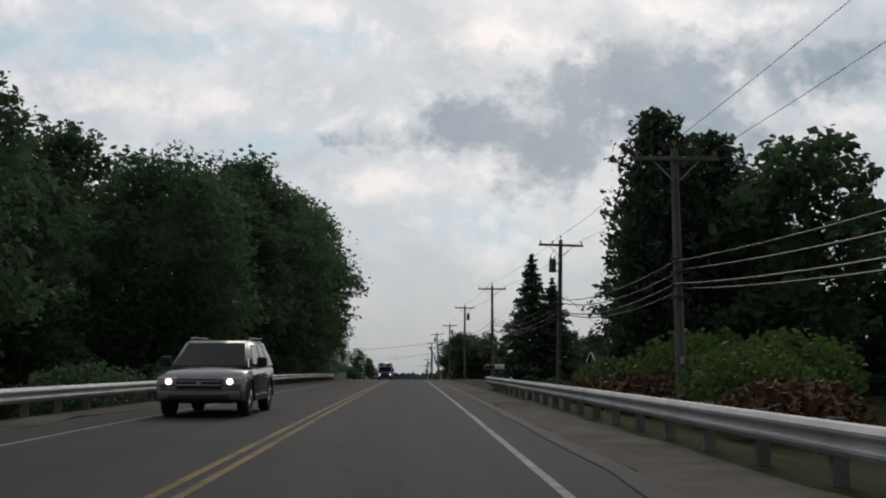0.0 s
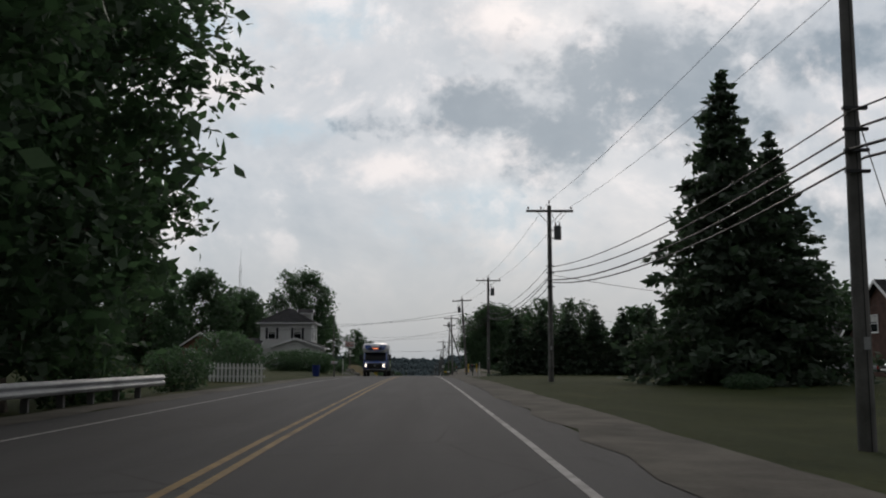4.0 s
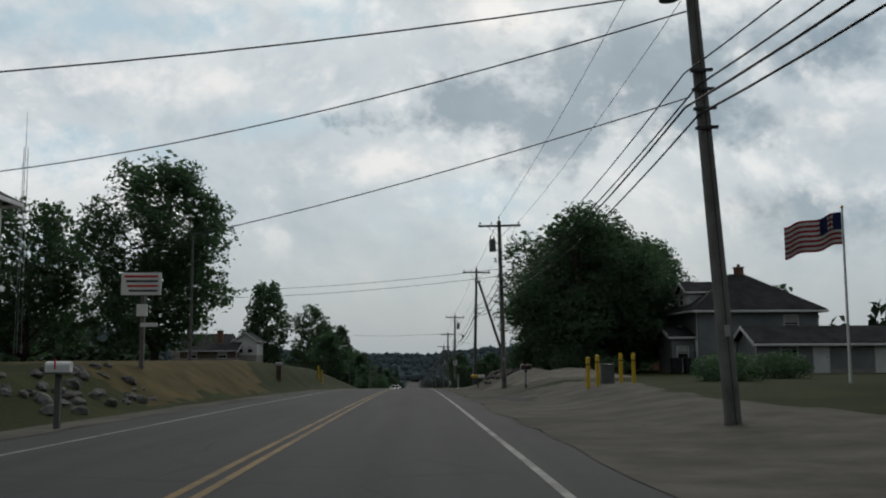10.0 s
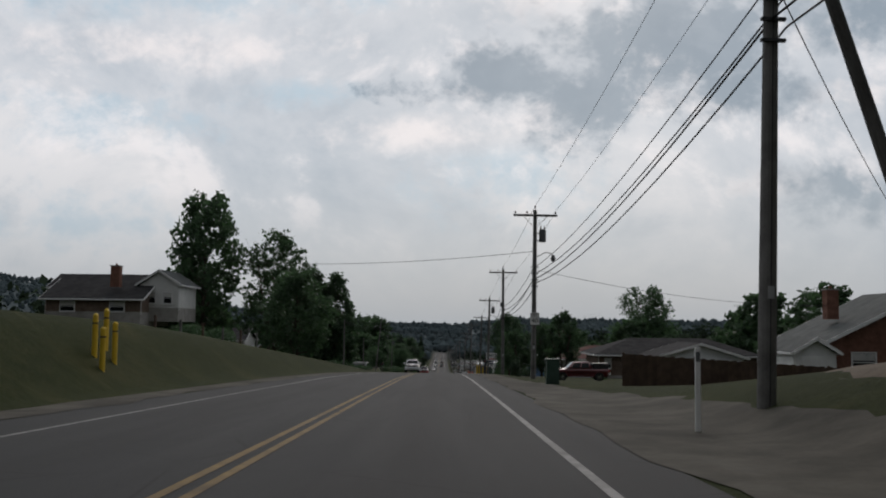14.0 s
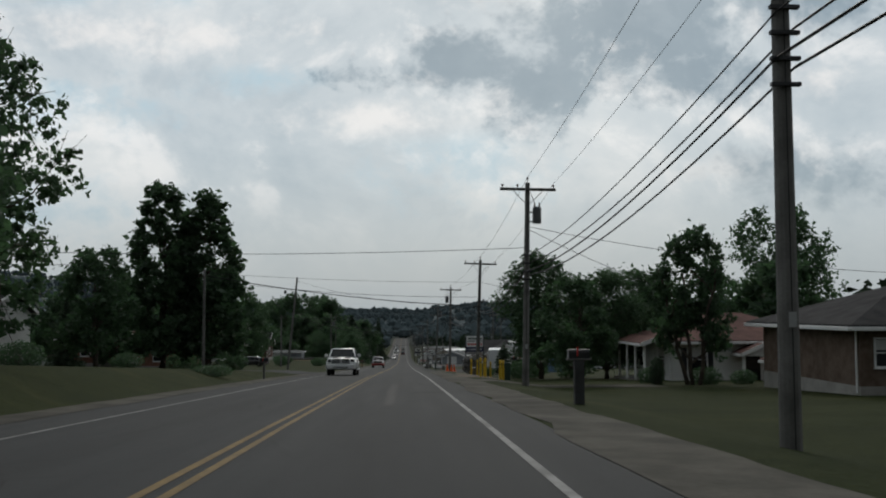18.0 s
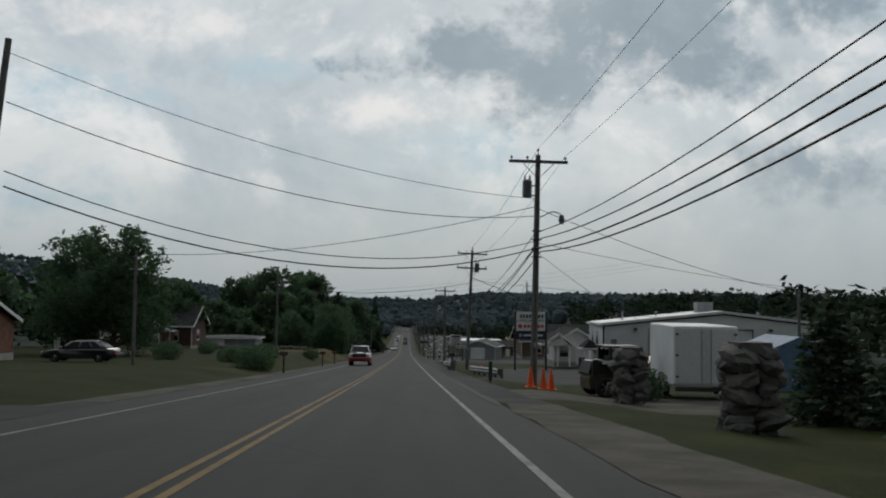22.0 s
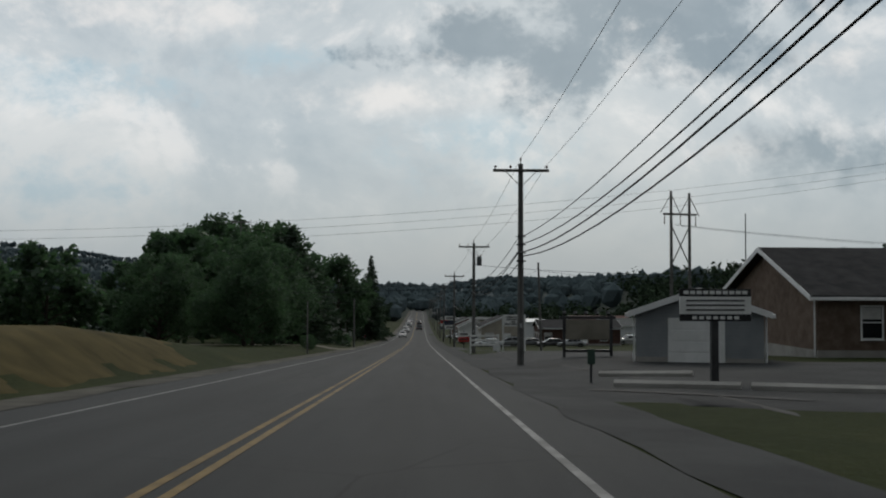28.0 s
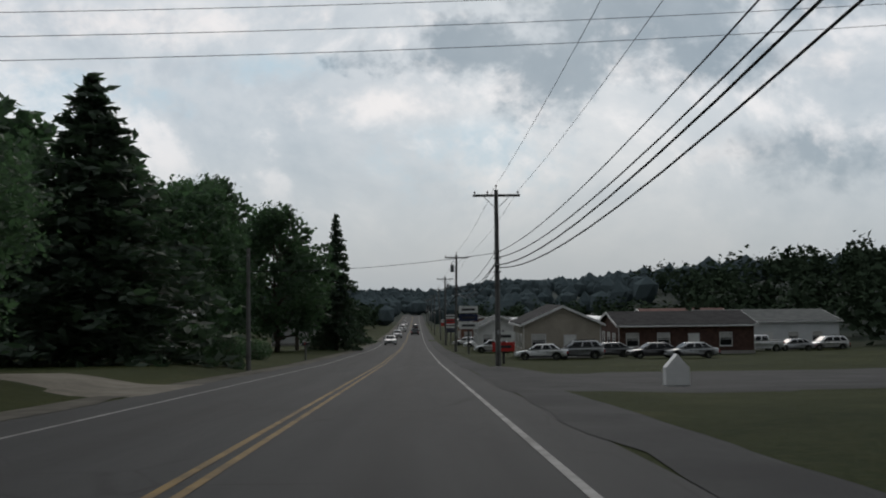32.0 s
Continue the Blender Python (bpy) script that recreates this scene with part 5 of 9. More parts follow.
house_block(h, -33.5, -27.5, 368, 376, -6.0, -3.2, "gable", "x", 1.6, 0.4, SIDING, SHINGLE, ((W, "S", 1.0, 0.9, 1.0, 1.2), (W, "S", 4.2, 0.9, 1.0, 1.2)))
h = thing("brick_house", "small brick house with a bright rust-coloured roof", "house")
house_block(h, -31, -26, 392, 399, -8.0, -5.6, "gable", "y", 2.2, 0.35, BRICK, SHINGLE_RED, ((W, "S", 1.9, 0.9, 0.8, 1.2),))
h = thing("brick_house", "dark brick house with a grey roof and white gabled porch", "house")
house_block(h, -36, -27, 494, 503, -12.7, -10.0, "gable", "x", 2.4, 0.45, DARK_BRICK, SHINGLE, ((W, "S", 1.4, 0.9, 1.4, 1.2), (W, "S", 6.0, 0.9, 1.4, 1.2), (W, "E", 3.4, 0.9, 1.2, 1.2)))
house_block(h, -32.5, -29, 491, 494.1, -12.7, -10.5, "gable", "y", 1.1, 0.3, DARK_BRICK, SHINGLE, ((W, "S", 1.0, 0.7, 1.3, 1.1),))
h = thing("white_house", "small white house with a porch behind a lawn", "house")
house_block(h, -38, -33.5, 478, 486, -12.6, -10.2, "gable", "y", 1.5, 0.35, SIDING, SHINGLE_GREY, ((W, "S", 0.6, 0.8, 0.9, 1.2), ("door", "S", 2.6, 0.1, 0.9, 2.0)))
h = thing("garage", "low grey flat-roofed garage by the lawn", "garage")
house_block(h, -32, -23.0, 520, 527, -14.6, -12.5, "hip", "x", 0.3, 0.35, GREY_SIDING, SHINGLE_GREY, (("garage", "S", 1.5, 0, 2.8, 2.0),))
h = thing("brick_house", "long brick house at the edge of a mown yard", "house")
house_block(h, -35, -27, 432, 440, -10.6, -8.2, "gable", "x", 1.4, 0.4, BRICK, SHINGLE, ((W, "S", 2.0, 0.9, 1.2, 1.2), (W, "S", 5.4, 0.9, 1.2, 1.2)))

# white metal hall with its office porch
h = thing("metal_hall", "large white metal-clad hall with a shallow pitched roof", "building")
house_block(h, 18.0, 40.2, 459.8, 466.4, -13.0, -8.4, "gable", "y", 1.2, 0.18, METAL_WALL, METAL_WALL, ((W, "W", 3.6, 2.6, 1.0, 1.3), (W, "W", 1.4, 2.6, 1.0, 1.3)), downpipe=False)
for i in range(72):
    part("cladding_rib", boxes((18.2 + 0.3 * i, 18.235 + 0.3 * i, 459.775, 459.798, -12.7, -8.45)), METAL_WALL, h)
for x0, x1, za, zb in ((18.0, 29.1, -8.52, -7.32), (29.1, 40.2, -7.32, -8.52)):
    part("gable_trim", prism(bmesh.new(), [(x0, za - 0.14), (x1, zb - 0.14), (x1, zb), (x0, za)], 459.74, 459.772, "y"), BLACK, h)
part("corner_trim", boxes((17.95, 18.1, 459.74, 459.774, -12.75, -8.5)), BLACK, h)
part("base_flashing", boxes((18.1, 40.2, 459.74, 459.774, -13.0, -12.62)), DARK_STEEL, h)
part("sign_frame", boxes((26.3, 31.9, 459.72, 459.774, -8.84, -8.76), (26.3, 31.9, 459.72, 459.774, -10.5, -10.42), (26.3, 26.38, 459.72, 459.774, -10.42, -8.84), (31.82, 31.9, 459.72, 459.774, -10.42, -8.84)), BLACK, h, "black frame of an empty sign")
part("entrance_door", boxes((28.4, 30.2, 459.7, 459.77, -12.6, -10.6)), GLASS, h, "dark glazed double door")
part("entrance_frame", boxes((28.25, 28.4, 459.64, 459.774, -12.7, -10.5), (30.2, 30.35, 459.64, 459.774, -12.7, -10.5), (29.26, 29.34, 459.66, 459.7, -12.6, -10.6), (28.4, 30.2, 459.64, 459.774, -10.6, -10.5)), TRIM, h)
for x in (28.15, 30.45):
    part("porch_column", boxes((x - 0.07, x + 0.07, 458.3, 458.44, -12.9, -10.5), bevel=0.01), WHITE_PAINT, h)
roof_panels(h, 28.0, 30.6, 458.2, 459.74, -10.5, 0.6, "gable", "y", 0.12, SHINGLE, True)
part("roof_vent", boxes((27.4, 28.9, 462, 463.2, -7.6, -6.3), bevel=0.04), STEEL, h)
for x, y in ((20.5, 463), (24.0, 464), (33.5, 463)):
    part("vent_pipe", rods(((x, y, -8.4), (x, y, -7.3), 0.09), ((x, y, -7.3), (x, y, -7.2), 0.14), n=10), STEEL, h)
part("wall_vent", boxes((18.7, 19.25, 459.7, 459.774, -10.35, -9.75)), STEEL, h)
for i in range(5):
    part("louvre", boxes((18.73, 19.22, 459.68, 459.7, -10.3 + 0.11 * i, -10.25 + 0.11 * i)), TANK, h)
for x in (20.95, 33.5):
    part("wall_lamp", boxes((x - 0.15, x + 0.15, 459.45, 459.774, -8.95, -8.7), bevel=0.03), TANK, h)
part("conduit", rods(((22.2, 459.73, -8.75), (22.2, 459.73, -11.3), 0.03), n=8), TANK, h)
part("meter_box", boxes((21.9, 22.4, 459.6, 459.774, -11.6, -11.1), bevel=0.015), TANK, h)
part("switch_box", boxes((21.2, 21.45, 459.62, 459.774, -11.3, -10.9), bevel=0.015), TANK, h)
h = thing("office", "small white gabled office with a columned porch", "building")
house_block(h, 16.6, 21.4, 479.0, 487, -13.3, -11.0, "gable", "y", 1.6, 0.35, SIDING, SHINGLE, ((W, "S", 0.5, 0.8, 1.0, 1.1), ("door", "S", 2.4, 0.0, 0.9, 1.9), (W, "W", 2.5, 0.8, 1.0, 1.1)))
roof_panels(h, 14.9, 17.6, 474.5, 479.0, -10.95, 1.15, "gable", "y", 0.3, SHINGLE, True)
part("porch_gable", prism(bmesh.new(), [(14.9, -11.05), (17.6, -11.05), (16.25, -9.9)], 474.5, 474.62, "y"), SIDING, h)
for x in (14.95, 16.2, 17.5):
    part("porch_column", boxes((x - 0.07, x + 0.07, 474.5, 474.64, -13.3, -11.05), bevel=0.01), WHITE_PAINT, h)
h = thing("canopy", "dark shingled canopy on white posts beside a metal hall", "canopy")
roof_panels(h, 16.9, 18.0, 462.6, 465.0, -10.75, 0.7, "hip", "y", 0.2, SHINGLE, True)
part("canopy_beam", boxes((16.9, 18.0, 462.6, 462.75, -10.95, -10.77), (16.9, 17.05, 462.75, 465.0, -10.95, -10.77)), TRIM, h)
for x, y in ((17.0, 462.7), (17.85, 462.7), (17.0, 464.9)):
    part("post", boxes((x - 0.07, x + 0.07, y - 0.07, y + 0.07, -13.1, -10.95), bevel=0.01), WHITE_PAINT, h)

# grey garage, brick hall and shops
h = thing("garage", "grey sided garage with a wide white door", "garage", at=pose(8.3, 512.5, 0, 0, 0, -17))
house_block(h, 0, 4.7, 0, 5.5, -14.9, -13.0, "gable", "y", 0.9, 0.3, GREY_SIDING, SHINGLE_GREY, (("garage", "S", 1.2, 0.0, 2.1, 1.75),))
h = thing("brick_hall", "brown brick hall with a steep dark roof and striped bunting", "building")
house_block(h, 17.7, 34, 518, 530, -15.0, -12.4, "gable", "x", 2.4, 0.5, BROWN_BRICK, SHINGLE, ((W, "S", 2.0, 0.8, 0.9, 1.4), (W, "S", 5.5, 0.8, 0.9, 1.4), (W, "S", 9.0, 0.8, 0.9, 1.4), ("door", "S", 12, 0, 1.0, 2.0)))
house_block(h, 23, 27, 513.5, 518.1, -15.0, -12.9, "gable", "y", 1.2, 0.35, TAN_SIDING, SHINGLE_RED, (("door", "S", 1.2, 0, 1.6, 1.9),))
SHOPS = [(21, 35, 642, 652, 2.9, "gable", "x", 1.3, DARK_BRICK, SHINGLE, "long dark brick shop with a shallow roof"), (10, 17, 632, 642, 3.0, "gable", "y", 1.7, TAN_SIDING, SHINGLE, "tan gabled shop with cars parked before it"),
         (33, 45, 678, 690, 3.8, "gable", "x", 1.4, BROWN_BRICK, SHINGLE_RED, "brown brick shop with an awning"), (8, 14, 668, 678, 2.9, "gable", "y", 1.5, SIDING, SHINGLE_GREY, "small white gabled shop by the road"),
         (16, 32, 690, 702, 4.0, "hip", "x", 0.5, METAL_WALL, METAL_WALL, "long flat-roofed white roadside shop"), (8, 16, 716, 728, 3.2, "gable", "y", 1.6, BRICK, SHINGLE, "red brick gabled roadside shop"),
         (-22, -12, 690, 700, 2.9, "gable", "x", 1.6, SIDING, SHINGLE, "white house beside the road"), (-24, -14, 730, 742, 3.0, "gable", "y", 1.6, TAN_SIDING, SHINGLE_RED, "tan house beside the road"),
         (10, 26, 756, 770, 4.0, "hip", "x", 0.5, TAN_SIDING, SHINGLE_GREY, "low tan flat-roofed roadside shop"), (36, 52, 660, 672, 3.4, "gable", "x", 1.3, METAL_WALL, SHINGLE_GREY, "white shed with a grey roof"),
         (40, 54, 606, 614, 2.8, "gable", "x", 0.9, METAL_WALL, METAL_WALL, "low white metal shed"), (-20, -15.5, 603, 609, 2.6, "gable", "y", 1.3, SIDING, SHINGLE, "little white house under spruces")]
for x0, x1, y0, y1, hh, kd, ax, rs, wl, rf, lb in SHOPS:
    zb = min(lie(x0, y0), lie(x1, y0)) + 0.1
    h = thing("shop" if x0 > 0 else "house", lb, "building", "buildings down the hill")
    n = max(2, int((x1 - x0) / 3))
    ops = [(W, "S", 0.7 + i * (x1 - x0 - 1.0) / n, 0.8, 1.2, 1.3) for i in range(n) if i != n // 2] + [("door", "S", 0.7 + (n // 2) * (x1 - x0 - 1.0) / n, 0.0, 1.0, 2.0)]
    if x0 > 0:
        ops += [(W, "W", 1.0 + 2.8 * i, 0.8, 1.2, 1.2) for i in range(int((y1 - y0 - 1) / 2.8))]
    else:
        ops += [(W, "E", 1.0 + 2.8 * i, 0.8, 1.2, 1.2) for i in range(int((y1 - y0 - 1) / 2.8))]
    house_block(h, x0, x1, y0, y1, zb, zb + hh, kd, ax, rs, 0.4, wl, rf, ops)


# ---------------------------------------------------------------- vehicles
def turned(bm, prof, n=24):
    """A ring about the x axis from (along, radius) pairs."""
    rings = [[bm.verts.new((u, q * math.cos(6.28318 * k / n), q * math.sin(6.28318 * k / n))) for k in range(n)] for u, q in prof]
    for p, q in zip(rings, rings[1:]):
        for k in range(n):
            bm.faces.new((p[k], p[(k + 1) % n], q[(k + 1) % n], q[k]))
    bmesh.ops.recalc_face_normals(bm, faces=bm.faces[:])
    return bm


def wheel(t, x, y, r=0.36, w=0.24):
    s = 1 if x > 0 else -1
    h = w / 2
    m = pose(x, y, r)

    def piece(name, prof, material, parent):
        bm = turned(bmesh.new(), [(s * u, q) for u, q in prof])
        bmesh.ops.transform(bm, matrix=m, verts=bm.verts)
        return part(name, bm, material, parent, smooth=True)
    ty = piece("wheel", [(-h, 0.02), (-h, r * 0.9), (-h * 0.7, r * 0.99), (0, r), (h * 0.7, r * 0.99), (h, r * 0.9), (h, r * 0.68), (h * 0.8, r * 0.66)], RUBBER, t)
    piece("rim", [(h * 0.98, r * 0.69), (h * 1.02, r * 0.67), (h * 0.7, r * 0.61), (h * 0.25, r * 0.58), (h * 0.2, 0.02)], DARK_STEEL, ty)
    bm = bmesh.new()
    for i in range(6):
        a = i * math.pi / 3 + 0.3
        for d in (-0.09, 0.09):
            rod(bm, (x + s * h * 0.86, y, r), (x + s * h * 0.8, y + math.cos(a + d) * r * 0.64, r + math.sin(a + d) * r * 0.64), r * 0.07, r * 0.055, 6)
    part("spoke", bm, CHROME, ty)
    piece("hub", [(h * 0.8, r * 0.16), (h * 0.95, r * 0.13), (h * 0.97, 0.005)], STEEL, ty)


def loft(bm, rings):
    """Joins closed rings of equal length into a skin with end caps."""
    vs = [[bm.verts.new(p) for p in r] for r in rings]
    n = len(vs[0])
    for a, b in zip(vs, vs[1:]):
        for i in range(n):
            bm.faces.new((a[i], a[(i + 1) % n], b[(i + 1) % n], b[i]))
    bm.faces.new(vs[0][::-1])
    bm.faces.new(vs[-1])
    bmesh.ops.recalc_face_normals(bm, faces=bm.faces[:])
    return bm


def car_paint(name, c):
    return surface(name, c, tuple(min(1, v * 1.15 + 0.01) for v in c), 0.7, 0.3, 0, 8, stain=0.12, spec=0.6, coat=0.6)


PAINT = {"black": car_paint("black_car_paint", (0.02, 0.021, 0.023)), "white": car_paint("white_car_paint", (0.62, 0.63, 0.63)), "red": car_paint("red_car_paint", (0.30, 0.016, 0.014)),
         "maroon": car_paint("maroon_car_paint", (0.10, 0.010, 0.014)), "silver": car_paint("silver_car_paint", (0.30, 0.31, 0.32)), "grey": car_paint("grey_car_paint", (0.09, 0.095, 0.10)), "blue": car_paint("blue_car_paint", (0.012, 0.028, 0.13))}
LAMP_ON = glowing("headlamp_on", (1.0, 0.90, 0.76), 2.5)
LAMP_DARK = surface("smoked_headlamp", (0.03, 0.03, 0.032), (0.06, 0.06, 0.063), 5, 0.12, 0, spec=0.7)
LAMP_OFF = surface("headlamp_glass", (0.30, 0.31, 0.32), (0.45, 0.46, 0.47), 5, 0.15, 0, spec=0.7)
TAIL = surface("tail_lamp", (0.28, 0.01, 0.01), (0.40, 0.02, 0.02), 5, 0.2, 0)

# body outline (along, up) from nose to tail, then cabin outline, wheelbase ends, width
CARS = {
    "suv": ([(2.25, 0.35), (2.3, 0.62), (2.2, 0.85), (1.25, 1.02), (-2.15, 1.08), (-2.28, 0.95), (-2.28, 0.4)], [(1.3, 1.0), (0.55, 1.62), (-1.6, 1.66), (-2.2, 1.05)], (1.4, -1.35), 1.84, 0.36),
    "sedan": ([(2.3, 0.3), (2.35, 0.55), (2.25, 0.72), (1.2, 0.88), (-1.5, 0.94), (-2.35, 0.9), (-2.4, 0.4)], [(1.2, 0.87), (0.45, 1.38), (-1.05, 1.4), (-1.85, 0.92)], (1.4, -1.35), 1.78, 0.32),
    "pickup": ([(2.75, 0.45), (2.82, 0.8), (2.72, 1.12), (1.45, 1.22), (-0.95, 1.22), (-2.75, 1.24), (-2.85, 1.1), (-2.85, 0.55)], [(1.45, 1.2), (0.75, 1.85), (-0.85, 1.88), (-1.05, 1.2)], (1.85, -1.75), 2.0, 0.42),
}


def car(kind, x, y, heading, paint, label, lights=False, s=1.0, z=None, grille=None, bed=None, lower=None):
    outline, cabin, axles, w, r = CARS[kind]
    zz = (lie(x, y) if not (-7.6 < x < 3.2) else road_z(y)) + 0.0 if z is None else z
    tilt = math.degrees(math.atan((road_z(y + 2) - road_z(y - 2)) / 4)) * math.cos(radians(heading))
    t = thing({"suv": "suv", "sedan": "car", "pickup": "pickup_truck"}[kind], label, "truck" if kind == "pickup" else "car", at=pose(x, y, zz, 0, 0, heading) @ pose(0, 0, 0, tilt, 0, 0) @ Matrix.Scale(s, 4))
    hw = w / 2
    nose, tail = max(p[0] for p in outline), min(p[0] for p in outline)
    low, big = outline[0][1], r * 1.2
    rim = list(outline)
    for ya in sorted(axles):
        for i in range(11):
            a = math.pi * (1 - i / 10)
            rim.append((ya + big * math.cos(a), max(low, r + big * math.sin(a))))
    cuts = (-hw, -hw + 0.1, -hw * 0.5, 0.0, hw * 0.5, hw - 0.1, hw)
    bm = bmesh.new()
    rings = [[] for _ in cuts]
    for u, w_ in rim:
        for ring, c in zip(rings, cuts):
            # the flanks lean in towards the top, nose and tail are rounded in plan, the rim is softened
            k = 1 - 0.05 * max(0.0, w_ - 0.75) / 0.5 - 0.04 * max(0.0, abs(u - (nose + tail) / 2) - (nose - tail) * 0.36)
            edge = (abs(c) / hw) ** 3
            mid = u - (nose + tail) / 2
            uu = u - math.copysign(0.16 * edge * max(0.0, (abs(mid) - (nose - tail) * 0.4) / ((nose - tail) * 0.1)), mid)
            ww = w_ - (0.05 * edge if w_ > 0.85 else 0) + 0.025 * (1 - (abs(c) / hw) ** 2) * (w_ > 0.95)
            ring.append((c * k, uu, ww))
    loft(bm, rings)
    bmesh.ops.bevel(bm, geom=[e for e in bm.edges if all(abs(abs(v.co.x) - hw) < 0.09 for v in e.verts) and e.calc_face_angle(0) > 0.7 and max(v.co.z for v in e.verts) > r * 2.05], offset=0.03, segments=2, affect="EDGES", clamp_overlap=True)
    part("body", bm, PAINT[paint], t, smooth=True)
    part("underbody", boxes((-hw + 0.28, hw - 0.28, tail + 0.25, nose - 0.3, low - 0.06, r + big * 0.98)), BLACK, t)
    if lower:
        for sx in (-1, 1):
            for u0, u1 in ((tail + 0.2, min(axles) - big), (min(axles) + big, max(axles) - big), (max(axles) + big, nose - 0.25)):
                part("lower_panel", boxes((sx * (hw - 0.03), sx * (hw + 0.006), u0, u1, low, 0.82), bevel=0.004), PAINT[lower], t, "red lower body panel")
    for sx in (-1, 1):
        for yy in axles:
            bm = bmesh.new()
            arc = [(yy + q * math.cos(a), r + q * math.sin(a)) for q, order in ((big + 0.045, 1), (big - 0.01, -1)) for a in [math.pi * i / 12 for i in range(13)][::order]]
            prism(bm, arc, sx * (hw - 0.04), sx * (hw + 0.012), "x")
            part("arch_lip", bm, PAINT[lower or paint] if kind == "pickup" else BLACK, t)
        for yy in ((cabin[0][0] + cabin[3][0]) / 2 + 0.15, cabin[0][0] - 0.42):
            part("door_seam", boxes((sx * (hw - 0.02), sx * (hw + 0.002), yy - 0.006, yy + 0.006, low + 0.08, cabin[0][1] - 0.14)), BLACK, t)
    bm = bmesh.new()
    rings = []
    for f in (0.0, 0.5, 1.0):
        inset = 0.06 + 0.15 * f + 0.05 * f * f
        lo, hi = cabin[0], cabin[1]
        y0 = cabin[0][0] + (cabin[1][0] - cabin[0][0]) * f
        y1 = cabin[3][0] + (cabin[2][0] - cabin[3][0]) * f
        z0 = cabin[0][1] + (cabin[1][1] - cabin[0][1]) * f
        z1 = cabin[3][1] + (cabin[2][1] - cabin[3][1]) * f
        rings.append([(-hw + inset, y0, z0), (hw - inset, y0, z0), (hw - inset, y1, z1), (-hw + inset, y1, z1)])
    loft(bm, rings)
    bmesh.ops.bevel(bm, geom=bm.edges[:], offset=0.04, segments=2, affect="EDGES", clamp_overlap=True)
    cab = part("cabin", bm, PAINT[paint], t, smooth=True)

    def pane(name, a, b, f0, f1, side):
        """A glass strip on one side of the cabin between two shares of its length and height."""
        def at(q, f):
            y0 = cabin[0][0] + (cabin[1][0] - cabin[0][0]) * f
            y1 = cabin[3][0] + (cabin[2][0] - cabin[3][0]) * f
            z0 = cabin[0][1] + (cabin[1][1] - cabin[0][1]) * f
            z1 = cabin[3][1] + (cabin[2][1] - cabin[3][1]) * f
            xx = side * (hw - 0.06 - 0.15 * f - 0.05 * f * f + 0.018)
            return Vector((xx, y0 + (y1 - y0) * q, z0 + (z1 - z0) * q))
        p = [at(a, f0), at(b, f0), at(b, f1), at(a, f1)]
        m = bmesh.new()
        out = Vector((side * 0.012, 0, 0))
        loft(m, [[v - out for v in p], [v + out * 0.3 for v in p]])
        part(name, m, GLASS, cab)
    for side in (-1, 1):
        if kind == "pickup":
            pane("side_window", 0.12, 0.5, 0.14, 0.86, side)
            pane("side_window", 0.55, 0.9, 0.14, 0.86, side)
        else:
            pane("side_window", 0.10, 0.40, 0.14, 0.86, side)
            pane("side_window", 0.44, 0.70, 0.14, 0.86, side)
            pane("side_window", 0.74, 0.92, 0.14, 0.86, side)
    for name, i, j, d in (("windscreen", 0, 1, 1), ("rear_window", 3, 2, -1)):
        a, b = Vector((0, *cabin[i])), Vector((0, *cabin[j]))
        n = Vector((0, (b - a).z, -(b - a).y)).normalized() * d
        lo, hi = a.lerp(b, 0.1), a.lerp(b, 0.9)
        p = [lo + Vector((-hw + 0.18, 0, 0)), lo + Vector((hw - 0.18, 0, 0)), hi + Vector((hw - 0.3, 0, 0)), hi + Vector((-hw + 0.3, 0, 0))]
        m = bmesh.new()
        loft(m, [[v - n * 0.01 for v in p], [v + n * 0.012 for v in p]])
        part(name, m, GLASS, cab)
    zl = outline[2][1] - 0.12
    flank = 0.05 * max(0.0, cabin[0][1] - 0.9) * 2
    for sx in (-1, 1):
        if kind == "pickup":
            part("headlight", boxes((sx * (hw - 0.4), sx * (hw - 0.1), nose - 0.4, nose - 0.085, zl - 0.1, zl + 0.09), bevel=0.04), LAMP_DARK if grille == "white" else LAMP_OFF, t)
            part("fog_lamp", boxes((sx * (hw - 0.3), sx * (hw - 0.17), nose - 0.05, nose + 0.06, low + 0.1, low + 0.23), bevel=0.02), BLACK, t)
        else:
            lamp = part("headlight", boxes((sx * (hw - 0.46), sx * (hw - 0.06), nose - 0.36, nose - 0.03, zl - 0.08, zl + 0.1), bevel=0.035), LAMP_OFF, t)
            if lights:
                part("bulb", rods(((sx * (hw - 0.3), nose - 0.1, zl + 0.01), (sx * (hw - 0.3), nose - 0.018, zl + 0.01), 0.065), n=12), LAMP_ON, lamp)
        part("tail_light", boxes((sx * (hw - 0.26), sx * (hw - 0.085), tail + 0.03, tail + 0.2, zl - 0.12, zl + 0.16), bevel=0.02), TAIL, t)
        zm = cabin[0][1] + 0.12
        part("mirror", boxes((sx * (hw + 0.02), sx * (hw + 0.24), cabin[0][0] - 0.5, cabin[0][0] - 0.36, zm - 0.08, zm + 0.14), bevel=0.045), BLACK if kind != "pickup" or grille == "red" else PAINT[paint], t)
        part("mirror_arm", boxes((sx * (hw - 0.1), sx * (hw + 0.04), cabin[0][0] - 0.46, cabin[0][0] - 0.4, zm - 0.07, zm - 0.02)), BLACK, t)
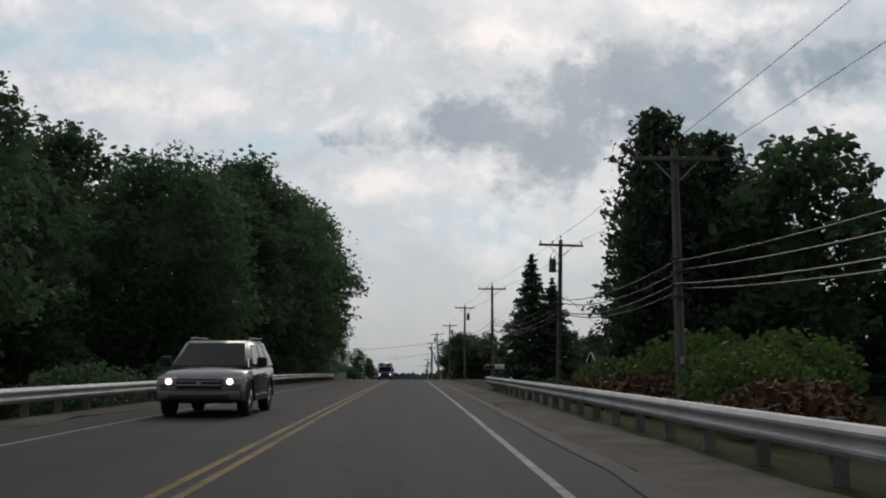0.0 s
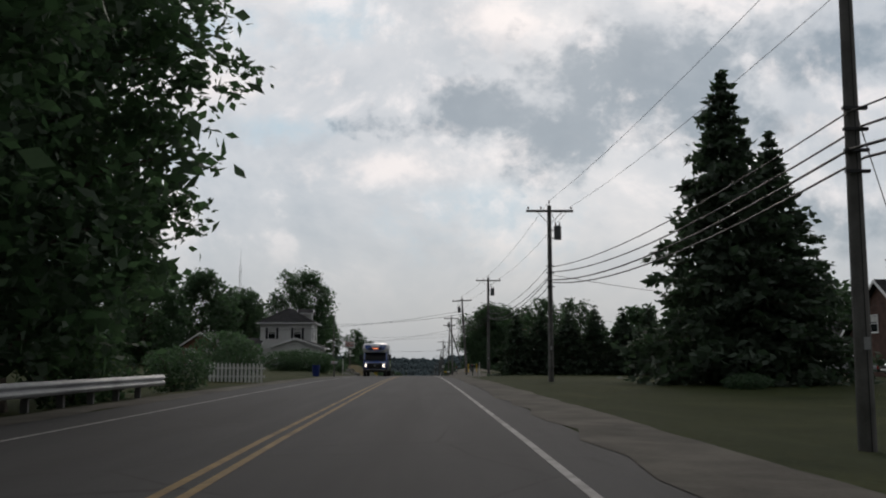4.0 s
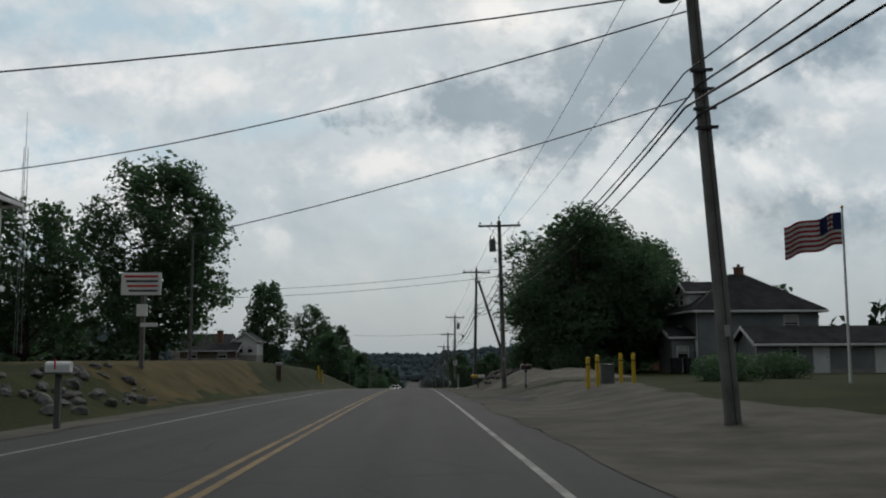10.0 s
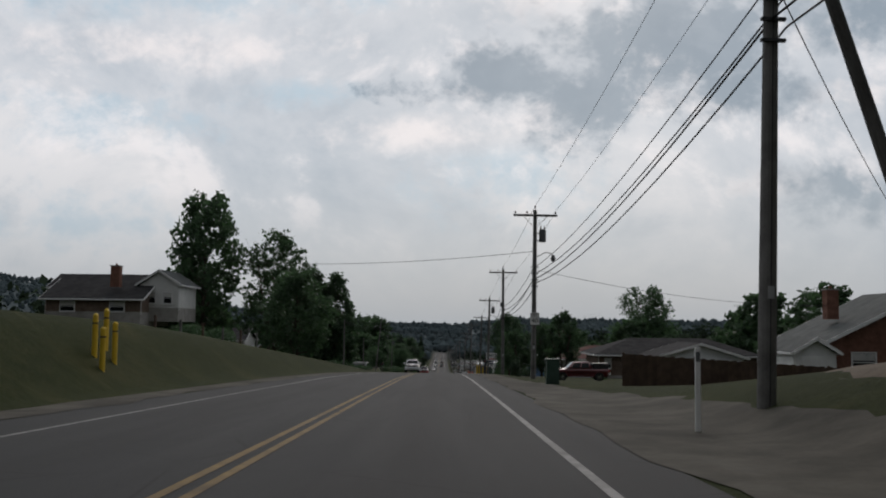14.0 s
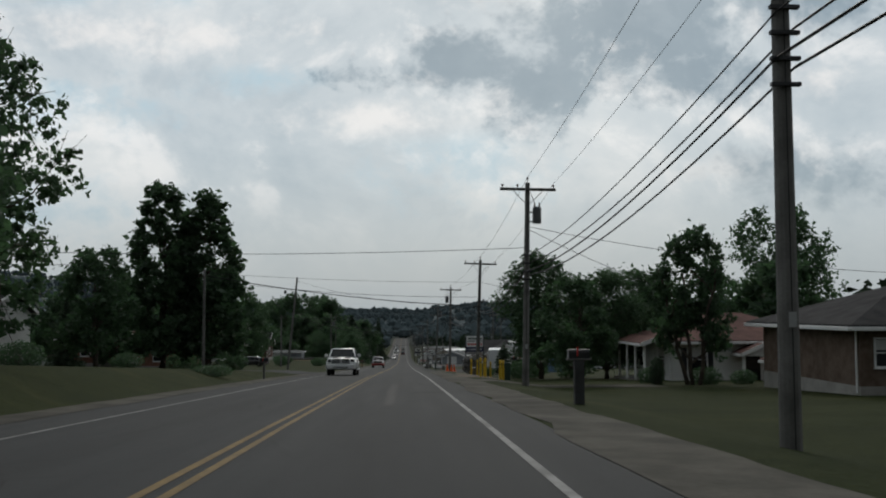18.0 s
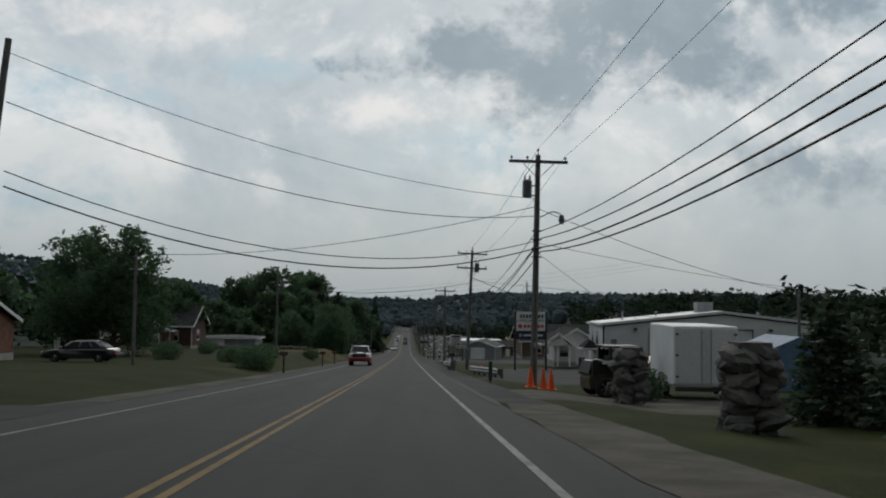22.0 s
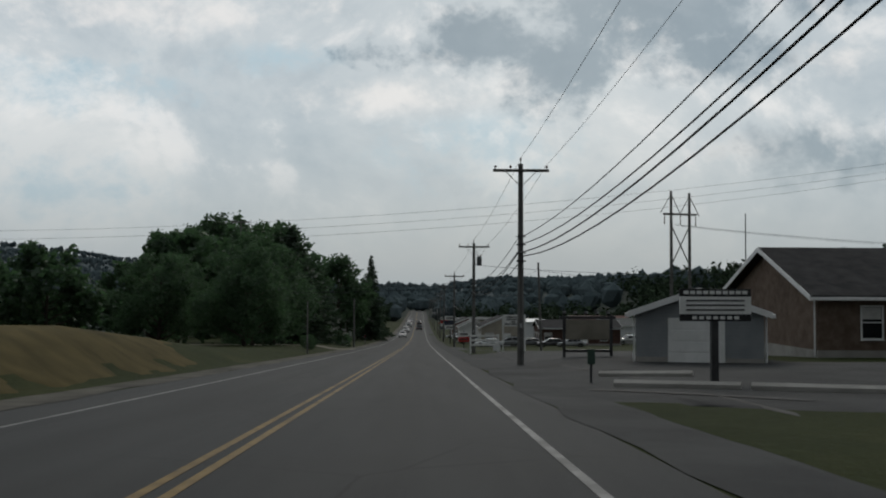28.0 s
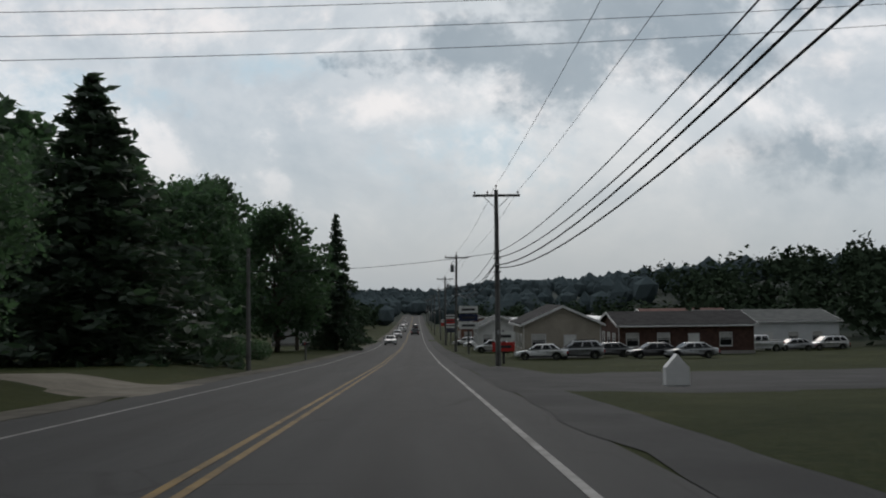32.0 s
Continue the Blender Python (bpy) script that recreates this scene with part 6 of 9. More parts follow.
        if kind == "pickup":
            part("side_step", rods(((sx * (hw + 0.04), axles[1] + big + 0.1, low - 0.06), (sx * (hw + 0.04), axles[0] - big - 0.1, low - 0.06), 0.045), n=10), CHROME, t)
        else:
            part("sill", boxes((sx * (hw - 0.06), sx * (hw + 0.02), axles[1] + big + 0.02, axles[0] - big - 0.02, low - 0.04, low + 0.1), bevel=0.02), BLACK, t)
            part("bumper_corner", boxes((sx * (hw - 0.2), sx * (hw - 0.02), axles[0] + big + 0.02, nose - 0.25, low - 0.02, low + 0.2), bevel=0.03), BLACK, t)
        for yy in axles:
            wheel(t, sx * (hw - 0.13), yy, r)
        for yy in (cabin[0][0] - 0.95, (cabin[0][0] + cabin[3][0]) / 2 - 0.25):
            part("door_handle", boxes((sx * (hw - flank - 0.02), sx * (hw - flank + 0.03), yy - 0.1, yy + 0.1, cabin[0][1] - 0.17, cabin[0][1] - 0.13), bevel=0.008), PAINT[paint] if kind == "pickup" else BLACK, t)
    if kind == "pickup":
        g = part("grille", boxes((-0.64, 0.64, nose - 0.2, nose + 0.04, zl - 0.2, zl + 0.14), bevel=0.07), PAINT[grille] if grille == "white" else BLACK, t)
        if grille == "white":
            for x0, x1 in ((-0.57, -0.07), (0.07, 0.57)):
                for z0 in (zl - 0.15, zl - 0.01):
                    part("grille_opening", boxes((x0, x1, nose, nose + 0.046, z0, z0 + 0.11), bevel=0.012), BLACK, g)
                    for i in range(3):
                        part("grille_bar", boxes((x0 + 0.02, x1 - 0.02, nose + 0.02, nose + 0.055, z0 + 0.018 + 0.033 * i, z0 + 0.03 + 0.033 * i)), TANK, g)
            part("emblem", rods(((0, nose, zl - 0.03), (0, nose + 0.06, zl - 0.03), 0.055, 0.04), n=8), DARK_STEEL, g)
        else:
            part("grille_bar", boxes((-0.09, 0.09, nose + 0.03, nose + 0.052, zl - 0.04, zl - 0.01)), CHROME, g)
        front = PAINT[lower or paint]
        part("bumper", boxes((-hw + 0.03, hw - 0.03, nose - 0.28, nose + 0.07, low - 0.02, low + 0.3), bevel=0.06), front, t)
        part("air_intake", boxes((-0.5, 0.5, nose, nose + 0.078, low + 0.07, low + 0.14), bevel=0.01), BLACK, t)
        part("bed_liner", boxes((-hw + 0.16, hw - 0.16, tail + 0.16, cabin[3][0] - 0.08, 1.15, 1.272)), BLACK, t)
        if bed:
            part("load", boxes((-hw + 0.14, hw - 0.14, tail + 0.12, -1.1, 1.24, 1.75), bevel=0.05), BLACK, t, "black bed cover")
        for sx in (-0.42, 0.42):
            part("bonnet_scoop", boxes((sx - 0.17, sx + 0.17, 1.85, 2.1, 1.15, 1.235), bevel=0.012), BLACK, t)
    else:
        g = part("grille", boxes((-hw + 0.46, hw - 0.46, nose - 0.14, nose + 0.012, zl - 0.14, zl + 0.07), bevel=0.03), BLACK, t)
        for i in range(2):
            part("grille_bar", boxes((-hw + 0.48, hw - 0.48, nose - 0.1, nose + 0.024, zl - 0.07 + 0.075 * i, zl - 0.045 + 0.075 * i)), CHROME, g)
        part("emblem", rods(((0, nose - 0.05, zl - 0.02), (0, nose + 0.03, zl - 0.02), 0.05), n=10), CHROME, g)
        part("bumper", boxes((-hw + 0.1, hw - 0.1, nose - 0.25, nose + 0.03, low + 0.02, low + 0.2), bevel=0.05), PAINT[paint], t)
        part("air_intake", boxes((-hw + 0.3, hw - 0.3, nose - 0.1, nose + 0.036, low + 0.03, low + 0.12), bevel=0.015), BLACK, t)
        if kind == "suv":
            for sx in (-1, 1):
                part("roof_rail", rods(((sx * (hw - 0.27), 0.4, cabin[1][1] + 0.05), (sx * (hw - 0.27), -1.5, cabin[2][1] + 0.05), 0.02), n=6), BLACK, t)
    part("rear_bumper", boxes((-hw + 0.06, hw - 0.06, tail - 0.05, tail + 0.2, outline[-1][1] - 0.02, outline[-1][1] + 0.18), bevel=0.04), CHROME if kind == "pickup" else BLACK, t)
    return t


car("suv", -4.3, 22.0, 180, "grey", "dark grey suv driving with its headlights on", True)
car("pickup", -4.2, 371.5, 180, "white", "white crew-cab pickup truck with a barred grille driving on the road", grille="white")
car("pickup", -4.2, 462.5, 180, "silver", "older pickup truck in silver over red driving on the road", grille="red", s=0.98, lower="red")
car("pickup", 11.5, 316.0, 90, "maroon", "dark red pickup truck parked on a lawn", s=0.84, bed=True)
car("sedan", 19.2, 444, -60, "black", "black car parked on the asphalt lot")
for x, y, hd, p, kd in ((25, 125, 90, "silver", "sedan"), (30, 124, 80, "white", "suv")):
    car(kd, x, y, hd, p, p + " car parked before a brick house")
car("sedan", -17.2, 185.5, 90, "silver", "silver car parked before a white house")
car("sedan", -21, 436, 90, "black", "black sedan parked in a yard")
for x, y, hd, p, kd in ((39, 652, 100, "white", "pickup"), (43.5, 653, 95, "silver", "sedan"), (48, 654, 92, "white", "suv"), (11, 628, 80, "white", "sedan"), (14.5, 629, 85, "silver", "suv"), (18.2, 634, 90, "grey", "sedan"),
                        (9.5, 662, 80, "white", "suv"), (12.6, 663, 90, "silver", "sedan"), (47, 601, 90, "white", "pickup"), (51, 601, 90, "silver", "sedan"), (8.5, 706, 80, "white", "sedan"), (11.5, 708, 90, "red", "sedan"),
                        (14, 744, 90, "silver", "suv"), (9.5, 690, 90, "white", "sedan"), (21, 628, 90, "black", "sedan"), (24, 627, 90, "silver", "sedan"), (-14, 716, 90, "white", "sedan")):
    ob = car(kd, x, y, hd, p, p + " vehicle parked outside a roadside shop")
    tagged(ob, group="parked cars down the hill")
for x, y, hd, p, kd in ((-4.0, 690, 180, "white", "sedan"), (-4.0, 745, 180, "silver", "suv"), (-0.4, 770, 0, "grey", "suv"), (-4.0, 812, 180, "white", "pickup"), (-0.4, 842, 0, "black", "sedan"), (-4.0, 880, 180, "silver", "sedan")):
    ob = car(kd, x, y, hd, p, p + " vehicle in the far traffic on the road")
    tagged(ob, group="far traffic")


def shuttle_bus(x, y, heading):
    z = road_z(y)
    t = thing("shuttle_bus", "blue, white and lime shuttle bus with its headlights on", "bus", at=pose(x, y, z, 0, 0, heading))
    lime = car_paint("lime_bus_paint", (0.13, 0.22, 0.02))
    blue = car_paint("bus_blue_paint", (0.012, 0.055, 0.24))
    amber = glowing("amber_leds", (1.0, 0.30, 0.12), 1.6)

    def shell(name, outline, hw, material, bevel, lean=0.0):
        bm = prism(bmesh.new(), outline, -hw, hw, "x")
        for v in bm.verts:
            v.co.x *= 1 - lean * max(0.0, v.co.z - 1.4)
        bmesh.ops.bevel(bm, geom=bm.edges[:], offset=bevel, segments=3, affect="EDGES", clamp_overlap=True)
        return part(name, bm, material, t, smooth=True)
    shell("body", [(1.0, 0.5), (1.0, 2.9), (-3.6, 2.9), (-3.75, 2.75), (-3.75, 0.5)], 1.17, PAINT["white"], 0.12, 0.025)
    shell("cab", [(2.3, 0.55), (2.36, 1.3), (2.02, 2.2), (0.95, 2.25), (0.95, 0.55)], 1.06, blue, 0.07, 0.03)
    cap = shell("roof_cap", [(2.45, 2.12), (2.62, 2.25), (2.42, 2.8), (2.15, 2.93), (0.9, 2.93), (0.9, 2.12)], 1.17, PAINT["white"], 0.11, 0.05)
    shell("bonnet", [(3.5, 0.62), (3.55, 1.0), (3.42, 1.22), (2.25, 1.44), (2.25, 0.62)], 0.96, blue, 0.09)

    def front(name, outline, back, material, parent=None, label=""):
        """A panel laid on the leaning front of the roof cap."""
        bm = prism(bmesh.new(), outline, 0, 0.02, "y")
        for v in bm.verts:
            v.co.y += 2.62 - (v.co.z - 2.25) * 0.364 + back
        return part(name, bm, material, parent or t, label)
    curve = [(0.93 * math.copysign(abs(math.cos(a)) ** 0.55, math.cos(a)), 2.76 - 0.5 * math.sin(a) ** 0.8) for a in [math.pi * i / 16 for i in range(17)]]
    front("front_panel", curve[::-1], 0.0, blue, cap, "blue curved panel")
    front("top_panel", [(-0.36, 2.62), (0.36, 2.62), (0.4, 2.76), (-0.4, 2.76)], 0.012, PAINT["white"], cap)
    front("destination_sign", [(-0.62, 2.36), (0.62, 2.36), (0.62, 2.56), (-0.62, 2.56)], 0.012, BLACK, cap)
    for i, (w_, h_) in enumerate(((0.03, 0.11), (0.05, 0.08), (0.03, 0.1), (0.06, 0.08), (0.03, 0.11), (0.05, 0.09))):
        front("sign_mark", [(-0.2 + 0.075 * i, 2.41), (-0.2 + 0.075 * i + w_, 2.41), (-0.2 + 0.075 * i + w_, 2.41 + h_), (-0.2 + 0.075 * i, 2.41 + h_)], 0.03, amber, cap)
    for i in range(4):
        front("number_mark", [(-0.86 + 0.09 * i, 2.62), (-0.81 + 0.09 * i, 2.62), (-0.81 + 0.09 * i, 2.71), (-0.86 + 0.09 * i, 2.71)], 0.012, PAINT["white"], cap)
    for xx, zz in ((-1.02, 2.68), (-0.22, 2.67), (0.0, 2.67), (0.22, 2.67), (1.02, 2.68)):
        front("marker_lamp", [(xx - 0.05, zz - 0.02), (xx + 0.05, zz - 0.02), (xx + 0.05, zz + 0.02), (xx - 0.05, zz + 0.02)], 0.026, LAMP_OFF, cap)
    part("windscreen", prism(bmesh.new(), [(2.365, 1.36), (2.06, 2.13), (2.02, 2.13), (2.33, 1.36)], -0.9, 0.9, "x"), GLASS, t)
    for s in (-1, 1):
        part("wiper", rods(((s * 0.1, 2.385, 1.38), (s * 0.62, 2.31, 1.56), 0.012), n=5), BLACK, t)
        for zz in (0.93, 1.08):
            part("headlight", rods(((s * 0.78, 3.4, zz), (s * 0.78, 3.58, zz), 0.065), n=14), LAMP_ON, t)
        part("headlight_bezel", boxes((s * 0.64, s * 0.93, 3.3, 3.545, 0.82, 1.18), bevel=0.02), LAMP_OFF, t)
        mir = part("mirror", boxes((s * 1.2, s * 1.42, 2.42, 2.55, 1.42, 1.92), bevel=0.04), BLACK, t)
        for zz in (1.5, 1.85):
            part("mirror_arm", rods(((s * 1.0, 2.3 - 0.1 * (zz > 1.6), zz), (s * 1.3, 2.45, zz), 0.02), n=6), BLACK, mir)
        part("cab_window", boxes((s * 1.045, s * 1.062, 1.15, 1.95, 1.45, 2.05), bevel=0.006), GLASS, t)
        part("window_band", boxes((s * 1.145, s * 1.158, -3.45, 0.85, 1.5, 2.42), bevel=0.005), BLACK, t)
        for i in range(5):
            y1 = 0.8 - i * 0.85
            win = part("side_window", boxes((s * 1.14, s * 1.163, y1 - 0.79, y1, 1.54, 2.38), bevel=0.005), GLASS, t)
            part("window_bar", boxes((s * 1.16, s * 1.168, y1 - 0.79, y1, 2.06, 2.09)), BLACK, win)
        part("swoosh", prism(bmesh.new(), [(0.35, 0.52), (0.1, 0.95), (-0.5, 1.32), (-1.2, 1.46), (-3.7, 1.46), (-3.7, 0.52)], s * 1.166, s * 1.174, "x"), lime, t, "lime green side panel")
        part("blue_panel", boxes((s * 1.165, s * 1.1735, 0.55, 0.98, 0.52, 2.1)), blue, t)
        part("rub_rail", boxes((s * 1.17, s * 1.19, -3.65, 0.9, 0.98, 1.03), bevel=0.006), PAINT["white"], t)
        part("service_hatch", boxes((s * 1.17, s * 1.182, -0.35, 0.2, 0.6, 0.85), bevel=0.008), BLACK, t)
        part("name_mark", boxes((s * 1.166, s * 1.172, -0.25, 0.35, 1.15, 1.3)), TANK, t)
        for yy in (2.75, -2.3):
            part("wheel_arch", rods(((s * 0.75, yy, 0.42), (s * (0.985 if yy > 0 else 1.18), yy, 0.42), 0.5), n=22), BLACK, t)
            wheel(t, s * (0.9 if yy > 0 else 1.08), yy, 0.41, 0.26)
    g = part("grille", boxes((-0.6, 0.6, 3.36, 3.57, 0.72, 1.2), bevel=0.03), BLACK, t)
    for i in range(3):
        part("grille_bar", boxes((-0.56, 0.56, 3.52, 3.585, 0.78 + 0.14 * i, 0.82 + 0.14 * i), bevel=0.008), DARK_STEEL, g)
    part("emblem", rods(((0, 3.55, 1.0), (0, 3.595, 1.0), 0.11), n=16), CHROME, g)
    part("bull_bar", tube(bmesh.new(), [(-0.3, 3.74, 0.5), (-0.3, 3.76, 1.0), (-0.22, 3.76, 1.08), (0.22, 3.76, 1.08), (0.3, 3.76, 1.0), (0.3, 3.74, 0.5)], 0.03, 8), BLACK, t, smooth=True)
    part("bumper", boxes((-1.0, 1.0, 3.45, 3.72, 0.4, 0.66), bevel=0.05), BLACK, t)
    part("bumper_trim", boxes((-0.98, 0.98, 3.5, 3.735, 0.6, 0.64), bevel=0.012), CHROME, t)
    part("roof_hatch", boxes((-0.4, 0.4, -1.6, -0.9, 2.88, 2.97), bevel=0.03), PAINT["white"], t)


shuttle_bus(-4.1, 154.5, 180)


def dump_truck(x, y, heading, tipper=True):
    t = thing("dump_truck" if tipper else "truck_tractor", "white bonneted truck with an orange dump body parked by a house" if tipper else "white bonneted truck tractor parked on a lot", "truck", at=pose(x, y, lie(x, y), 0, 0, heading))
    bm = prism(bmesh.new(), [(4.2, 0.7), (4.25, 1.5), (2.8, 1.9), (2.4, 1.9), (2.4, 0.7)], -0.85, 0.85, "x")
    bmesh.ops.bevel(bm, geom=bm.edges[:], offset=0.1, segments=3, affect="EDGES", clamp_overlap=True)
    part("bonnet", bm, PAINT["white"], t, smooth=True)
    bm = prism(bmesh.new(), [(2.7, 0.8), (2.7, 1.9), (2.3, 2.75), (0.9, 2.8), (0.9, 0.8)], -1.0, 1.0, "x")
    bmesh.ops.bevel(bm, geom=bm.edges[:], offset=0.08, segments=2, affect="EDGES", clamp_overlap=True)
    cab = part("cab", bm, PAINT["white"], t, smooth=True)
    part("windscreen", prism(bmesh.new(), [(2.72, 1.95), (2.36, 2.65), (2.3, 2.65), (2.66, 1.95)], -0.85, 0.85, "x"), GLASS, cab)
    for s in (-1, 1):
        part("side_window", boxes((s * 0.99, s * 1.012, 1.3, 2.2, 1.9, 2.5), bevel=0.02), GLASS, cab)
        part("fender", rods(((s * 0.7, 3.3, 0.6), (s * 1.1, 3.3, 0.6), 0.7), n=20), PAINT["white"], t)
        for yy in (3.3, -0.8, -2.1):
            wheel(t, s * 1.0, yy, 0.5, 0.3)
        part("headlight", boxes((s * 0.5, s * 0.8, 4.15, 4.28, 1.0, 1.2), bevel=0.02), LAMP_OFF, t)
    if tipper:
        part("dump_body", prism(bmesh.new(), [(0.7, 1.1), (0.8, 2.6), (-3.2, 2.6), (-3.0, 1.1)], -1.2, 1.2, "x"), surface("orange_enamel", (0.36, 0.07, 0.02), (0.46, 0.10, 0.03), 1.5, 0.5, 0.1), t, "orange steel dump body")
    else:
        bm = prism(bmesh.new(), [(1.0, 0.9), (1.0, 2.9), (0.6, 3.4), (-0.6, 3.4), (-0.6, 0.9)], -1.05, 1.05, "x")
        bmesh.ops.bevel(bm, geom=bm.edges[:], offset=0.1, segments=2, affect="EDGES", clamp_overlap=True)
        part("sleeper", bm, PAINT["white"], t, smooth=True)
        for s in (-1, 1):
            part("exhaust_stack", rods(((s * 0.95, -0.8, 0.9), (s * 0.95, -0.8, 3.6), 0.08), n=10), CHROME, t)
        part("coupling_plate", rods(((0, -1.6, 0.86), (0, -1.6, 1.0), 0.5), n=16), DARK_STEEL, t)
    part("chassis", boxes((-0.5, 0.5, -3.2, 4.1, 0.6, 0.85)), DARK_STEEL, t)


dump_truck(20.2, 74.5, 90)
dump_truck(40.5, 588, 75, False)


# ---------------------------------------------------------------- paved patches
draped("gravel_drive", [(3.2, 146), (7.5, 150), (12, 158), (13, 170), (9, 178), (7.5, 196), (9, 207), (3.2, 216)], 0.03, GRAVEL, "dusty pale gravel driveway beside the road", "driveway", 0.7)
draped("gravel_drive", [(3.2, 214), (9, 212), (10, 224), (7.5, 236), (5.4, 246), (5.2, 262), (3.2, 284)], 0.03, GRAVEL, "dusty pale gravel verge beside a rocky bank", "driveway", 0.6)
draped("parking_lot", [(3.0, 419), (6, 418), (20, 426), (24, 470), (15, 476), (7, 470), (6, 446), (5.3, 428)], 0.03, LOT, "dark asphalt parking lot before a metal hall", "parking lot")
draped("parking_lot", [(3.0, 493), (14, 490), (34, 495), (36, 515), (14.8, 513), (13.5, 535), (30, 545), (34, 562), (9, 556), (3.0, 541)], 0.03, LOT, "worn asphalt parking lot with cracks and oil stains", "parking lot")
draped("side_street", [(-6.4, 376), (-12, 381), (-40, 386), (-40, 393), (-14, 389), (-6.4, 396)], 0.03, LOT, "asphalt side street joining the road", "road")
draped("parking_lot", [(-16, 512), (-45, 515), (-45, 540), (-20, 543), (-15, 535)], 0.03, LOT, "pale asphalt lot with white parking bays", "parking lot")
draped("driveway", [(-6.4, 566), (-14, 570), (-28, 572), (-28, 577), (-13, 575), (-6.4, 574)], 0.03, PALE_GRAVEL, "narrow pale gravel driveway across the lawn", "driveway")
draped("driveway", [(3.0, 398), (12, 396), (16, 402), (14, 408), (3.0, 405)], 0.03, GRAVEL, "gravel entrance between stone pillars", "driveway")
draped("driveway", [(3.0, 349), (13, 350), (13, 353), (3.0, 354)], 0.03, GRAVEL, "pale driveway to a bungalow", "driveway")
draped("driveway", [(-7.3, 180), (-16, 182), (-20, 187), (-12, 188), (-7.3, 187)], 0.03, LOT, "short asphalt driveway to a white house", "driveway")
draped("paved_lot", [(3.0, 566), (12, 568), (34, 580), (36, 598), (12, 597), (3.0, 590)], 0.03, LOT, "asphalt lot before a row of shops", "parking lot")
draped("tar_seam", [(5.5, 546), (4.55, 528), (4.45, 519), (4.95, 516.5), (5.95, 500), (5.9, 490.5), (6.25, 490.5), (6.35, 500), (5.3, 517.5), (4.85, 520), (4.95, 528), (5.9, 546)], 0.05, TAR, "long dark tar seam along the asphalt lot", "pavement", 0.12)
for x0, y0, x1, y1 in ((3.8, 497, 7.5, 494), (4.9, 508, 6.6, 507)):
    d = Vector((y1 - y0, x0 - x1, 0)).normalized() * 0.22
    draped("tar_seam", [(x0 - d.x, y0 - d.y), (x1 - d.x, y1 - d.y), (x1 + d.x, y1 + d.y), (x0 + d.x, y0 + d.y)], 0.045, TAR, "dark tar seam across the asphalt", "pavement")
strip("road_edge", 2.02, 2.3, 0, 70, 0.016, TAR, "dark broken edge of the asphalt", "road", wander=0.16)
strip("road_edge", 2.05, 2.28, 395, 470, 0.016, TAR, "dark broken edge of the asphalt", "road", wander=0.16)
draped("earth_patch", [(2.6, 358), (5.5, 360), (6.4, 377), (4, 378)], 0.03, EARTH, "bare dark earth round yellow posts", "ground", 0.5)
draped("dark_patch", [(2.5, 211.5), (4.2, 209.5), (5.2, 203), (3.6, 202)], 0.05, LOT, "dark asphalt patch at a driveway mouth", "pavement", 0.3)
draped("dark_patch", [(2.5, 165), (3.5, 162), (4.7, 151), (3.6, 149)], 0.05, LOT, "dark asphalt patch at a driveway mouth", "pavement", 0.3)
draped("dry_bank", [(-8.2, 198), (-14, 200), (-23, 226), (-13, 234), (-8.3, 224)], 0.03, DRY_GRASS, "straw-coloured dry grass on a bank", "grass", 1.2)
draped("dry_bank", [(-8.4, 480), (-13, 478), (-24, 486), (-25, 514), (-13, 520), (-8.4, 512)], 0.03, DRY_GRASS, "straw-coloured dry grass on a bank", "grass", 1.2)
strip("tyre_mark", -0.5, -0.2, 326, 343, 0.008, TAR, "dark rubber skid mark on the lane", "road marking", wander=0.1)
for i in range(10):
    x = -42 + 2.6 * i
    draped("parking_bay_line", [(x, 521), (x + 0.12, 521), (x + 0.12, 533), (x, 533)], 0.045, WHITE_LINE, "white parking bay line", "road marking")


# ---------------------------------------------------------------- far woods
def woods(name, spots, label, material, leaves=60, size=0.9, seed=5):
    """Many distant trees in one mesh of loose leaf clumps."""
    rng = np.random.default_rng(seed)
    pts = []
    for x, y, h in spots:
        z = lie(x, y)
        k = leaves
        r = h * rng.uniform(0.26, 0.4)
        d = rng.normal(size=(k, 3))
        d /= np.linalg.norm(d, axis=1)[:, None]
        lump = 1 + 0.35 * np.sin(d[:, :1] * 4 + rng.uniform(0, 6)) * np.sin(d[:, 2:] * 5 + rng.uniform(0, 6))
        q = d * rng.uniform(0.55, 1.0, size=(k, 1)) * lump * np.array([r, r, h * 0.46])
        pts.append(q + np.array([x, y, z + h * 0.5]))
    me = leaf_mesh(name, np.concatenate(pts), None, size, material, rng)
    return tagged(new(name, me), label, "woods", kind="stuff")


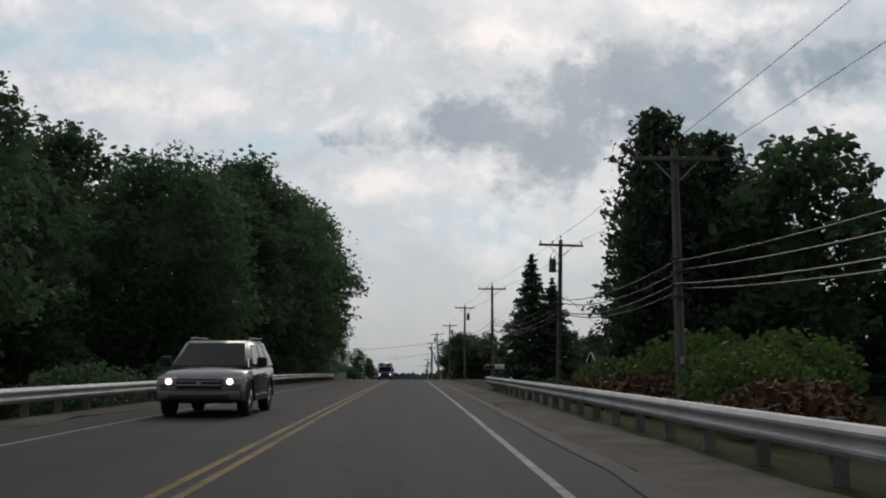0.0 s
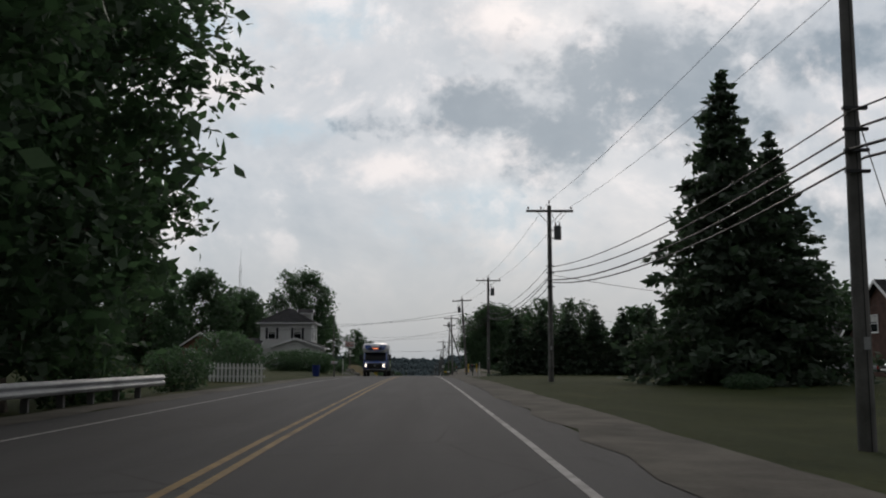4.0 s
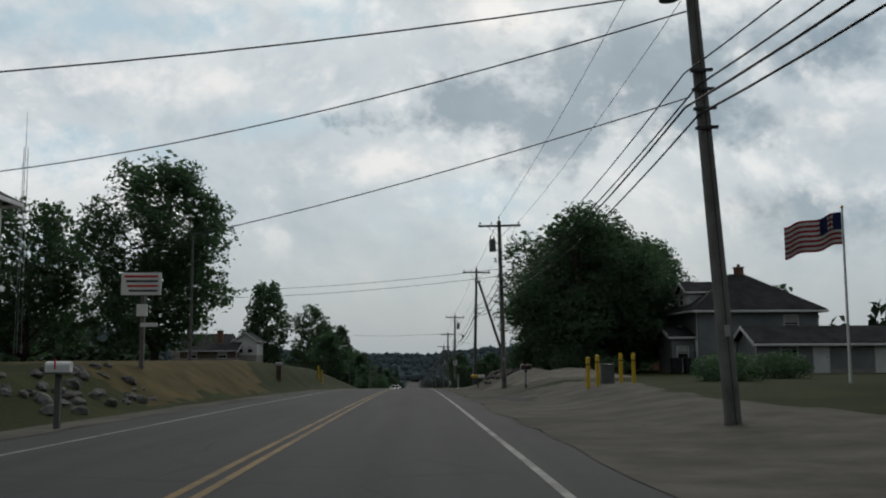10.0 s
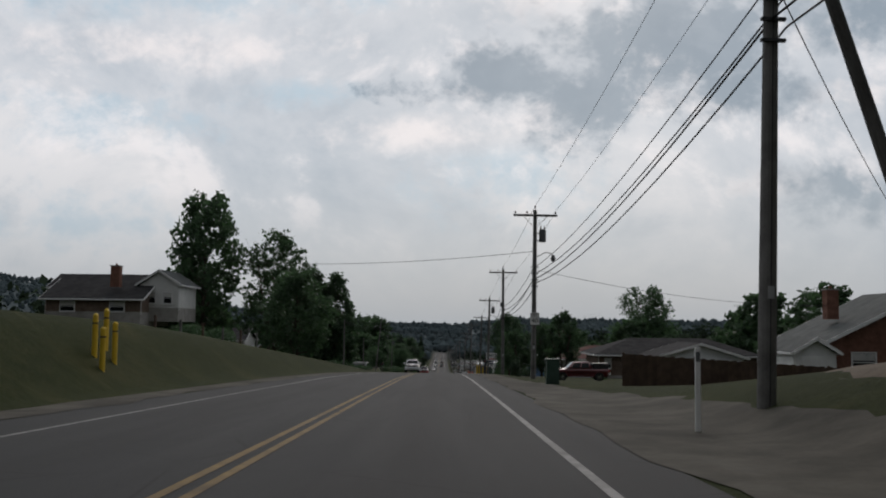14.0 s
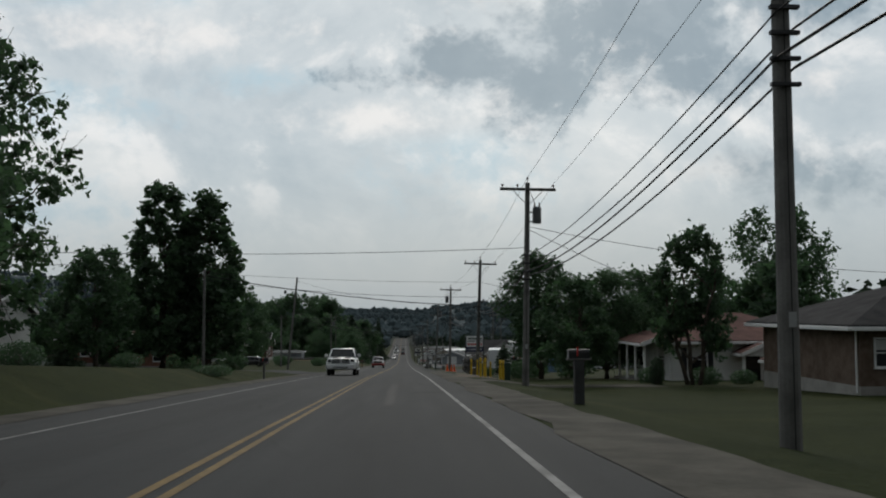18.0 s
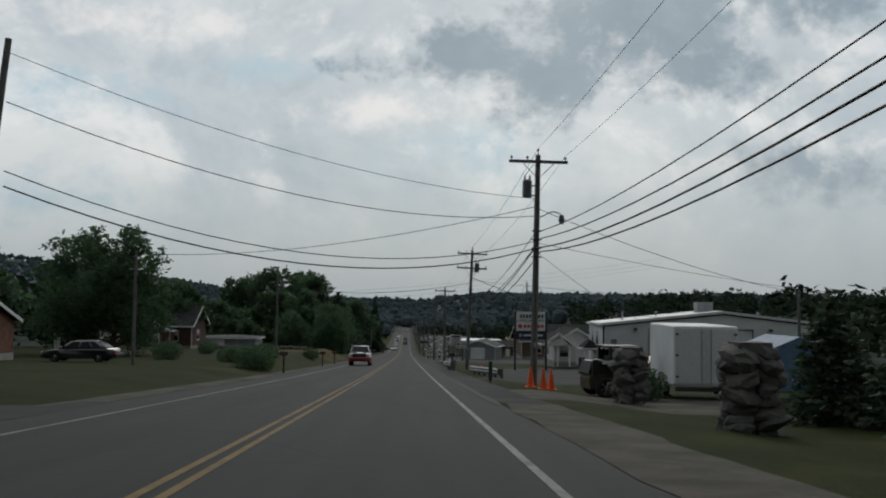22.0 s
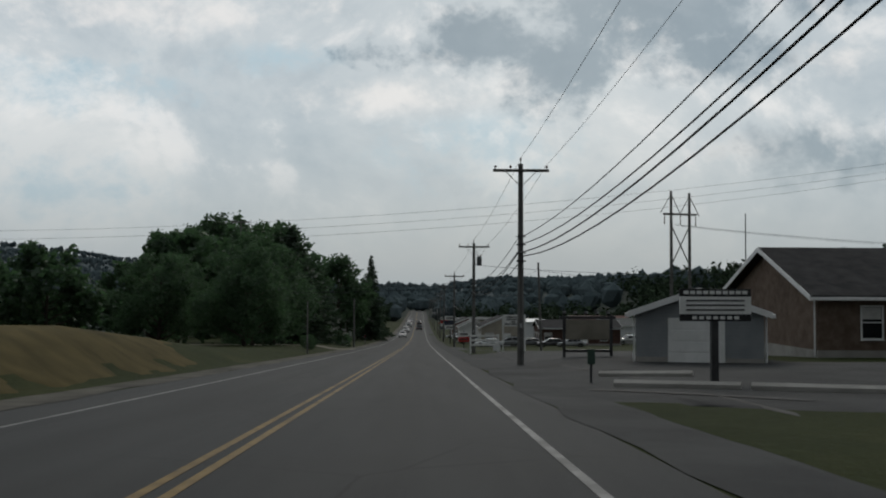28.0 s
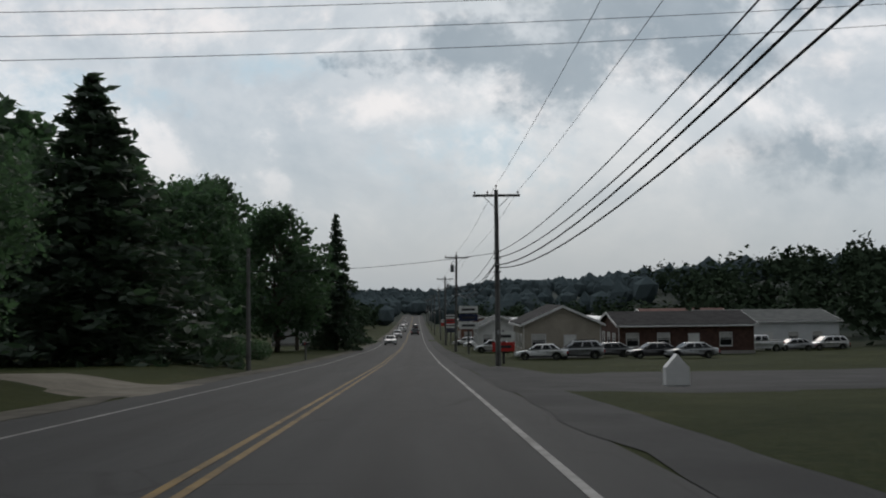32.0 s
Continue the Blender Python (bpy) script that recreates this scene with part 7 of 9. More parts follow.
def far_woods(name, spots, label, seed):
    """Distant crowns as lumpy closed shapes, all in one mesh."""
    rng = np.random.default_rng(seed)
    bm = bmesh.new()
    bmesh.ops.create_icosphere(bm, subdivisions=1, radius=1)
    bm.verts.ensure_lookup_table()
    ball = np.array([v.co[:] for v in bm.verts])
    tris = np.array([[v.index for v in f.verts] for f in bm.faces])
    bm.free()
    verts, faces = [], []
    for i, (x, y, h) in enumerate(spots):
        r = h * rng.uniform(0.32, 0.5)
        lump = 1 + 0.22 * np.sin(ball @ rng.normal(size=3) * 4 + rng.uniform(0, 6)) + 0.08 * rng.normal(size=len(ball))
        verts.append(ball * lump[:, None] * np.array([r, r, h * 0.5]) + np.array([x, y, lie(x, y) + h * 0.45]))
        faces.append(tris + i * len(ball))
    v, f = np.concatenate(verts), np.concatenate(faces)
    me = bpy.data.meshes.new(name)
    me.from_pydata(v.tolist(), [], f.tolist())
    me.materials.append(HAZED_FOREST)
    return tagged(new(name, me), label, "woods", kind="stuff")


rg = np.random.default_rng(77)


def spots(n, x0, x1, y0, y1, h0, h1, keep=None):
    out = []
    while len(out) < n:
        x, y = rg.uniform(x0, x1), rg.uniform(y0, y1)
        if keep is None or keep(x, y):
            out.append((x, y, rg.uniform(h0, h1)))
    return out


woods("woods", spots(130, 40, 110, 618, 760, 6, 9, lambda x, y: x > 56 or y > 680), "dark green trees on the slope behind the shops", WOODS, 110, 0.7, 12)
woods("woods", spots(420, 62, 420, 600, 1000, 8, 14, lambda x, y: x > 50 + (y - 600) * 0.12), "dark green wooded ridge behind the shops", WOODS, 75, 1.0, 1)
woods("woods", spots(380, -330, -55, 470, 1000, 8, 14), "dark green woods beyond the lawns", WOODS, 75, 1.0, 2)
woods("woods", spots(240, 48, 150, 40, 560, 8, 13, lambda x, y: x > 56 or y < 330), "leafy woods behind the houses", WOODS, 80, 0.95, 3)
woods("woods", spots(240, -150, -44, 60, 470, 8, 13), "leafy woods behind the houses", WOODS, 80, 0.95, 4)
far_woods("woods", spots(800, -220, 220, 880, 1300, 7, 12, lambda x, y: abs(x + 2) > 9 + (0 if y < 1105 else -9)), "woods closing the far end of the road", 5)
far_woods("woods", spots(4200, -1300, 1300, 1200, 2700, 8, 14), "distant wooded hills in blue-green with haze painted into the colour", 6)
far_woods("woods", spots(2600, -2400, 1800, 2400, 4000, 11, 18), "distant wooded hills in blue-green with haze painted into the colour", 7)
woods("woods", spots(120, -40, -13, 750, 1000, 6, 10), "roadside trees far down the hill", WOODS, 80, 0.75, 8)
woods("woods", spots(60, 16, 60, 780, 1000, 6, 10), "roadside trees far down the hill", WOODS, 80, 0.75, 9)
# woods behind the camera's start, never in view, added only to shape light
woods("woods", spots(60, -300, 300, -300, -60, 9, 14, lambda x, y: abs(x) > 14), "unseen trees behind the start of the road, added only for light", WOODS, 60, 1.0, 10)


# ---------------------------------------------------------------- extra poles and crossing wires
def service_pole(x, y, top, lean=0.0, trafo=0, lamp=0, arm=False, r=0.12, label="plain wooden service pole beside the road"):
    base = lie(x, y) - 0.3
    dx = math.tan(radians(lean)) * (top - base)
    p = thing("service_pole", label, "utility pole", "poles along the road", at=pose(x - dx, y, base, 0, lean, 0))
    h = top - base
    part("pole", rods(((0, 0, 0), (0, 0, h), r, r * 0.7), n=12), POLE_WOOD, p)
    if arm:
        crossarm(p, 0, 0, h - 0.3, 1.0)
    if trafo:
        transformer(p, 0, 0, h - 2.2, trafo)
    if lamp:
        street_lamp(p, 0, -0.08, h - 1.5, lamp)
    part("eye_bolt", rods(((0, -0.2, h - 0.35), (0, 0.2, h - 0.35), 0.02), n=6), STEEL, p)
    return p


service_pole(-15.3, 234, 9.0, label="grey wooden service pole on a grassy bank")
service_pole(-10.4, 398, 0.2, 5.5, lamp=-1, label="leaning wooden pole with a street lamp")
service_pole(-16, 430, -3.7, label="dark wooden service pole in a lawn")
service_pole(-11.9, 461.4, -3.5, trafo=1, label="wooden pole with a transformer beside the lawn")
service_pole(25, 433, -5.5, label="short wooden pole behind a hedge")
service_pole(-19.5, 579, -4.6, arm=True, label="wooden pole with a crossarm rising from maple trees")
service_pole(-7.9, 589, -13.2, label="short wooden service pole at the road edge")
service_pole(10.3, 559.2, -9.7, -2, label="leaning wooden pole beside a white sign")
service_pole(-14, 372, -0.2, label="wooden service pole beside poplar trees")
service_pole(-8.2, 545, -13.0, r=0.07, label="thin marker pole at a driveway")

# raking strut of the propped pole
t = thing("pole_strut", "wooden strut propping a utility pole against a rocky bank", "utility pole")
part("strut", rods(((8.35, 251.6, lie(8.35, 251.6) - 0.3), (5.55, 251.4, 7.2), 0.13, 0.1), n=12), POLE_WOOD, t)
part("bracket", boxes((5.2, 5.75, 251.15, 251.3, 7.05, 7.2)), STEEL, t)
# slim lattice mast far behind the white house
t = thing("lattice_mast", "tall slim steel lattice mast far behind the trees", "mast")
for i in range(3):
    a = i * 2.094
    part("mast_leg", rods(((-36 + 0.35 * math.cos(a), 256 + 0.35 * math.sin(a), 1), (-36 + 0.2 * math.cos(a), 256 + 0.2 * math.sin(a), 20), 0.03), n=5), STEEL, t)
for i in range(18):
    a = (i % 3) * 2.094
    part("mast_brace", rods(((-36 + 0.33 * math.cos(a), 256 + 0.33 * math.sin(a), 1.2 + i), (-36 + 0.3 * math.cos(a + 2.094), 256 + 0.3 * math.sin(a + 2.094), 2.2 + i), 0.02), n=4), STEEL, t)
part("antenna", rods(((-36, 256, 20), (-36, 256, 23.4), 0.03, 0.015), n=5), STEEL, t)
service_thin = thing("flag_mast", "thin grey metal mast behind a brick hall", "mast")
part("mast", rods(((21.5, 538.3, -16), (21.5, 538.3, -7.0), 0.07, 0.04), n=8), STEEL, service_thin)

# twin-pole transmission frame
t = thing("transmission_frame", "twin-pole wooden power frame with a crossbeam and cross braces", "power pylon")
A_, B_ = Vector((24.9, 569.8, 0)), Vector((27.3, 571.8, 0))
za = lie(25, 570) - 0.4
for p in (A_, B_):
    part("pole", rods(((p.x, p.y, za), (p.x, p.y, -2.2), 0.2, 0.13), n=12), POLE_WOOD, t)
u = (B_ - A_).normalized()
part("crossbeam", rods((A_ - u * 1.2 + Vector((0, 0, -4.55)), B_ + u * 1.2 + Vector((0, 0, -4.35)), 0.11), n=8), POLE_WOOD, t)
for a, b in ((A_, B_), (B_, A_)):
    part("cross_brace", rods((a + Vector((0, 0, -5.6)), b + Vector((0, 0, -9.6)), 0.06), n=6), POLE_WOOD, t)
    part("knee_brace", rods((a + Vector((0, 0, -2.5)), a + (b - a) * -0.55 + Vector((0, 0, -4.45)), 0.04), n=6), POLE_WOOD, t)
    part("knee_brace", rods((a + Vector((0, 0, -2.5)), a + (b - a) * 0.5 + Vector((0, 0, -4.4)), 0.04), n=6), POLE_WOOD, t)
for q in (A_ - u * 1.1, (A_ + B_) / 2, B_ + u * 1.1):
    bm = bmesh.new()
    for i in range(7):
        rod(bm, (q.x, q.y, -4.6 - i * 0.14), (q.x, q.y, -4.68 - i * 0.14), 0.09, 0.05, 8)
    rod(bm, (q.x, q.y, -4.5), (q.x, q.y, -5.6), 0.015, 0.015, 5)
    part("insulator_string", bm, PORCELAIN, t)


def drop(a, b, sag, r=0.012, label="thin black service wire crossing the road"):
    bm = bmesh.new()
    wire_mesh(bm, sag_points(a, b, sag, 18), r)
    ob = link("service_wire", bm, CABLE)
    return tagged(ob, label, "power cable", "wires crossing the road")


for a, b, sag, r in (((6.5, 115.5, 5.8), (30, 128, 5.0), 0.5, 0.012), ((6.45, 159.7, 7.1), (30, 172, 5.0), 0.5, 0.012), ((6.45, 159.7, 5.9), (32, 182, 4.4), 0.6, 0.012),
                     ((7.85, 50.3, 5.6), (31, 128, 4.0), 0.6, 0.012), ((7.85, 50.3, 5.2), (31, 90, 3.6), 0.6, 0.012), ((7.05, 82.6, 5.9), (32, 127, 4.6), 0.5, 0.012),
                     ((4.95, 185, 7.0), (-15.3, 198, 6.3), 0.5, 0.016), ((4.95, 185, 7.4), (-26, 184, 5.0), 0.8, 0.016), ((4.95, 185, 5.4), (-13.2, 196.8, 3.2), 0.4, 0.012),
                     ((4.8, 222, 5.6), (-15.3, 234, 5.2), 0.3, 0.012), ((4.8, 222, 5.2), (-15.3, 234, 4.7), 0.3, 0.012), ((4.8, 222, 5.4), (22, 236, 4.6), 0.4, 0.012),
                     ((5.4, 251.4, 5.0), (20, 275, 2.0), 0.5, 0.012), ((5.0, 288, 3.4), (-24, 318, 5.2), 0.8, 0.014), ((5.0, 288, 2.4), (28, 303, 1.0), 0.6, 0.012),
                     ((5.34, 345.1, -0.4), (-30, 347, 0.2), 0.5, 0.012), ((5.34, 345.1, 0.4), (18, 358, -2.9), 0.3, 0.012), ((5.34, 345.1, 0.5), (30, 345, -1.6), 0.7, 0.012),
                     ((5.7, 375, -2.8), (-14, 372, -0.6), 0.35, 0.028), ((5.7, 375, -2.1), (-14, 372, -0.9), 0.35, 0.014), ((5.7, 375, -1.0), (-14, 372, -0.4), 0.2, 0.01), ((5.7, 375, -2.4), (26, 388, -4.5), 0.5, 0.014), ((5.7, 375, -1.0), (24, 386, -3.4), 0.4, 0.01), ((5.7, 375, -3.1), (16, 378, -3.6), 0.2, 0.024),
                     ((5.3, 411.6, -2.3), (-10.4, 398, -0.2), 0.7, 0.010), ((5.3, 411.6, -3.0), (-10.4, 398, -1.5), 1.0, 0.014), ((5.3, 411.6, -4.0), (-10.4, 398, -3.3), 1.4, 0.016), ((5.3, 411.6, -4.3), (-10.4, 398, -3.7), 1.4, 0.022), ((5.3, 411.6, -2.6), (-16, 430, -3.9), 0.7, 0.014),
                     ((5.3, 411.6, -2.7), (25, 433, -5.7), 0.4, 0.014), ((5.3, 411.6, -4.5), (24, 459.7, -8.6), 0.7, 0.012), ((5.3, 411.6, -4.1), (40, 440, -6.0), 0.6, 0.010),
                     ((5.2, 448.7, -5.0), (-11.9, 461.4, -5.3), 0.7, 0.014), ((5.2, 448.7, -5.9), (-11.9, 461.4, -5.9), 0.6, 0.012), ((5.2, 448.7, -6.2), (-11.9, 461.4, -6.2), 0.7, 0.010), ((-11.9, 461.4, -5.4), (-36, 452, -7.0), 0.5, 0.014), ((-11.9, 461.4, -6.4), (-34, 494, -10.4), 0.5, 0.012),
                     ((5.2, 448.7, -4.6), (18.3, 459.7, -8.8), 0.1, 0.02), ((5.2, 448.7, -4.8), (40, 465, -5.6), 0.6, 0.012), ((5.2, 448.7, -6.0), (36, 466, -7.6), 0.8, 0.014), ((5.2, 448.7, -6.2), (30, 466, -7.2), 0.6, 0.012),
                     ((4.08, 549.3, -11.6), (10.3, 559.2, -10.4), 0.3, 0.01), ((4.08, 549.3, -12.2), (10.3, 559.2, -11.8), 0.6, 0.01), ((10.3, 559.2, -10.4), (40, 570, -11.6), 0.6, 0.012), ((10.3, 559.2, -11.8), (42, 575, -12.6), 0.6, 0.012), ((4.08, 549.3, -10.2), (40, 556, -9.8), 0.8, 0.014),
                     ((-19.5, 579, -5.0), (60, 594.5, 4.2), 0.9, 0.014), ((-19.5, 579, -5.9), (60, 595, 3.2), 0.95, 0.014), ((-19.5, 579, -6.8), (60, 595.5, 2.3), 1.0, 0.014), ((-19.5, 579, -5.0), (-70, 569, -6.4), 0.6, 0.012), ((-19.5, 579, -5.9), (-70, 570, -7.2), 0.6, 0.012),
                     ((4.08, 549.3, -11.88), (-17, 558.7, -12.4), 0.22, 0.018), ((4.08, 549.3, -11.5), (-17, 558.7, -12.05), 0.25, 0.012), ((25.0, 570, -5.5), (90, 590, -6.5), 1.0, 0.012), ((25.9, 571.2, -5.5), (90, 591, -6.5), 1.0, 0.012), ((27.0, 573.4, -5.5), (90, 593, -6.5), 1.0, 0.012),
                     ((4.1, 592, -13.4), (-15, 606, -13.6), 0.5, 0.012)):
    drop(a, b, sag, r)
t = thing("splice_case", "black splice case hanging on the overhead cable", "cable fitting")
part("case", rods(((5.35, 436.1, -6.95), (5.35, 436.9, -7.0), 0.075), n=10), BLACK, t)
part("hanger", boxes((5.335, 5.365, 436.3, 436.34, -6.92, -6.83), (5.335, 5.365, 436.7, 436.74, -6.93, -6.85)), STEEL, t)
t = thing("splice_case", "grey splice box hanging on the overhead cable", "cable fitting")
part("case", boxes((4.78, 5.0, 315.4, 315.75, 0.85, 1.25), bevel=0.03), TANK, t)


# ---------------------------------------------------------------- roadside things
def mailbox(x, y, label, material=None, h=1.05, double=False, face=0, post=None, thick=0.055):
    z = lie(x, y) + 0.01
    t = thing("mailbox", label, "mailbox", "mailboxes along the road", at=pose(x, y, z, 0, 0, face))
    part("post", boxes((-thick, thick, -thick, thick, -0.4, h), bevel=0.008), post or POLE_WOOD, t)
    part("shelf", boxes((-0.28, 0.28, -0.12, 0.12, h, h + 0.04), bevel=0.006) if not double else boxes((-0.5, 0.5, -0.14, 0.14, h, h + 0.04), bevel=0.006), POLE_WOOD, t)
    for i, dx in enumerate((-0.25, 0.25) if double else (0,)):
        bm = bmesh.new()
        prof = [(-0.09, h + 0.04), (0.09, h + 0.04)] + [(0.09 * math.cos(a * math.pi / 8), h + 0.16 + 0.09 * math.sin(a * math.pi / 8)) for a in range(9)]
        prism(bm, prof, dx - 0.24, dx + 0.24, "x")
        bx = part("box", bm, (material or BLACK) if i == 0 else WHITE_PAINT, t)
        part("flap", boxes((dx - 0.255, dx - 0.24, -0.08, 0.08, h + 0.05, h + 0.23), bevel=0.005), STEEL, bx)
        part("flag", boxes((dx - 0.06, dx - 0.03, -0.105, -0.095, h + 0.1, h + 0.3)), RED, bx)
    return t


mailbox(4.2, 48, "pair of black and white mailboxes on a post", None, 0.95, True)
mailbox(-7.17, 146, "grey metal mailbox on a wooden post", STEEL, 1.0)
mailbox(-6.95, 187.4, "white mailbox on a leaning wooden post", WHITE_PAINT, 1.05)
mailbox(4.5, 237, "yellow newspaper tube and dark mailbox on a low post", YELLOW, 0.7, True)
mailbox(5.5, 171, "dark mailbox on a thick green post beside gravel", BLACK, 0.95, post=GREEN_BOX)
mailbox(5.4, 215, "black mailbox with a white number strip on its post", BLACK, 0.88)
mailbox(-9.2, 233.5, "pale mailbox on a thick dark post in the grass", STEEL, 0.95, post=FENCE_BROWN, thick=0.16)
mailbox(4.05, 326.5, "dark mailbox on a thick dark post", BLACK, 1.0, post=DARK_STEEL, thick=0.11)
mailbox(-7.0, 454, "dark brown mailbox post with an arched box", FENCE_BROWN, 1.0, post=FENCE_BROWN)
mailbox(-7.1, 468.7, "dark brown mailbox post with an arched box", FENCE_BROWN, 1.0, post=FENCE_BROWN)
mailbox(-7.0, 428.5, "dark brown mailbox post with an arched box", FENCE_BROWN, 1.0, post=FENCE_BROWN)
mailbox(-7.6, 357, "dark mailbox on a short post", BLACK, 0.9)
mailbox(8.6, 376.5, "large black mailbox on a dark post", BLACK, 1.3, True, post=DARK_STEEL)
mailbox(3.6, 447.0, "black mailbox beside a guard rail", BLACK, 1.0, thick=0.09)
mailbox(-7.9, 612, "black mailbox on a wooden post", BLACK, 1.0)
t = thing("number_strip", "white strip with dark marks fixed to a mailbox post", "sign")
zz = lie(5.4, 214.9)
part("strip", boxes((5.34, 5.46, 214.9, 214.93, zz + 0.2, zz + 0.75), bevel=0.004), WHITE_PAINT, t)
for i in range(4):
    part("mark", boxes((5.365, 5.435, 214.895, 214.9, zz + 0.26 + 0.12 * i, zz + 0.34 + 0.12 * i)), BLACK, t)


def marker(x, y, h, material, label, w=0.08):
    z = lie(x, y) + 0.01
    t = thing("marker_post", label, "marker post", at=pose(x, y, z))
    part("post", boxes((-w / 2, w / 2, -0.02, 0.02, -0.3, h), bevel=0.01), material, t)
    part("reflector", boxes((-w / 2 + 0.01, w / 2 - 0.01, -0.026, -0.02, h - 0.2, h - 0.06)), TANK, t)
    return t


marker(4.4, 140.5, 1.1, WHITE_PAINT, "white flexible marker post on the verge")
marker(3.65, 249.9, 1.2, WHITE_PAINT, "white flexible marker post on the gravel")
marker(6.3, 67, 0.7, surface("faded_orange", (0.20, 0.06, 0.03), (0.28, 0.09, 0.05), 3, 0.7, 0.1), "orange and white utility marker in the grass", 0.07)
t = thing("vent_pipe", "bent white vent pipe standing in the lawn", "pipe")
z0 = lie(7.0, 68)
part("pipe", tube(bmesh.new(), [(7.0, 68, z0 - 0.2), (7.0, 68, z0 + 0.62), (7.03, 68, z0 + 0.72), (7.12, 68, z0 + 0.78), (7.22, 68, z0 + 0.74), (7.26, 68, z0 + 0.62)], 0.05, 10), WHITE_PAINT, t, smooth=True)
for x in (17.1, 17.95):
    t = thing("bin", "black wheeled rubbish bin beside a house wall", "bin", "bins beside the house")
    z0 = lie(x, 230.6)
    part("bucket", prism(bmesh.new(), [(x - 0.27, z0 + 0.05), (x + 0.27, z0 + 0.05), (x + 0.32, z0 + 0.98), (x - 0.32, z0 + 0.98)], 230.3, 230.95, "y"), BLACK, t)
    part("lid", boxes((x - 0.35, x + 0.35, 230.24, 230.99, z0 + 0.98, z0 + 1.06), bevel=0.03), BLACK, t)
    for d in (-0.25, 0.25):
        part("wheel", rods(((x + d - 0.03, 230.95, z0 + 0.1), (x + d + 0.03, 230.95, z0 + 0.1), 0.1), n=12), RUBBER, t)
t = thing("bin", "blue plastic barrel bin on the verge", "bin")
z0 = lie(-8.6, 145.5)
part("drum", rods(((-8.6, 145.5, z0), (-8.6, 145.5, z0 + 0.85), 0.26, 0.3), n=18), BLUE, t)
part("rim", rods(((-8.6, 145.5, z0 + 0.85), (-8.6, 145.5, z0 + 0.91), 0.32), n=18), BLUE, t)


def bollard(x, y, h=1.1):
    z = lie(x, y)
    t = thing("bollard", "yellow painted steel bollard", "bollard", "yellow bollards", at=pose(x, y, z))
    part("tube", rods(((0, 0, -0.3), (0, 0, h), 0.075), n=14), YELLOW, t)
    part("dome", rods(((0, 0, h), (0, 0, h + 0.05), 0.075, 0.03), n=14), YELLOW, t)
    part("band", rods(((0, 0, h * 0.78), (0, 0, h * 0.82), 0.077), n=14), BLACK, t)


for x, y in ((6.2, 202.6), (6.6, 202.9), (7.9, 205.0), (8.3, 204.6), (4.55, 361), (4.85, 361.2), (5.75, 361.3), (5.95, 361.6), (4.95, 374.4), (5.35, 373.9), (5.85, 374.0), (6.35, 374.3), (-9.4, 262), (-9.0, 261.5), (-9.6, 263.4), (-9.2, 263)):
    bollard(x, y)
for x, y, w, h, d, m, lb in ((7.2, 204.2, 0.5, 0.7, 0.4, TANK, "small grey gas meter cabinet between bollards"), (6.1, 361.9, 0.6, 1.0, 0.5, GREEN_BOX, "dark green utility cabinet beside yellow bollards"), (4.35, 274, 0.5, 0.95, 0.45, GREEN_BOX, "grey-green telephone cabinet by the road"), (5.2, 374.9, 0.3, 0.5, 0.3, TANK, "small grey meter box beside a pole")):
    z0 = lie(x, y)
    t = thing("utility_cabinet", lb, "cabinet")
    part("case", boxes((x - w / 2, x + w / 2, y - d / 2, y + d / 2, z0 - 0.1, z0 + h), bevel=0.02), m, t)
    part("lid", boxes((x - w / 2 - 0.03, x + w / 2 + 0.03, y - d / 2 - 0.03, y + d / 2 + 0.03, z0 + h, z0 + h + 0.05), bevel=0.015), m, t)
    part("cabinet_door", boxes((x - w / 2 + 0.05, x + w / 2 - 0.05, y - d / 2 - 0.012, y - d / 2, z0 + 0.08, z0 + h - 0.06), bevel=0.004), m, t)

# fences
t = thing("picket_fence", "short white picket fence at the end of the guard rail", "fence")
for i in range(14):
    x = -10.3 + 0.19 * i
    z0 = lie(x, 114)
    bm = prism(bmesh.new(), [(x, z0 + 0.02), (x + 0.1, z0 + 0.02), (x + 0.1, z0 + 0.85), (x + 0.05, z0 + 0.95), (x, z0 + 0.85)], 114, 114.025, "y")
    part("picket", bm, WHITE_PAINT, t)
for hh in (0.25, 0.65):
    part("rail", boxes((-10.35, -7.6, 114.026, 114.06, lie(-9, 114) + hh, lie(-9, 114) + hh + 0.08)), WHITE_PAINT, t)
t = thing("white_fence", "low white railing before a brick cottage", "fence")
for i in range(9):
    x = -25.5 + 0.35 * i
    part("post", boxes((x, x + 0.07, 172, 172.07, lie(x, 172) - 0.1, lie(x, 172) + 0.95)), WHITE_PAINT, t)
part("rail", boxes((-25.6, -22.5, 172.08, 172.12, lie(-24, 172) + 0.75, lie(-24, 172) + 0.85)), WHITE_PAINT, t)
t = thing("board_fence", "long dark brown wooden board fence along a yard", "fence")
for i in range(66):
    x = 7.4 + 0.2 * i
    y = 275 + 0.06 * i
    z0 = lie(x, y)
    part("board", boxes((x, x + 0.185, y, y + 0.025, z0 - 0.1, -1.75 - 0.012 * i + 0.02 * math.sin(i * 2.7))), FENCE_BROWN, t)
for x in (7.4, 10.6, 13.8, 17.0, 20.4):
    part("fence_post", boxes((x, x + 0.1, 275.5 + (x - 7.4) * 0.3, 275.6 + (x - 7.4) * 0.3, lie(x, 276) - 0.2, -1.7 - 0.06 * (x - 7.4))), FENCE_BROWN, t)
t = thing("rail_fence", "white three-rail fence panel at the roadside", "fence")
zf = lie(4.8, 547)
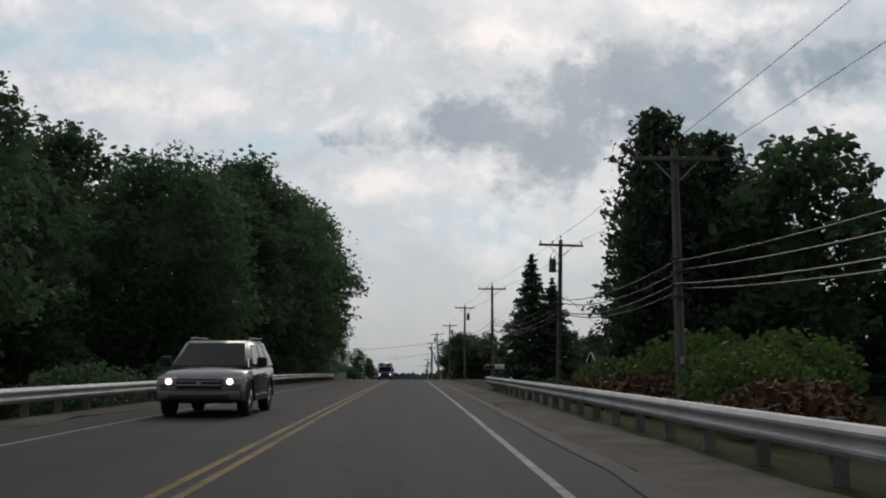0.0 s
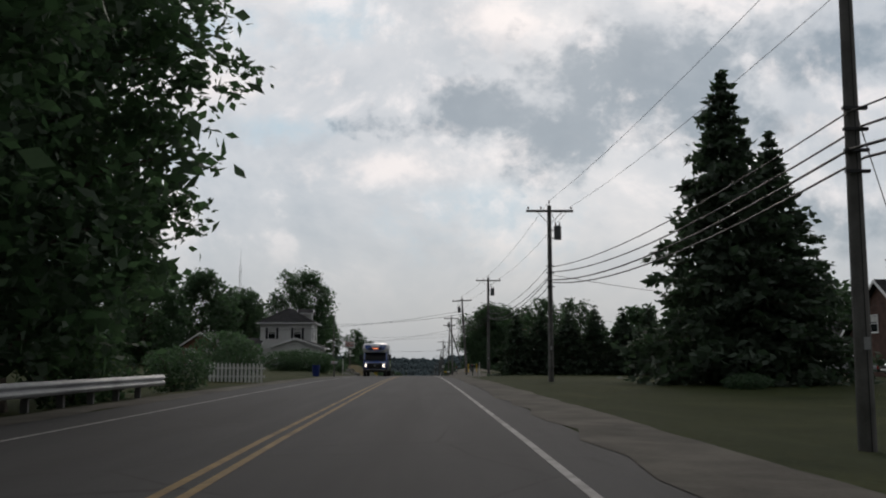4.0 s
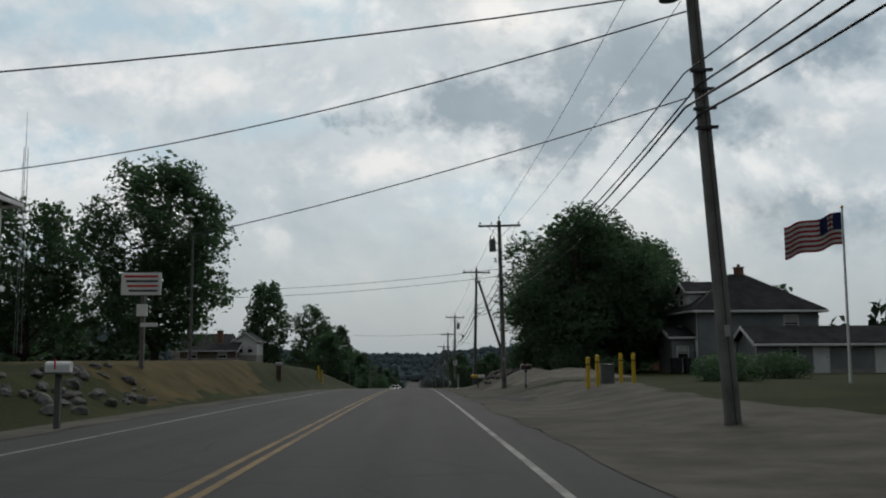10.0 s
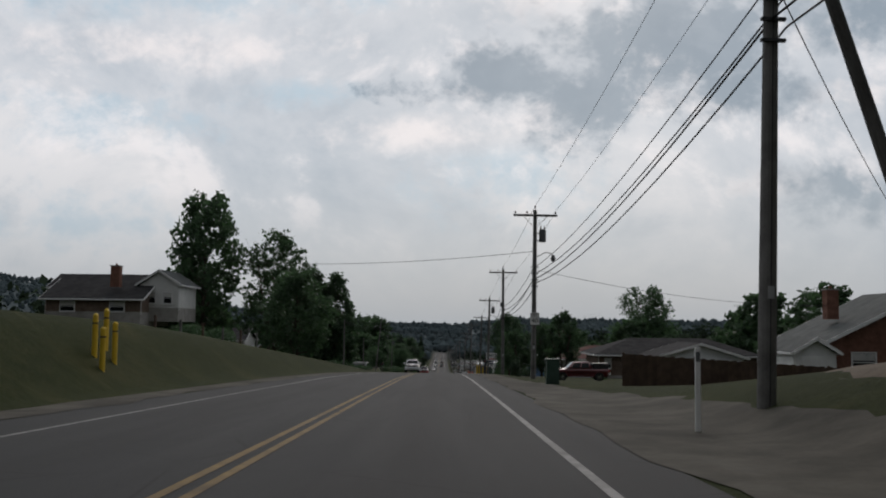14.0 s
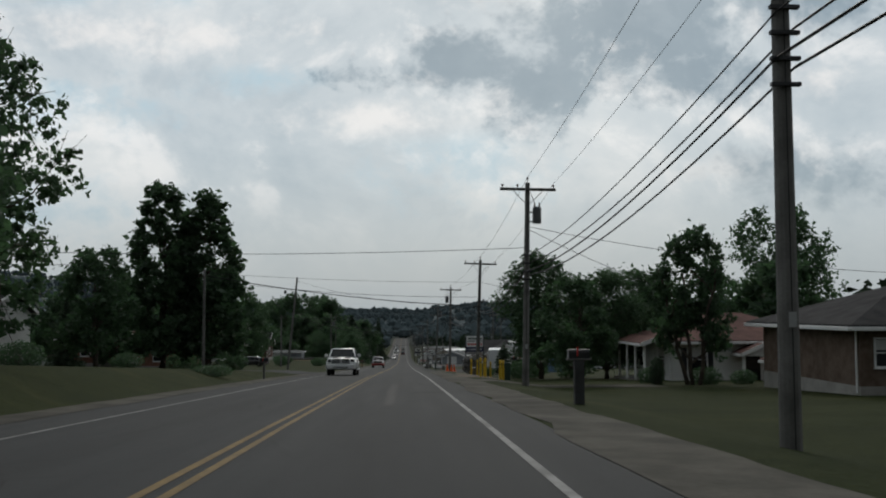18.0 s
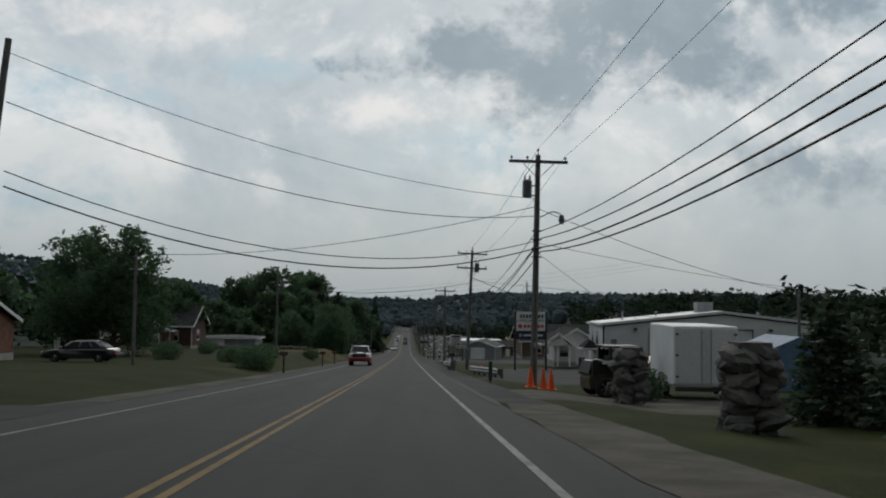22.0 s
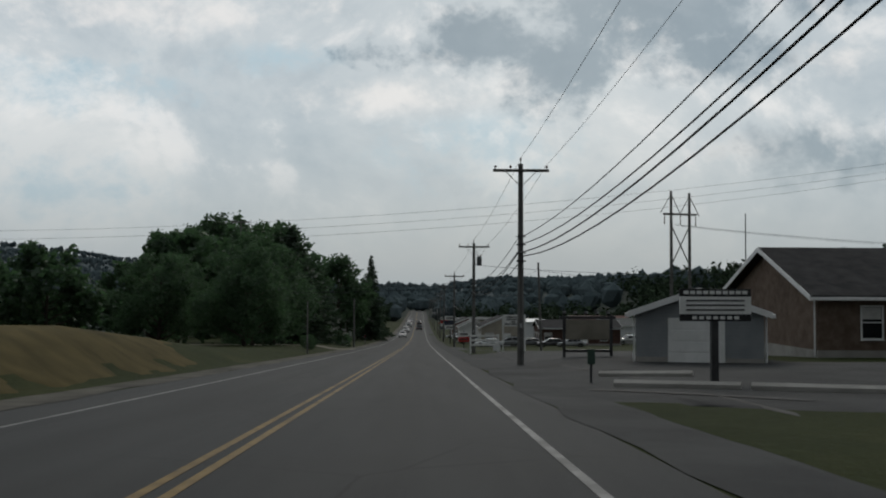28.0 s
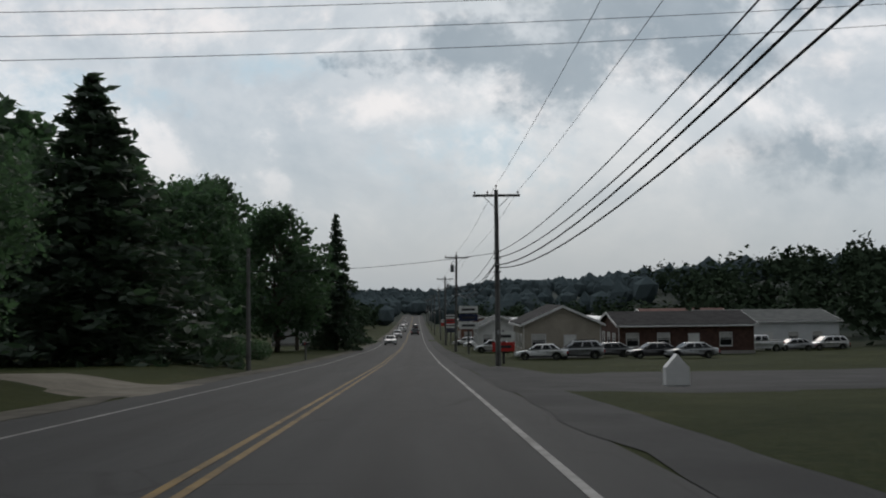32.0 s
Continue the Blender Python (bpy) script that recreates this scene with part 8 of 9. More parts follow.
for x in (3.72, 5.8):
    part("post", boxes((x - 0.06, x + 0.06, 547, 547.12, zf - 0.4, -15.46), bevel=0.01), WHITE_PAINT, t)
    part("cap", boxes((x - 0.075, x + 0.075, 546.985, 547.135, -15.46, -15.42), bevel=0.01), WHITE_PAINT, t)
for zz in (-16.3, -15.96, -15.62):
    part("rail", boxes((3.7, 5.82, 547.03, 547.09, zz, zz + 0.13), bevel=0.01), WHITE_PAINT, t)

# ---------------------------------------------------------------- flag
def flag(x, y, top, base):
    t = thing("flagpole", "white flagpole in a lawn", "flagpole")
    part("pole", rods(((x, y, base), (x, y, top), 0.06, 0.035), n=12), WHITE_PAINT, t)
    part("ball", rods(((x, y, top), (x, y, top + 0.06), 0.05, 0.06), ((x, y, top + 0.06), (x, y, top + 0.12), 0.06, 0.02), n=10), YELLOW, t)
    fl = thing("flag", "red and white striped flag with a blue corner", "flag")

    def at(u, v):
        """u along the fly, v down the hoist."""
        w = 0.16 * math.sin(u * 4.6 + 0.6) * min(1, u * 1.4)
        return (x - 0.05 - u * 0.97, y + w, top - 0.15 - v - 0.24 * u + 0.06 * math.sin(u * 5.0))
    cloth = (surface("flag_red", (0.28, 0.02, 0.025), (0.36, 0.03, 0.035), 3, 0.8, 0), surface("flag_white", (0.55, 0.55, 0.54), (0.65, 0.65, 0.64), 3, 0.8, 0), surface("flag_blue", (0.012, 0.018, 0.07), (0.02, 0.028, 0.10), 3, 0.8, 0))
    length, drop_ = 2.3, 1.2

    def patch(name, u0, u1, v0, v1, m, lift=0.0):
        n = 16
        verts, faces = [], []
        for i in range(n + 1):
            u_ = u0 + (u1 - u0) * i / n
            for v_ in (v0, v1):
                p = at(u_, v_)
                verts += [(p[0], p[1] - 0.006 - lift, p[2]), (p[0], p[1] + 0.006 + lift, p[2])]
        for i in range(n):
            a = 4 * i
            faces += [(a, a + 2, a + 6, a + 4), (a + 1, a + 5, a + 7, a + 3), (a, a + 4, a + 5, a + 1), (a + 2, a + 3, a + 7, a + 6)]
        me = bpy.data.meshes.new(name)
        me.from_pydata(verts, [], faces)
        me.materials.append(m)
        ob = new(name, me)
        ob.parent = fl
    for i in range(13):
        patch("stripe", 0.0, length, drop_ * i / 13, drop_ * (i + 1) / 13, cloth[i % 2])
    patch("canton", 0.0, length * 0.4, 0.0, drop_ * 7 / 13, cloth[2], 0.003)


flag(15.9, 203, 6.15, lie(15.9, 203) - 0.2)


# ---------------------------------------------------------------- stones
def stone(rng, x, y, r, parent=None, z=None, name="stone"):
    bm = bmesh.new()
    bmesh.ops.create_icosphere(bm, subdivisions=2, radius=1)
    o = Vector(rng.uniform(-50, 50, 3))
    for v in bm.verts:
        v.co *= 1 + 0.45 * noise.noise(v.co * 1.3 + o)
    sx, sy, sz = r * rng.uniform(0.8, 1.4), r * rng.uniform(0.8, 1.3), r * rng.uniform(0.5, 0.85)
    zz = (lie(x, y) if z is None else z) + sz * 0.3
    bmesh.ops.transform(bm, matrix=Matrix.Translation((x, y, zz)) @ Euler((rng.uniform(-0.5, 0.5), rng.uniform(-0.5, 0.5), rng.uniform(0, 6))).to_matrix().to_4x4() @ Matrix.Diagonal((sx, sy, sz, 1)), verts=bm.verts)
    ob = link(name, bm, STONE)
    if parent:
        ob.parent = parent
    return ob


rk = np.random.default_rng(3)
t = thing("rock_border", "low border of rough grey stones before a lawn", "rockery")
for i in range(46):
    stone(rk, -8.2 - rk.uniform(0, 2.4), 190 + rk.uniform(0, 12), rk.uniform(0.1, 0.24), t)
t = thing("rock_bank", "tumbled grey boulders on an earthy roadside bank", "rockery")
for i in range(90):
    stone(rk, 5.2 + rk.uniform(0, 3.2), 234.5 + rk.uniform(0, 14), rk.uniform(0.1, 0.32), t)
draped("earth_bank", [(5.2, 231), (9, 230), (12, 238), (11.5, 250), (7, 254), (5.4, 246)], 0.04, EARTH, "brown eroded earth bank with stones", "ground", 0.7)


def heap(x, y, rx, ry, h, material, label):
    bm = bmesh.new()
    bmesh.ops.create_grid(bm, x_segments=28, y_segments=28, size=1)
    for v in bm.verts:
        r = min(1.0, v.co.xy.length)
        px, py = x + v.co.x * rx, y + v.co.y * ry
        k = ease(1 - r) * (1 + 0.35 * noise.noise((px * 0.8, py * 0.8, 2.0)))
        v.co = (px, py, lie(px, py) - 0.05 + h * k)
    return tagged(link("gravel_mound", bm, material, True), label, "gravel heap")


heap(6.9, 228, 3.6, 5.0, 0.5, PALE_GRAVEL, "long heap of pale gravel beside the road")
heap(8.6, 221.5, 4.4, 6.5, 0.45, PALE_GRAVEL, "broad heap of pale gravel beside the road")


def stone_pillar(x, y, h, w):
    z0 = lie(x, y)
    t = thing("stone_pillar", "square pillar of stacked rough stones at an entrance", "pillar")
    rows = int(h / 0.2)
    for k in range(rows):
        for sx, sy in ((-1, -1), (1, -1), (-1, 1), (1, 1)):
            stone(rk, x + sx * w * 0.23 + rk.normal() * 0.03, y + sy * w * 0.23, w * 0.3, t, z0 + 0.2 * k)
    part("core", boxes((x - w * 0.33, x + w * 0.33, y - w * 0.33, y + w * 0.33, z0 - 0.2, z0 + h)), STONE, t)


stone_pillar(6.6, 401, 1.7, 0.9)
stone_pillar(6.5, 391, 1.7, 0.95)

# ---------------------------------------------------------------- hedges and bushes
for x, y, i, s, sz, tn in ((-11.5, 160, 2, 1.6, 1.5, 0), (-13.5, 161, 0, 1.6, 1.3, 50), (-9.8, 161, 1, 1.5, 1.5, 90), (-10.5, 172, 1, 1.1, 1.3, 0), (-11.8, 176, 2, 1.1, 1.2, 40), (-9.6, 179, 1, 0.9, 0.9, 90), (-12.2, 181, 0, 1.1, 1.2, 10), (-10.2, 184, 2, 0.9, 0.8, 70),
                           (10, 231, 0, 1.0, 0.9, 0), (12.5, 229, 1, 1.1, 0.9, 60), (19, 228, 2, 1.2, 0.9, 0), (23, 227, 0, 1.0, 0.8, 20), (13, 208, 2, 1.0, 0.8, 10), (20, 205, 1, 1.3, 1.0, 50),
                           (14, 211, 1, 1.2, 1.0, 0), (17, 213, 2, 1.1, 0.9, 0), (9.5, 236, 1, 1.2, 1.4, 10), (8.8, 243, 0, 1.3, 1.5, 99), (11, 232.5, 2, 1.3, 1.6, 99), (9.0, 248, 2, 1.1, 1.2, 20),
                           (-15, 300, 1, 1.2, 1.2, 0), (-18, 304, 0, 1.3, 1.3, 0), (-26, 352, 2, 1.2, 1.0, 0), (-22, 360, 1, 1.5, 1.3, 30), (-16, 395, 0, 1.2, 1.2, 10), (-20, 392, 2, 1.3, 1.1, 10), (-13, 350, 1, 0.8, 0.6, 30), (-9.4, 352, 2, 0.7, 0.4, 60),
                           (7.6, 404, 1, 0.9, 0.9, 0), (9.8, 377.5, 0, 1.1, 1.0, 0), (8.4, 371.6, 2, 0.8, 0.9, 20), (12, 372, 1, 1.3, 1.0, 40), (7.2, 386, 1, 0.6, 0.6, 0), (10, 383, 0, 0.8, 0.7, 30), (11.5, 388, 2, 0.8, 0.7, 70), (13.4, 356, 1, 0.7, 0.7, 0), (15.5, 353, 0, 0.7, 0.6, 0), (17.5, 353.2, 1, 0.7, 0.6, 40), (15, 326.4, 1, 0.6, 0.5, 0), 
                           (-9.2, 431, 2, 0.8, 1.0, 0), (-10.5, 444, 0, 1.0, 0.9, 0), (-13, 450, 1, 1.1, 0.9, 0), (-9.6, 470, 2, 0.6, 0.8, 0), (-18, 446, 1, 1.2, 1.1, 20), (-12, 439, 0, 0.8, 0.7, 20), (-24, 490, 2, 0.9, 0.7, 0), (-20, 470, 1, 1.0, 0.8, 10),
                           (14.2, 520.5, 1, 1.2, 1.2, 0), (-9.4, 556, 0, 0.6, 0.8, 0), (-9.5, 592, 1, 1.0, 1.2, 0), (-12, 597, 0, 1.1, 1.4, 0), (-19, 575, 2, 1.2, 1.3, 0), (-10.5, 606, 2, 0.8, 0.9, 0), (-22, 150, 0, 1.5, 1.3, 0), (-9.5, 117, 1, 1.4, 1.7, 10), (-11, 121, 0, 1.5, 1.7, 10),
                           (17, 118, 2, 1.2, 0.7, 0), (13, 105.5, 1, 1.0, 0.5, 40), (33, 123, 1, 1.1, 1.0, 0), (36.5, 123, 0, 1.1, 0.9, 10)):
    put(BUSH[i], x, y, s, tn, sz)
put(BUSH_LIGHT, -12.5, 103, 1.0, 0)
put(BUSH_LIGHT, 12.8, 246.5, 1.2, 0)
put(BUSH_LIGHT, -8.8, 432.5, 0.5, 0)
put(SMALL_SPRUCE, 9.4, 394, 0.95, 40, 0.72)
put(SMALL_SPRUCE, 10.7, 392.5, 1.0, 90, 0.7)
col = shrub(36, 0.5, 1.6, 1500, 0.07, NEEDLE, "clipped_conifer", "dark clipped columnar conifer in a lawn")
put(col, 5.75, 311, 0.95, 0, 0.95)
put(col, 13.0, 353.2, 0.8, 0, 0.9)


# ---------------------------------------------------------------- signs
def letters(t, text, x, y, z, size, material, name="lettering"):
    cu = bpy.data.curves.new(name, "FONT")
    cu.body, cu.size, cu.align_x, cu.align_y, cu.extrude = text, size, "CENTER", "CENTER", 0.004
    tmp = bpy.data.objects.new(name, cu)
    me = bpy.data.meshes.new_from_object(tmp)
    bpy.data.objects.remove(tmp)
    me.materials.append(material)
    ob = new(name, me)
    ob.matrix_world = pose(x, y, z, 90, 0, 0)
    ob.parent = t
    return ob


# dealer sign: three stacked panels on two posts
t = thing("dealer_sign", "tall roadside dealer sign with white, red-lettered and navy panels", "sign")
zp = lie(12, 463.4)
for x in (10.35, 13.3):
    part("post", boxes((x - 0.09, x + 0.09, 463.45, 463.63, zp - 0.3, -7.35)), DARK_STEEL, t)
for z0, z1, m in ((-8.3, -7.4, WHITE_PAINT), (-9.2, -8.33, WHITE_PAINT), (-10.0, -9.23, NAVY)):
    pn = part("panel", boxes((10.46, 13.19, 463.36, 463.54, z0, z1), bevel=0.015), m, t)
part("frame", boxes((10.44, 13.21, 463.4, 463.5, -8.34, -8.29), (10.44, 13.21, 463.4, 463.5, -9.24, -9.19)), DARK_STEEL, t)
for i in range(8):
    part("name_mark", prism(bmesh.new(), [(10.75 + 0.29 * i, -8.0), (10.95 + 0.29 * i, -8.0), (11.02 + 0.29 * i, -7.65), (10.82 + 0.29 * i, -7.65)], 463.345, 463.36, "y"), GREEN_BOX, t)
part("rule_bar", boxes((10.6, 13.05, 463.347, 463.36, -8.22, -8.16)), BLACK, t)
part("emblem", rods(((10.82, 463.345, -8.77), (10.82, 463.36, -8.77), 0.2), n=20), RED, t)
for i in range(6):
    part("name_mark", boxes((11.15 + 0.33 * i, 11.4 + 0.33 * i, 463.345, 463.36, -8.92, -8.62)), RED, t)
part("emblem", rods(((10.85, 463.345, -9.62), (10.85, 463.36, -9.62), 0.16), n=20), STEEL, t)
for i in range(7):
    part("name_mark", boxes((11.15 + 0.27 * i, 11.36 + 0.27 * i, 463.345, 463.36, -9.72, -9.52)), WHITE_PAINT, t)

# delivery sign on its own thin post
t = thing("delivery_sign", "white square sign with dark lettering on a thin post", "sign")
part("board", boxes((3.19, 3.97, 441.78, 441.81, -9.68, -8.92), bevel=0.006), WHITE_PAINT, t)
part("name_mark", prism(bmesh.new(), [(3.25, -9.06), (3.86, -9.06), (3.9, -8.96), (3.29, -8.96)], 441.772, 441.78, "y"), DARK_STEEL, t)
part("rule_bar", boxes((3.42, 3.9, 441.772, 441.78, -9.085, -9.072)), RED, t)
for tx, zz in (("TRUCK", -9.145), ("DELIVERIES", -9.245), ("TRAILER", -9.37), ("PARKING", -9.465)):
    letters(t, tx, 3.58, 441.776, zz, 0.135 if tx != "DELIVERIES" else 0.118, NAVY)
part("arrow", prism(bmesh.new(), [(3.22, -9.63), (3.76, -9.63), (3.76, -9.665), (3.95, -9.585), (3.76, -9.505), (3.76, -9.545), (3.22, -9.545)], 441.772, 441.78, "y"), BLACK, t)
letters(t, "SWING WIDE", 3.48, 441.769, -9.588, 0.085, WHITE_PAINT)
part("post", boxes((3.55, 3.61, 441.81, 441.86, lie(3.58, 441.8) - 0.3, -8.98)), STEEL, t)

# practice sign before the grey garage
t = thing("practice_sign", "white roadside sign with dark header and footer bands on a post", "sign")
zp = lie(7.2, 500)
part("post", boxes((7.41, 7.59, 500.05, 500.2, zp - 0.3, -12.1)), DARK_STEEL, t)
for z0, z1, m, nm in ((-12.25, -12.05, BLACK, "header"), (-12.7, -12.25, WHITE_PAINT, "panel"), (-12.88, -12.7, BLACK, "footer")):
    part(nm, boxes((6.58, 8.42, 500.0, 500.05, z0, z1), bevel=0.006), m, t)
for i in range(10):
    part("name_mark", boxes((6.68 + 0.168 * i, 6.81 + 0.168 * i, 499.99, 500.0, -12.19, -12.1)), WHITE_PAINT, t)
for k in range(3):
    part("text_bar", boxes((6.75, 8.25, 499.99, 500.0, -12.37 - 0.12 * k, -12.33 - 0.12 * k)), DARK_STEEL, t)
for i in range(7):
    part("name_mark", boxes((6.9 + 0.18 * i, 7.02 + 0.18 * i, 499.99, 500.0, -12.83, -12.75)), WHITE_PAINT, t)

# warehouse sign
t = thing("warehouse_sign", "white panel sign with dark lettering on two white posts", "sign")
zp = lie(7.6, 553.5)
for x in (6.72, 8.5):
    part("post", boxes((x - 0.06, x + 0.06, 553.56, 553.68, zp - 0.3, -14.15), bevel=0.01), WHITE_PAINT, t)
part("panel", boxes((6.66, 8.56, 553.5, 553.56, -15.1, -14.15), bevel=0.01), WHITE_PAINT, t)
for k, (a, b) in enumerate(((7.0, 7.9), (7.0, 8.3), (7.4, 7.75), (6.85, 8.4))):
    n = max(2, int((b - a) / 0.14))
    for i in range(n):
        part("name_mark", boxes((a + (b - a) * i / n, a + (b - a) * (i + 0.75) / n, 553.49, 553.5, -14.4 - 0.19 * k, -14.28 - 0.19 * k)), BLACK, t)

# empty reader board
t = thing("reader_board", "empty faded beige reader board in a dark steel frame", "sign")
zp = lie(7.6, 519)
for x in (6.5, 8.65):
    part("post", boxes((x - 0.06, x + 0.06, 519, 519.12, zp - 0.3, -13.2)), DARK_STEEL, t)
part("board", boxes((6.58, 8.57, 519.02, 519.1, -14.35, -13.45), bevel=0.01), surface("faded_board", (0.22, 0.20, 0.16), (0.30, 0.275, 0.225), 1.5, 0.7, 0.1, stain=0.4), t)
part("top_rail", boxes((6.3, 8.85, 518.98, 519.14, -13.42, -13.28)), DARK_STEEL, t)
part("bottom_rail", boxes((6.5, 8.65, 519, 519.12, zp + 0.2, zp + 0.32)), DARK_STEEL, t)
for i in range(5):
    part("spotlight", rods(((6.5 + 0.5 * i, 518.9, -13.2), (6.5 + 0.5 * i, 519.05, -13.12), 0.06, 0.09), n=8), BLACK, t)

# board sign by the white house
t = thing("board_sign", "white board sign with red lettering on a post hung with planters", "sign")
zp = lie(-10.3, 204.7)
part("post", boxes((-10.38, -10.22, 204.75, 204.91, zp - 0.3, 3.9)), POLE_WOOD, t)
part("board", boxes((-11.1, -9.6, 204.65, 204.73, 3.1, 3.95), bevel=0.01), WHITE_PAINT, t)
for k in range(4):
    part("text_bar", boxes((-10.98 + 0.06 * k, -9.72, 204.64, 204.65, 3.76 - 0.18 * k, 3.84 - 0.18 * k)), RED if k % 2 == 0 else DARK_STEEL, t)
part("small_board", boxes((-10.5, -10.1, 204.68, 204.74, 2.3, 2.75), bevel=0.01), WHITE_PAINT, t)
part("small_board", boxes((-10.35, -9.7, 204.68, 204.74, 1.9, 2.05), bevel=0.01), WHITE_PAINT, t)
# lawn sign by the hedge, lamp post
t = thing("lawn_sign", "low sign with pale marks on a short wall", "sign")
zp = lie(-10.6, 188.5)
part("board", boxes((-11.4, -9.6, 188.5, 188.56, zp + 0.55, zp + 0.75), bevel=0.01), DARK_STEEL, t)
for i in range(12):
    part("mark", boxes((-11.3 + 0.14 * i, -11.21 + 0.14 * i, 188.49, 188.5, zp + 0.6, zp + 0.7)), WHITE_PAINT, t)
for x in (-11.2, -9.8):
    part("leg", boxes((x, x + 0.06, 188.56, 188.6, zp - 0.2, zp + 0.7)), DARK_STEEL, t)
t = thing("yard_lamp", "slim white lamp post in front of a hedge", "lamp post")
zp = lie(-9.0, 177)
part("post", rods(((-9.0, 177, zp - 0.1), (-9.0, 177, zp + 1.75), 0.04), n=10), WHITE_PAINT, t)
part("lantern", boxes((-9.1, -8.9, 176.9, 177.1, zp + 1.75, zp + 2.0), bevel=0.02), GLASS, t)
# speed sign
t = thing("speed_sign", "small white speed limit sign with black figures on a pole", "sign")
part("plate", boxes((4.72, 5.22, 287.7, 287.72, -0.6, 0.05), bevel=0.005), WHITE_PAINT, t)
letters(t, "40", 4.97, 287.695, -0.38, 0.36, BLACK)
letters(t, "SPEED", 4.97, 287.695, -0.02, 0.12, BLACK)
letters(t, "LIMIT", 4.97, 287.695, -0.13, 0.12, BLACK)
part("strap", boxes((4.9, 5.04, 287.72, 287.84, -0.3, -0.26)), STEEL, t)
for x, y, w, hgt, zb, lb in ((4.4, 500.5, 0.1, 0.5, 0.4, "small green road sign on a thin post"), (3.6, 413.5, 0.08, 0.9, 0.0, "thin dark post at the edge of the road")):
    t = thing("sign_post", lb, "sign")
    z0 = lie(x, y)
    part("post", boxes((x - 0.03, x + 0.03, y, y + 0.05, z0 - 0.2, z0 + zb + hgt)), DARK_STEEL, t)
    part("plate", boxes((x - w, x + w, y - 0.012, y, z0 + zb + 0.1, z0 + zb + hgt), bevel=0.003), GREEN_BOX, t)
# gabled sign by the shops and tall shop signs beyond
t = thing("gable_sign", "small white house-shaped sign standing in the grass", "sign")
zp = lie(7.7, 572)
part("board", prism(bmesh.new(), [(7.35, zp), (8.05, zp), (8.05, zp + 0.55), (7.7, zp + 0.95), (7.35, zp + 0.55)], 572, 572.35, "y"), WHITE_PAINT, t)
for x, y, w, hgt, n, lb in ((4.9, 634, 0.9, 4.6, 3, "tall stacked shop sign on a pole"), (6.2, 612, 0.8, 2.4, 2, "white shop sign on two short posts"), (5.6, 700, 1.0, 5.0, 4, "tall stacked shop sign on a pole"), (6.5, 748, 1.2, 4.4, 2, "large shop sign on a pole")):
    t = thing("shop_sign", lb, "sign", "shop signs down the hill")
    z0 = lie(x, y)
    part("pole", boxes((x - 0.08, x + 0.08, y, y + 0.16, z0 - 0.3, z0 + hgt)), DARK_STEEL, t)
    for i in range(n):
        zz = z0 + hgt - 0.1 - 0.75 * i
        part("panel", boxes((x - w, x + w, y - 0.06, y, zz - 0.65, zz), bevel=0.01), (WHITE_PAINT, RED, WHITE_PAINT, NAVY)[(i + int(y)) % 4], t)
        part("text_bar", boxes((x - w * 0.7, x + w * 0.7, y - 0.068, y - 0.06, zz - 0.42, zz - 0.22)), DARK_STEEL, t)


# ---------------------------------------------------------------- plant, trailer, cones
def cone(x, y, h=0.78):
    t = thing("traffic_cone", "orange traffic cone with a square base", "traffic cone", "traffic cones", at=pose(x, y, lie(x, y) + (0.03 if x < 4.1 else 0)))
    part("base", boxes((-0.2, 0.2, -0.2, 0.2, 0, 0.04), bevel=0.01), ORANGE, t)
    part("body", rods(((0, 0, 0.04), (0, 0, h), 0.15, 0.035), n=16), ORANGE, t)
    part("collar", rods(((0, 0, h * 0.62), (0, 0, h * 0.74), 0.085, 0.072), n=16), surface("cone_band", (0.5, 0.12, 0.06), (0.6, 0.18, 0.1), 3, 0.5, 0), t)


for x, y in ((4.8, 409.6), (5.2, 409.0), (5.55, 409.4)):
    cone(x, y)
cone(5.35, 441, 0.5)


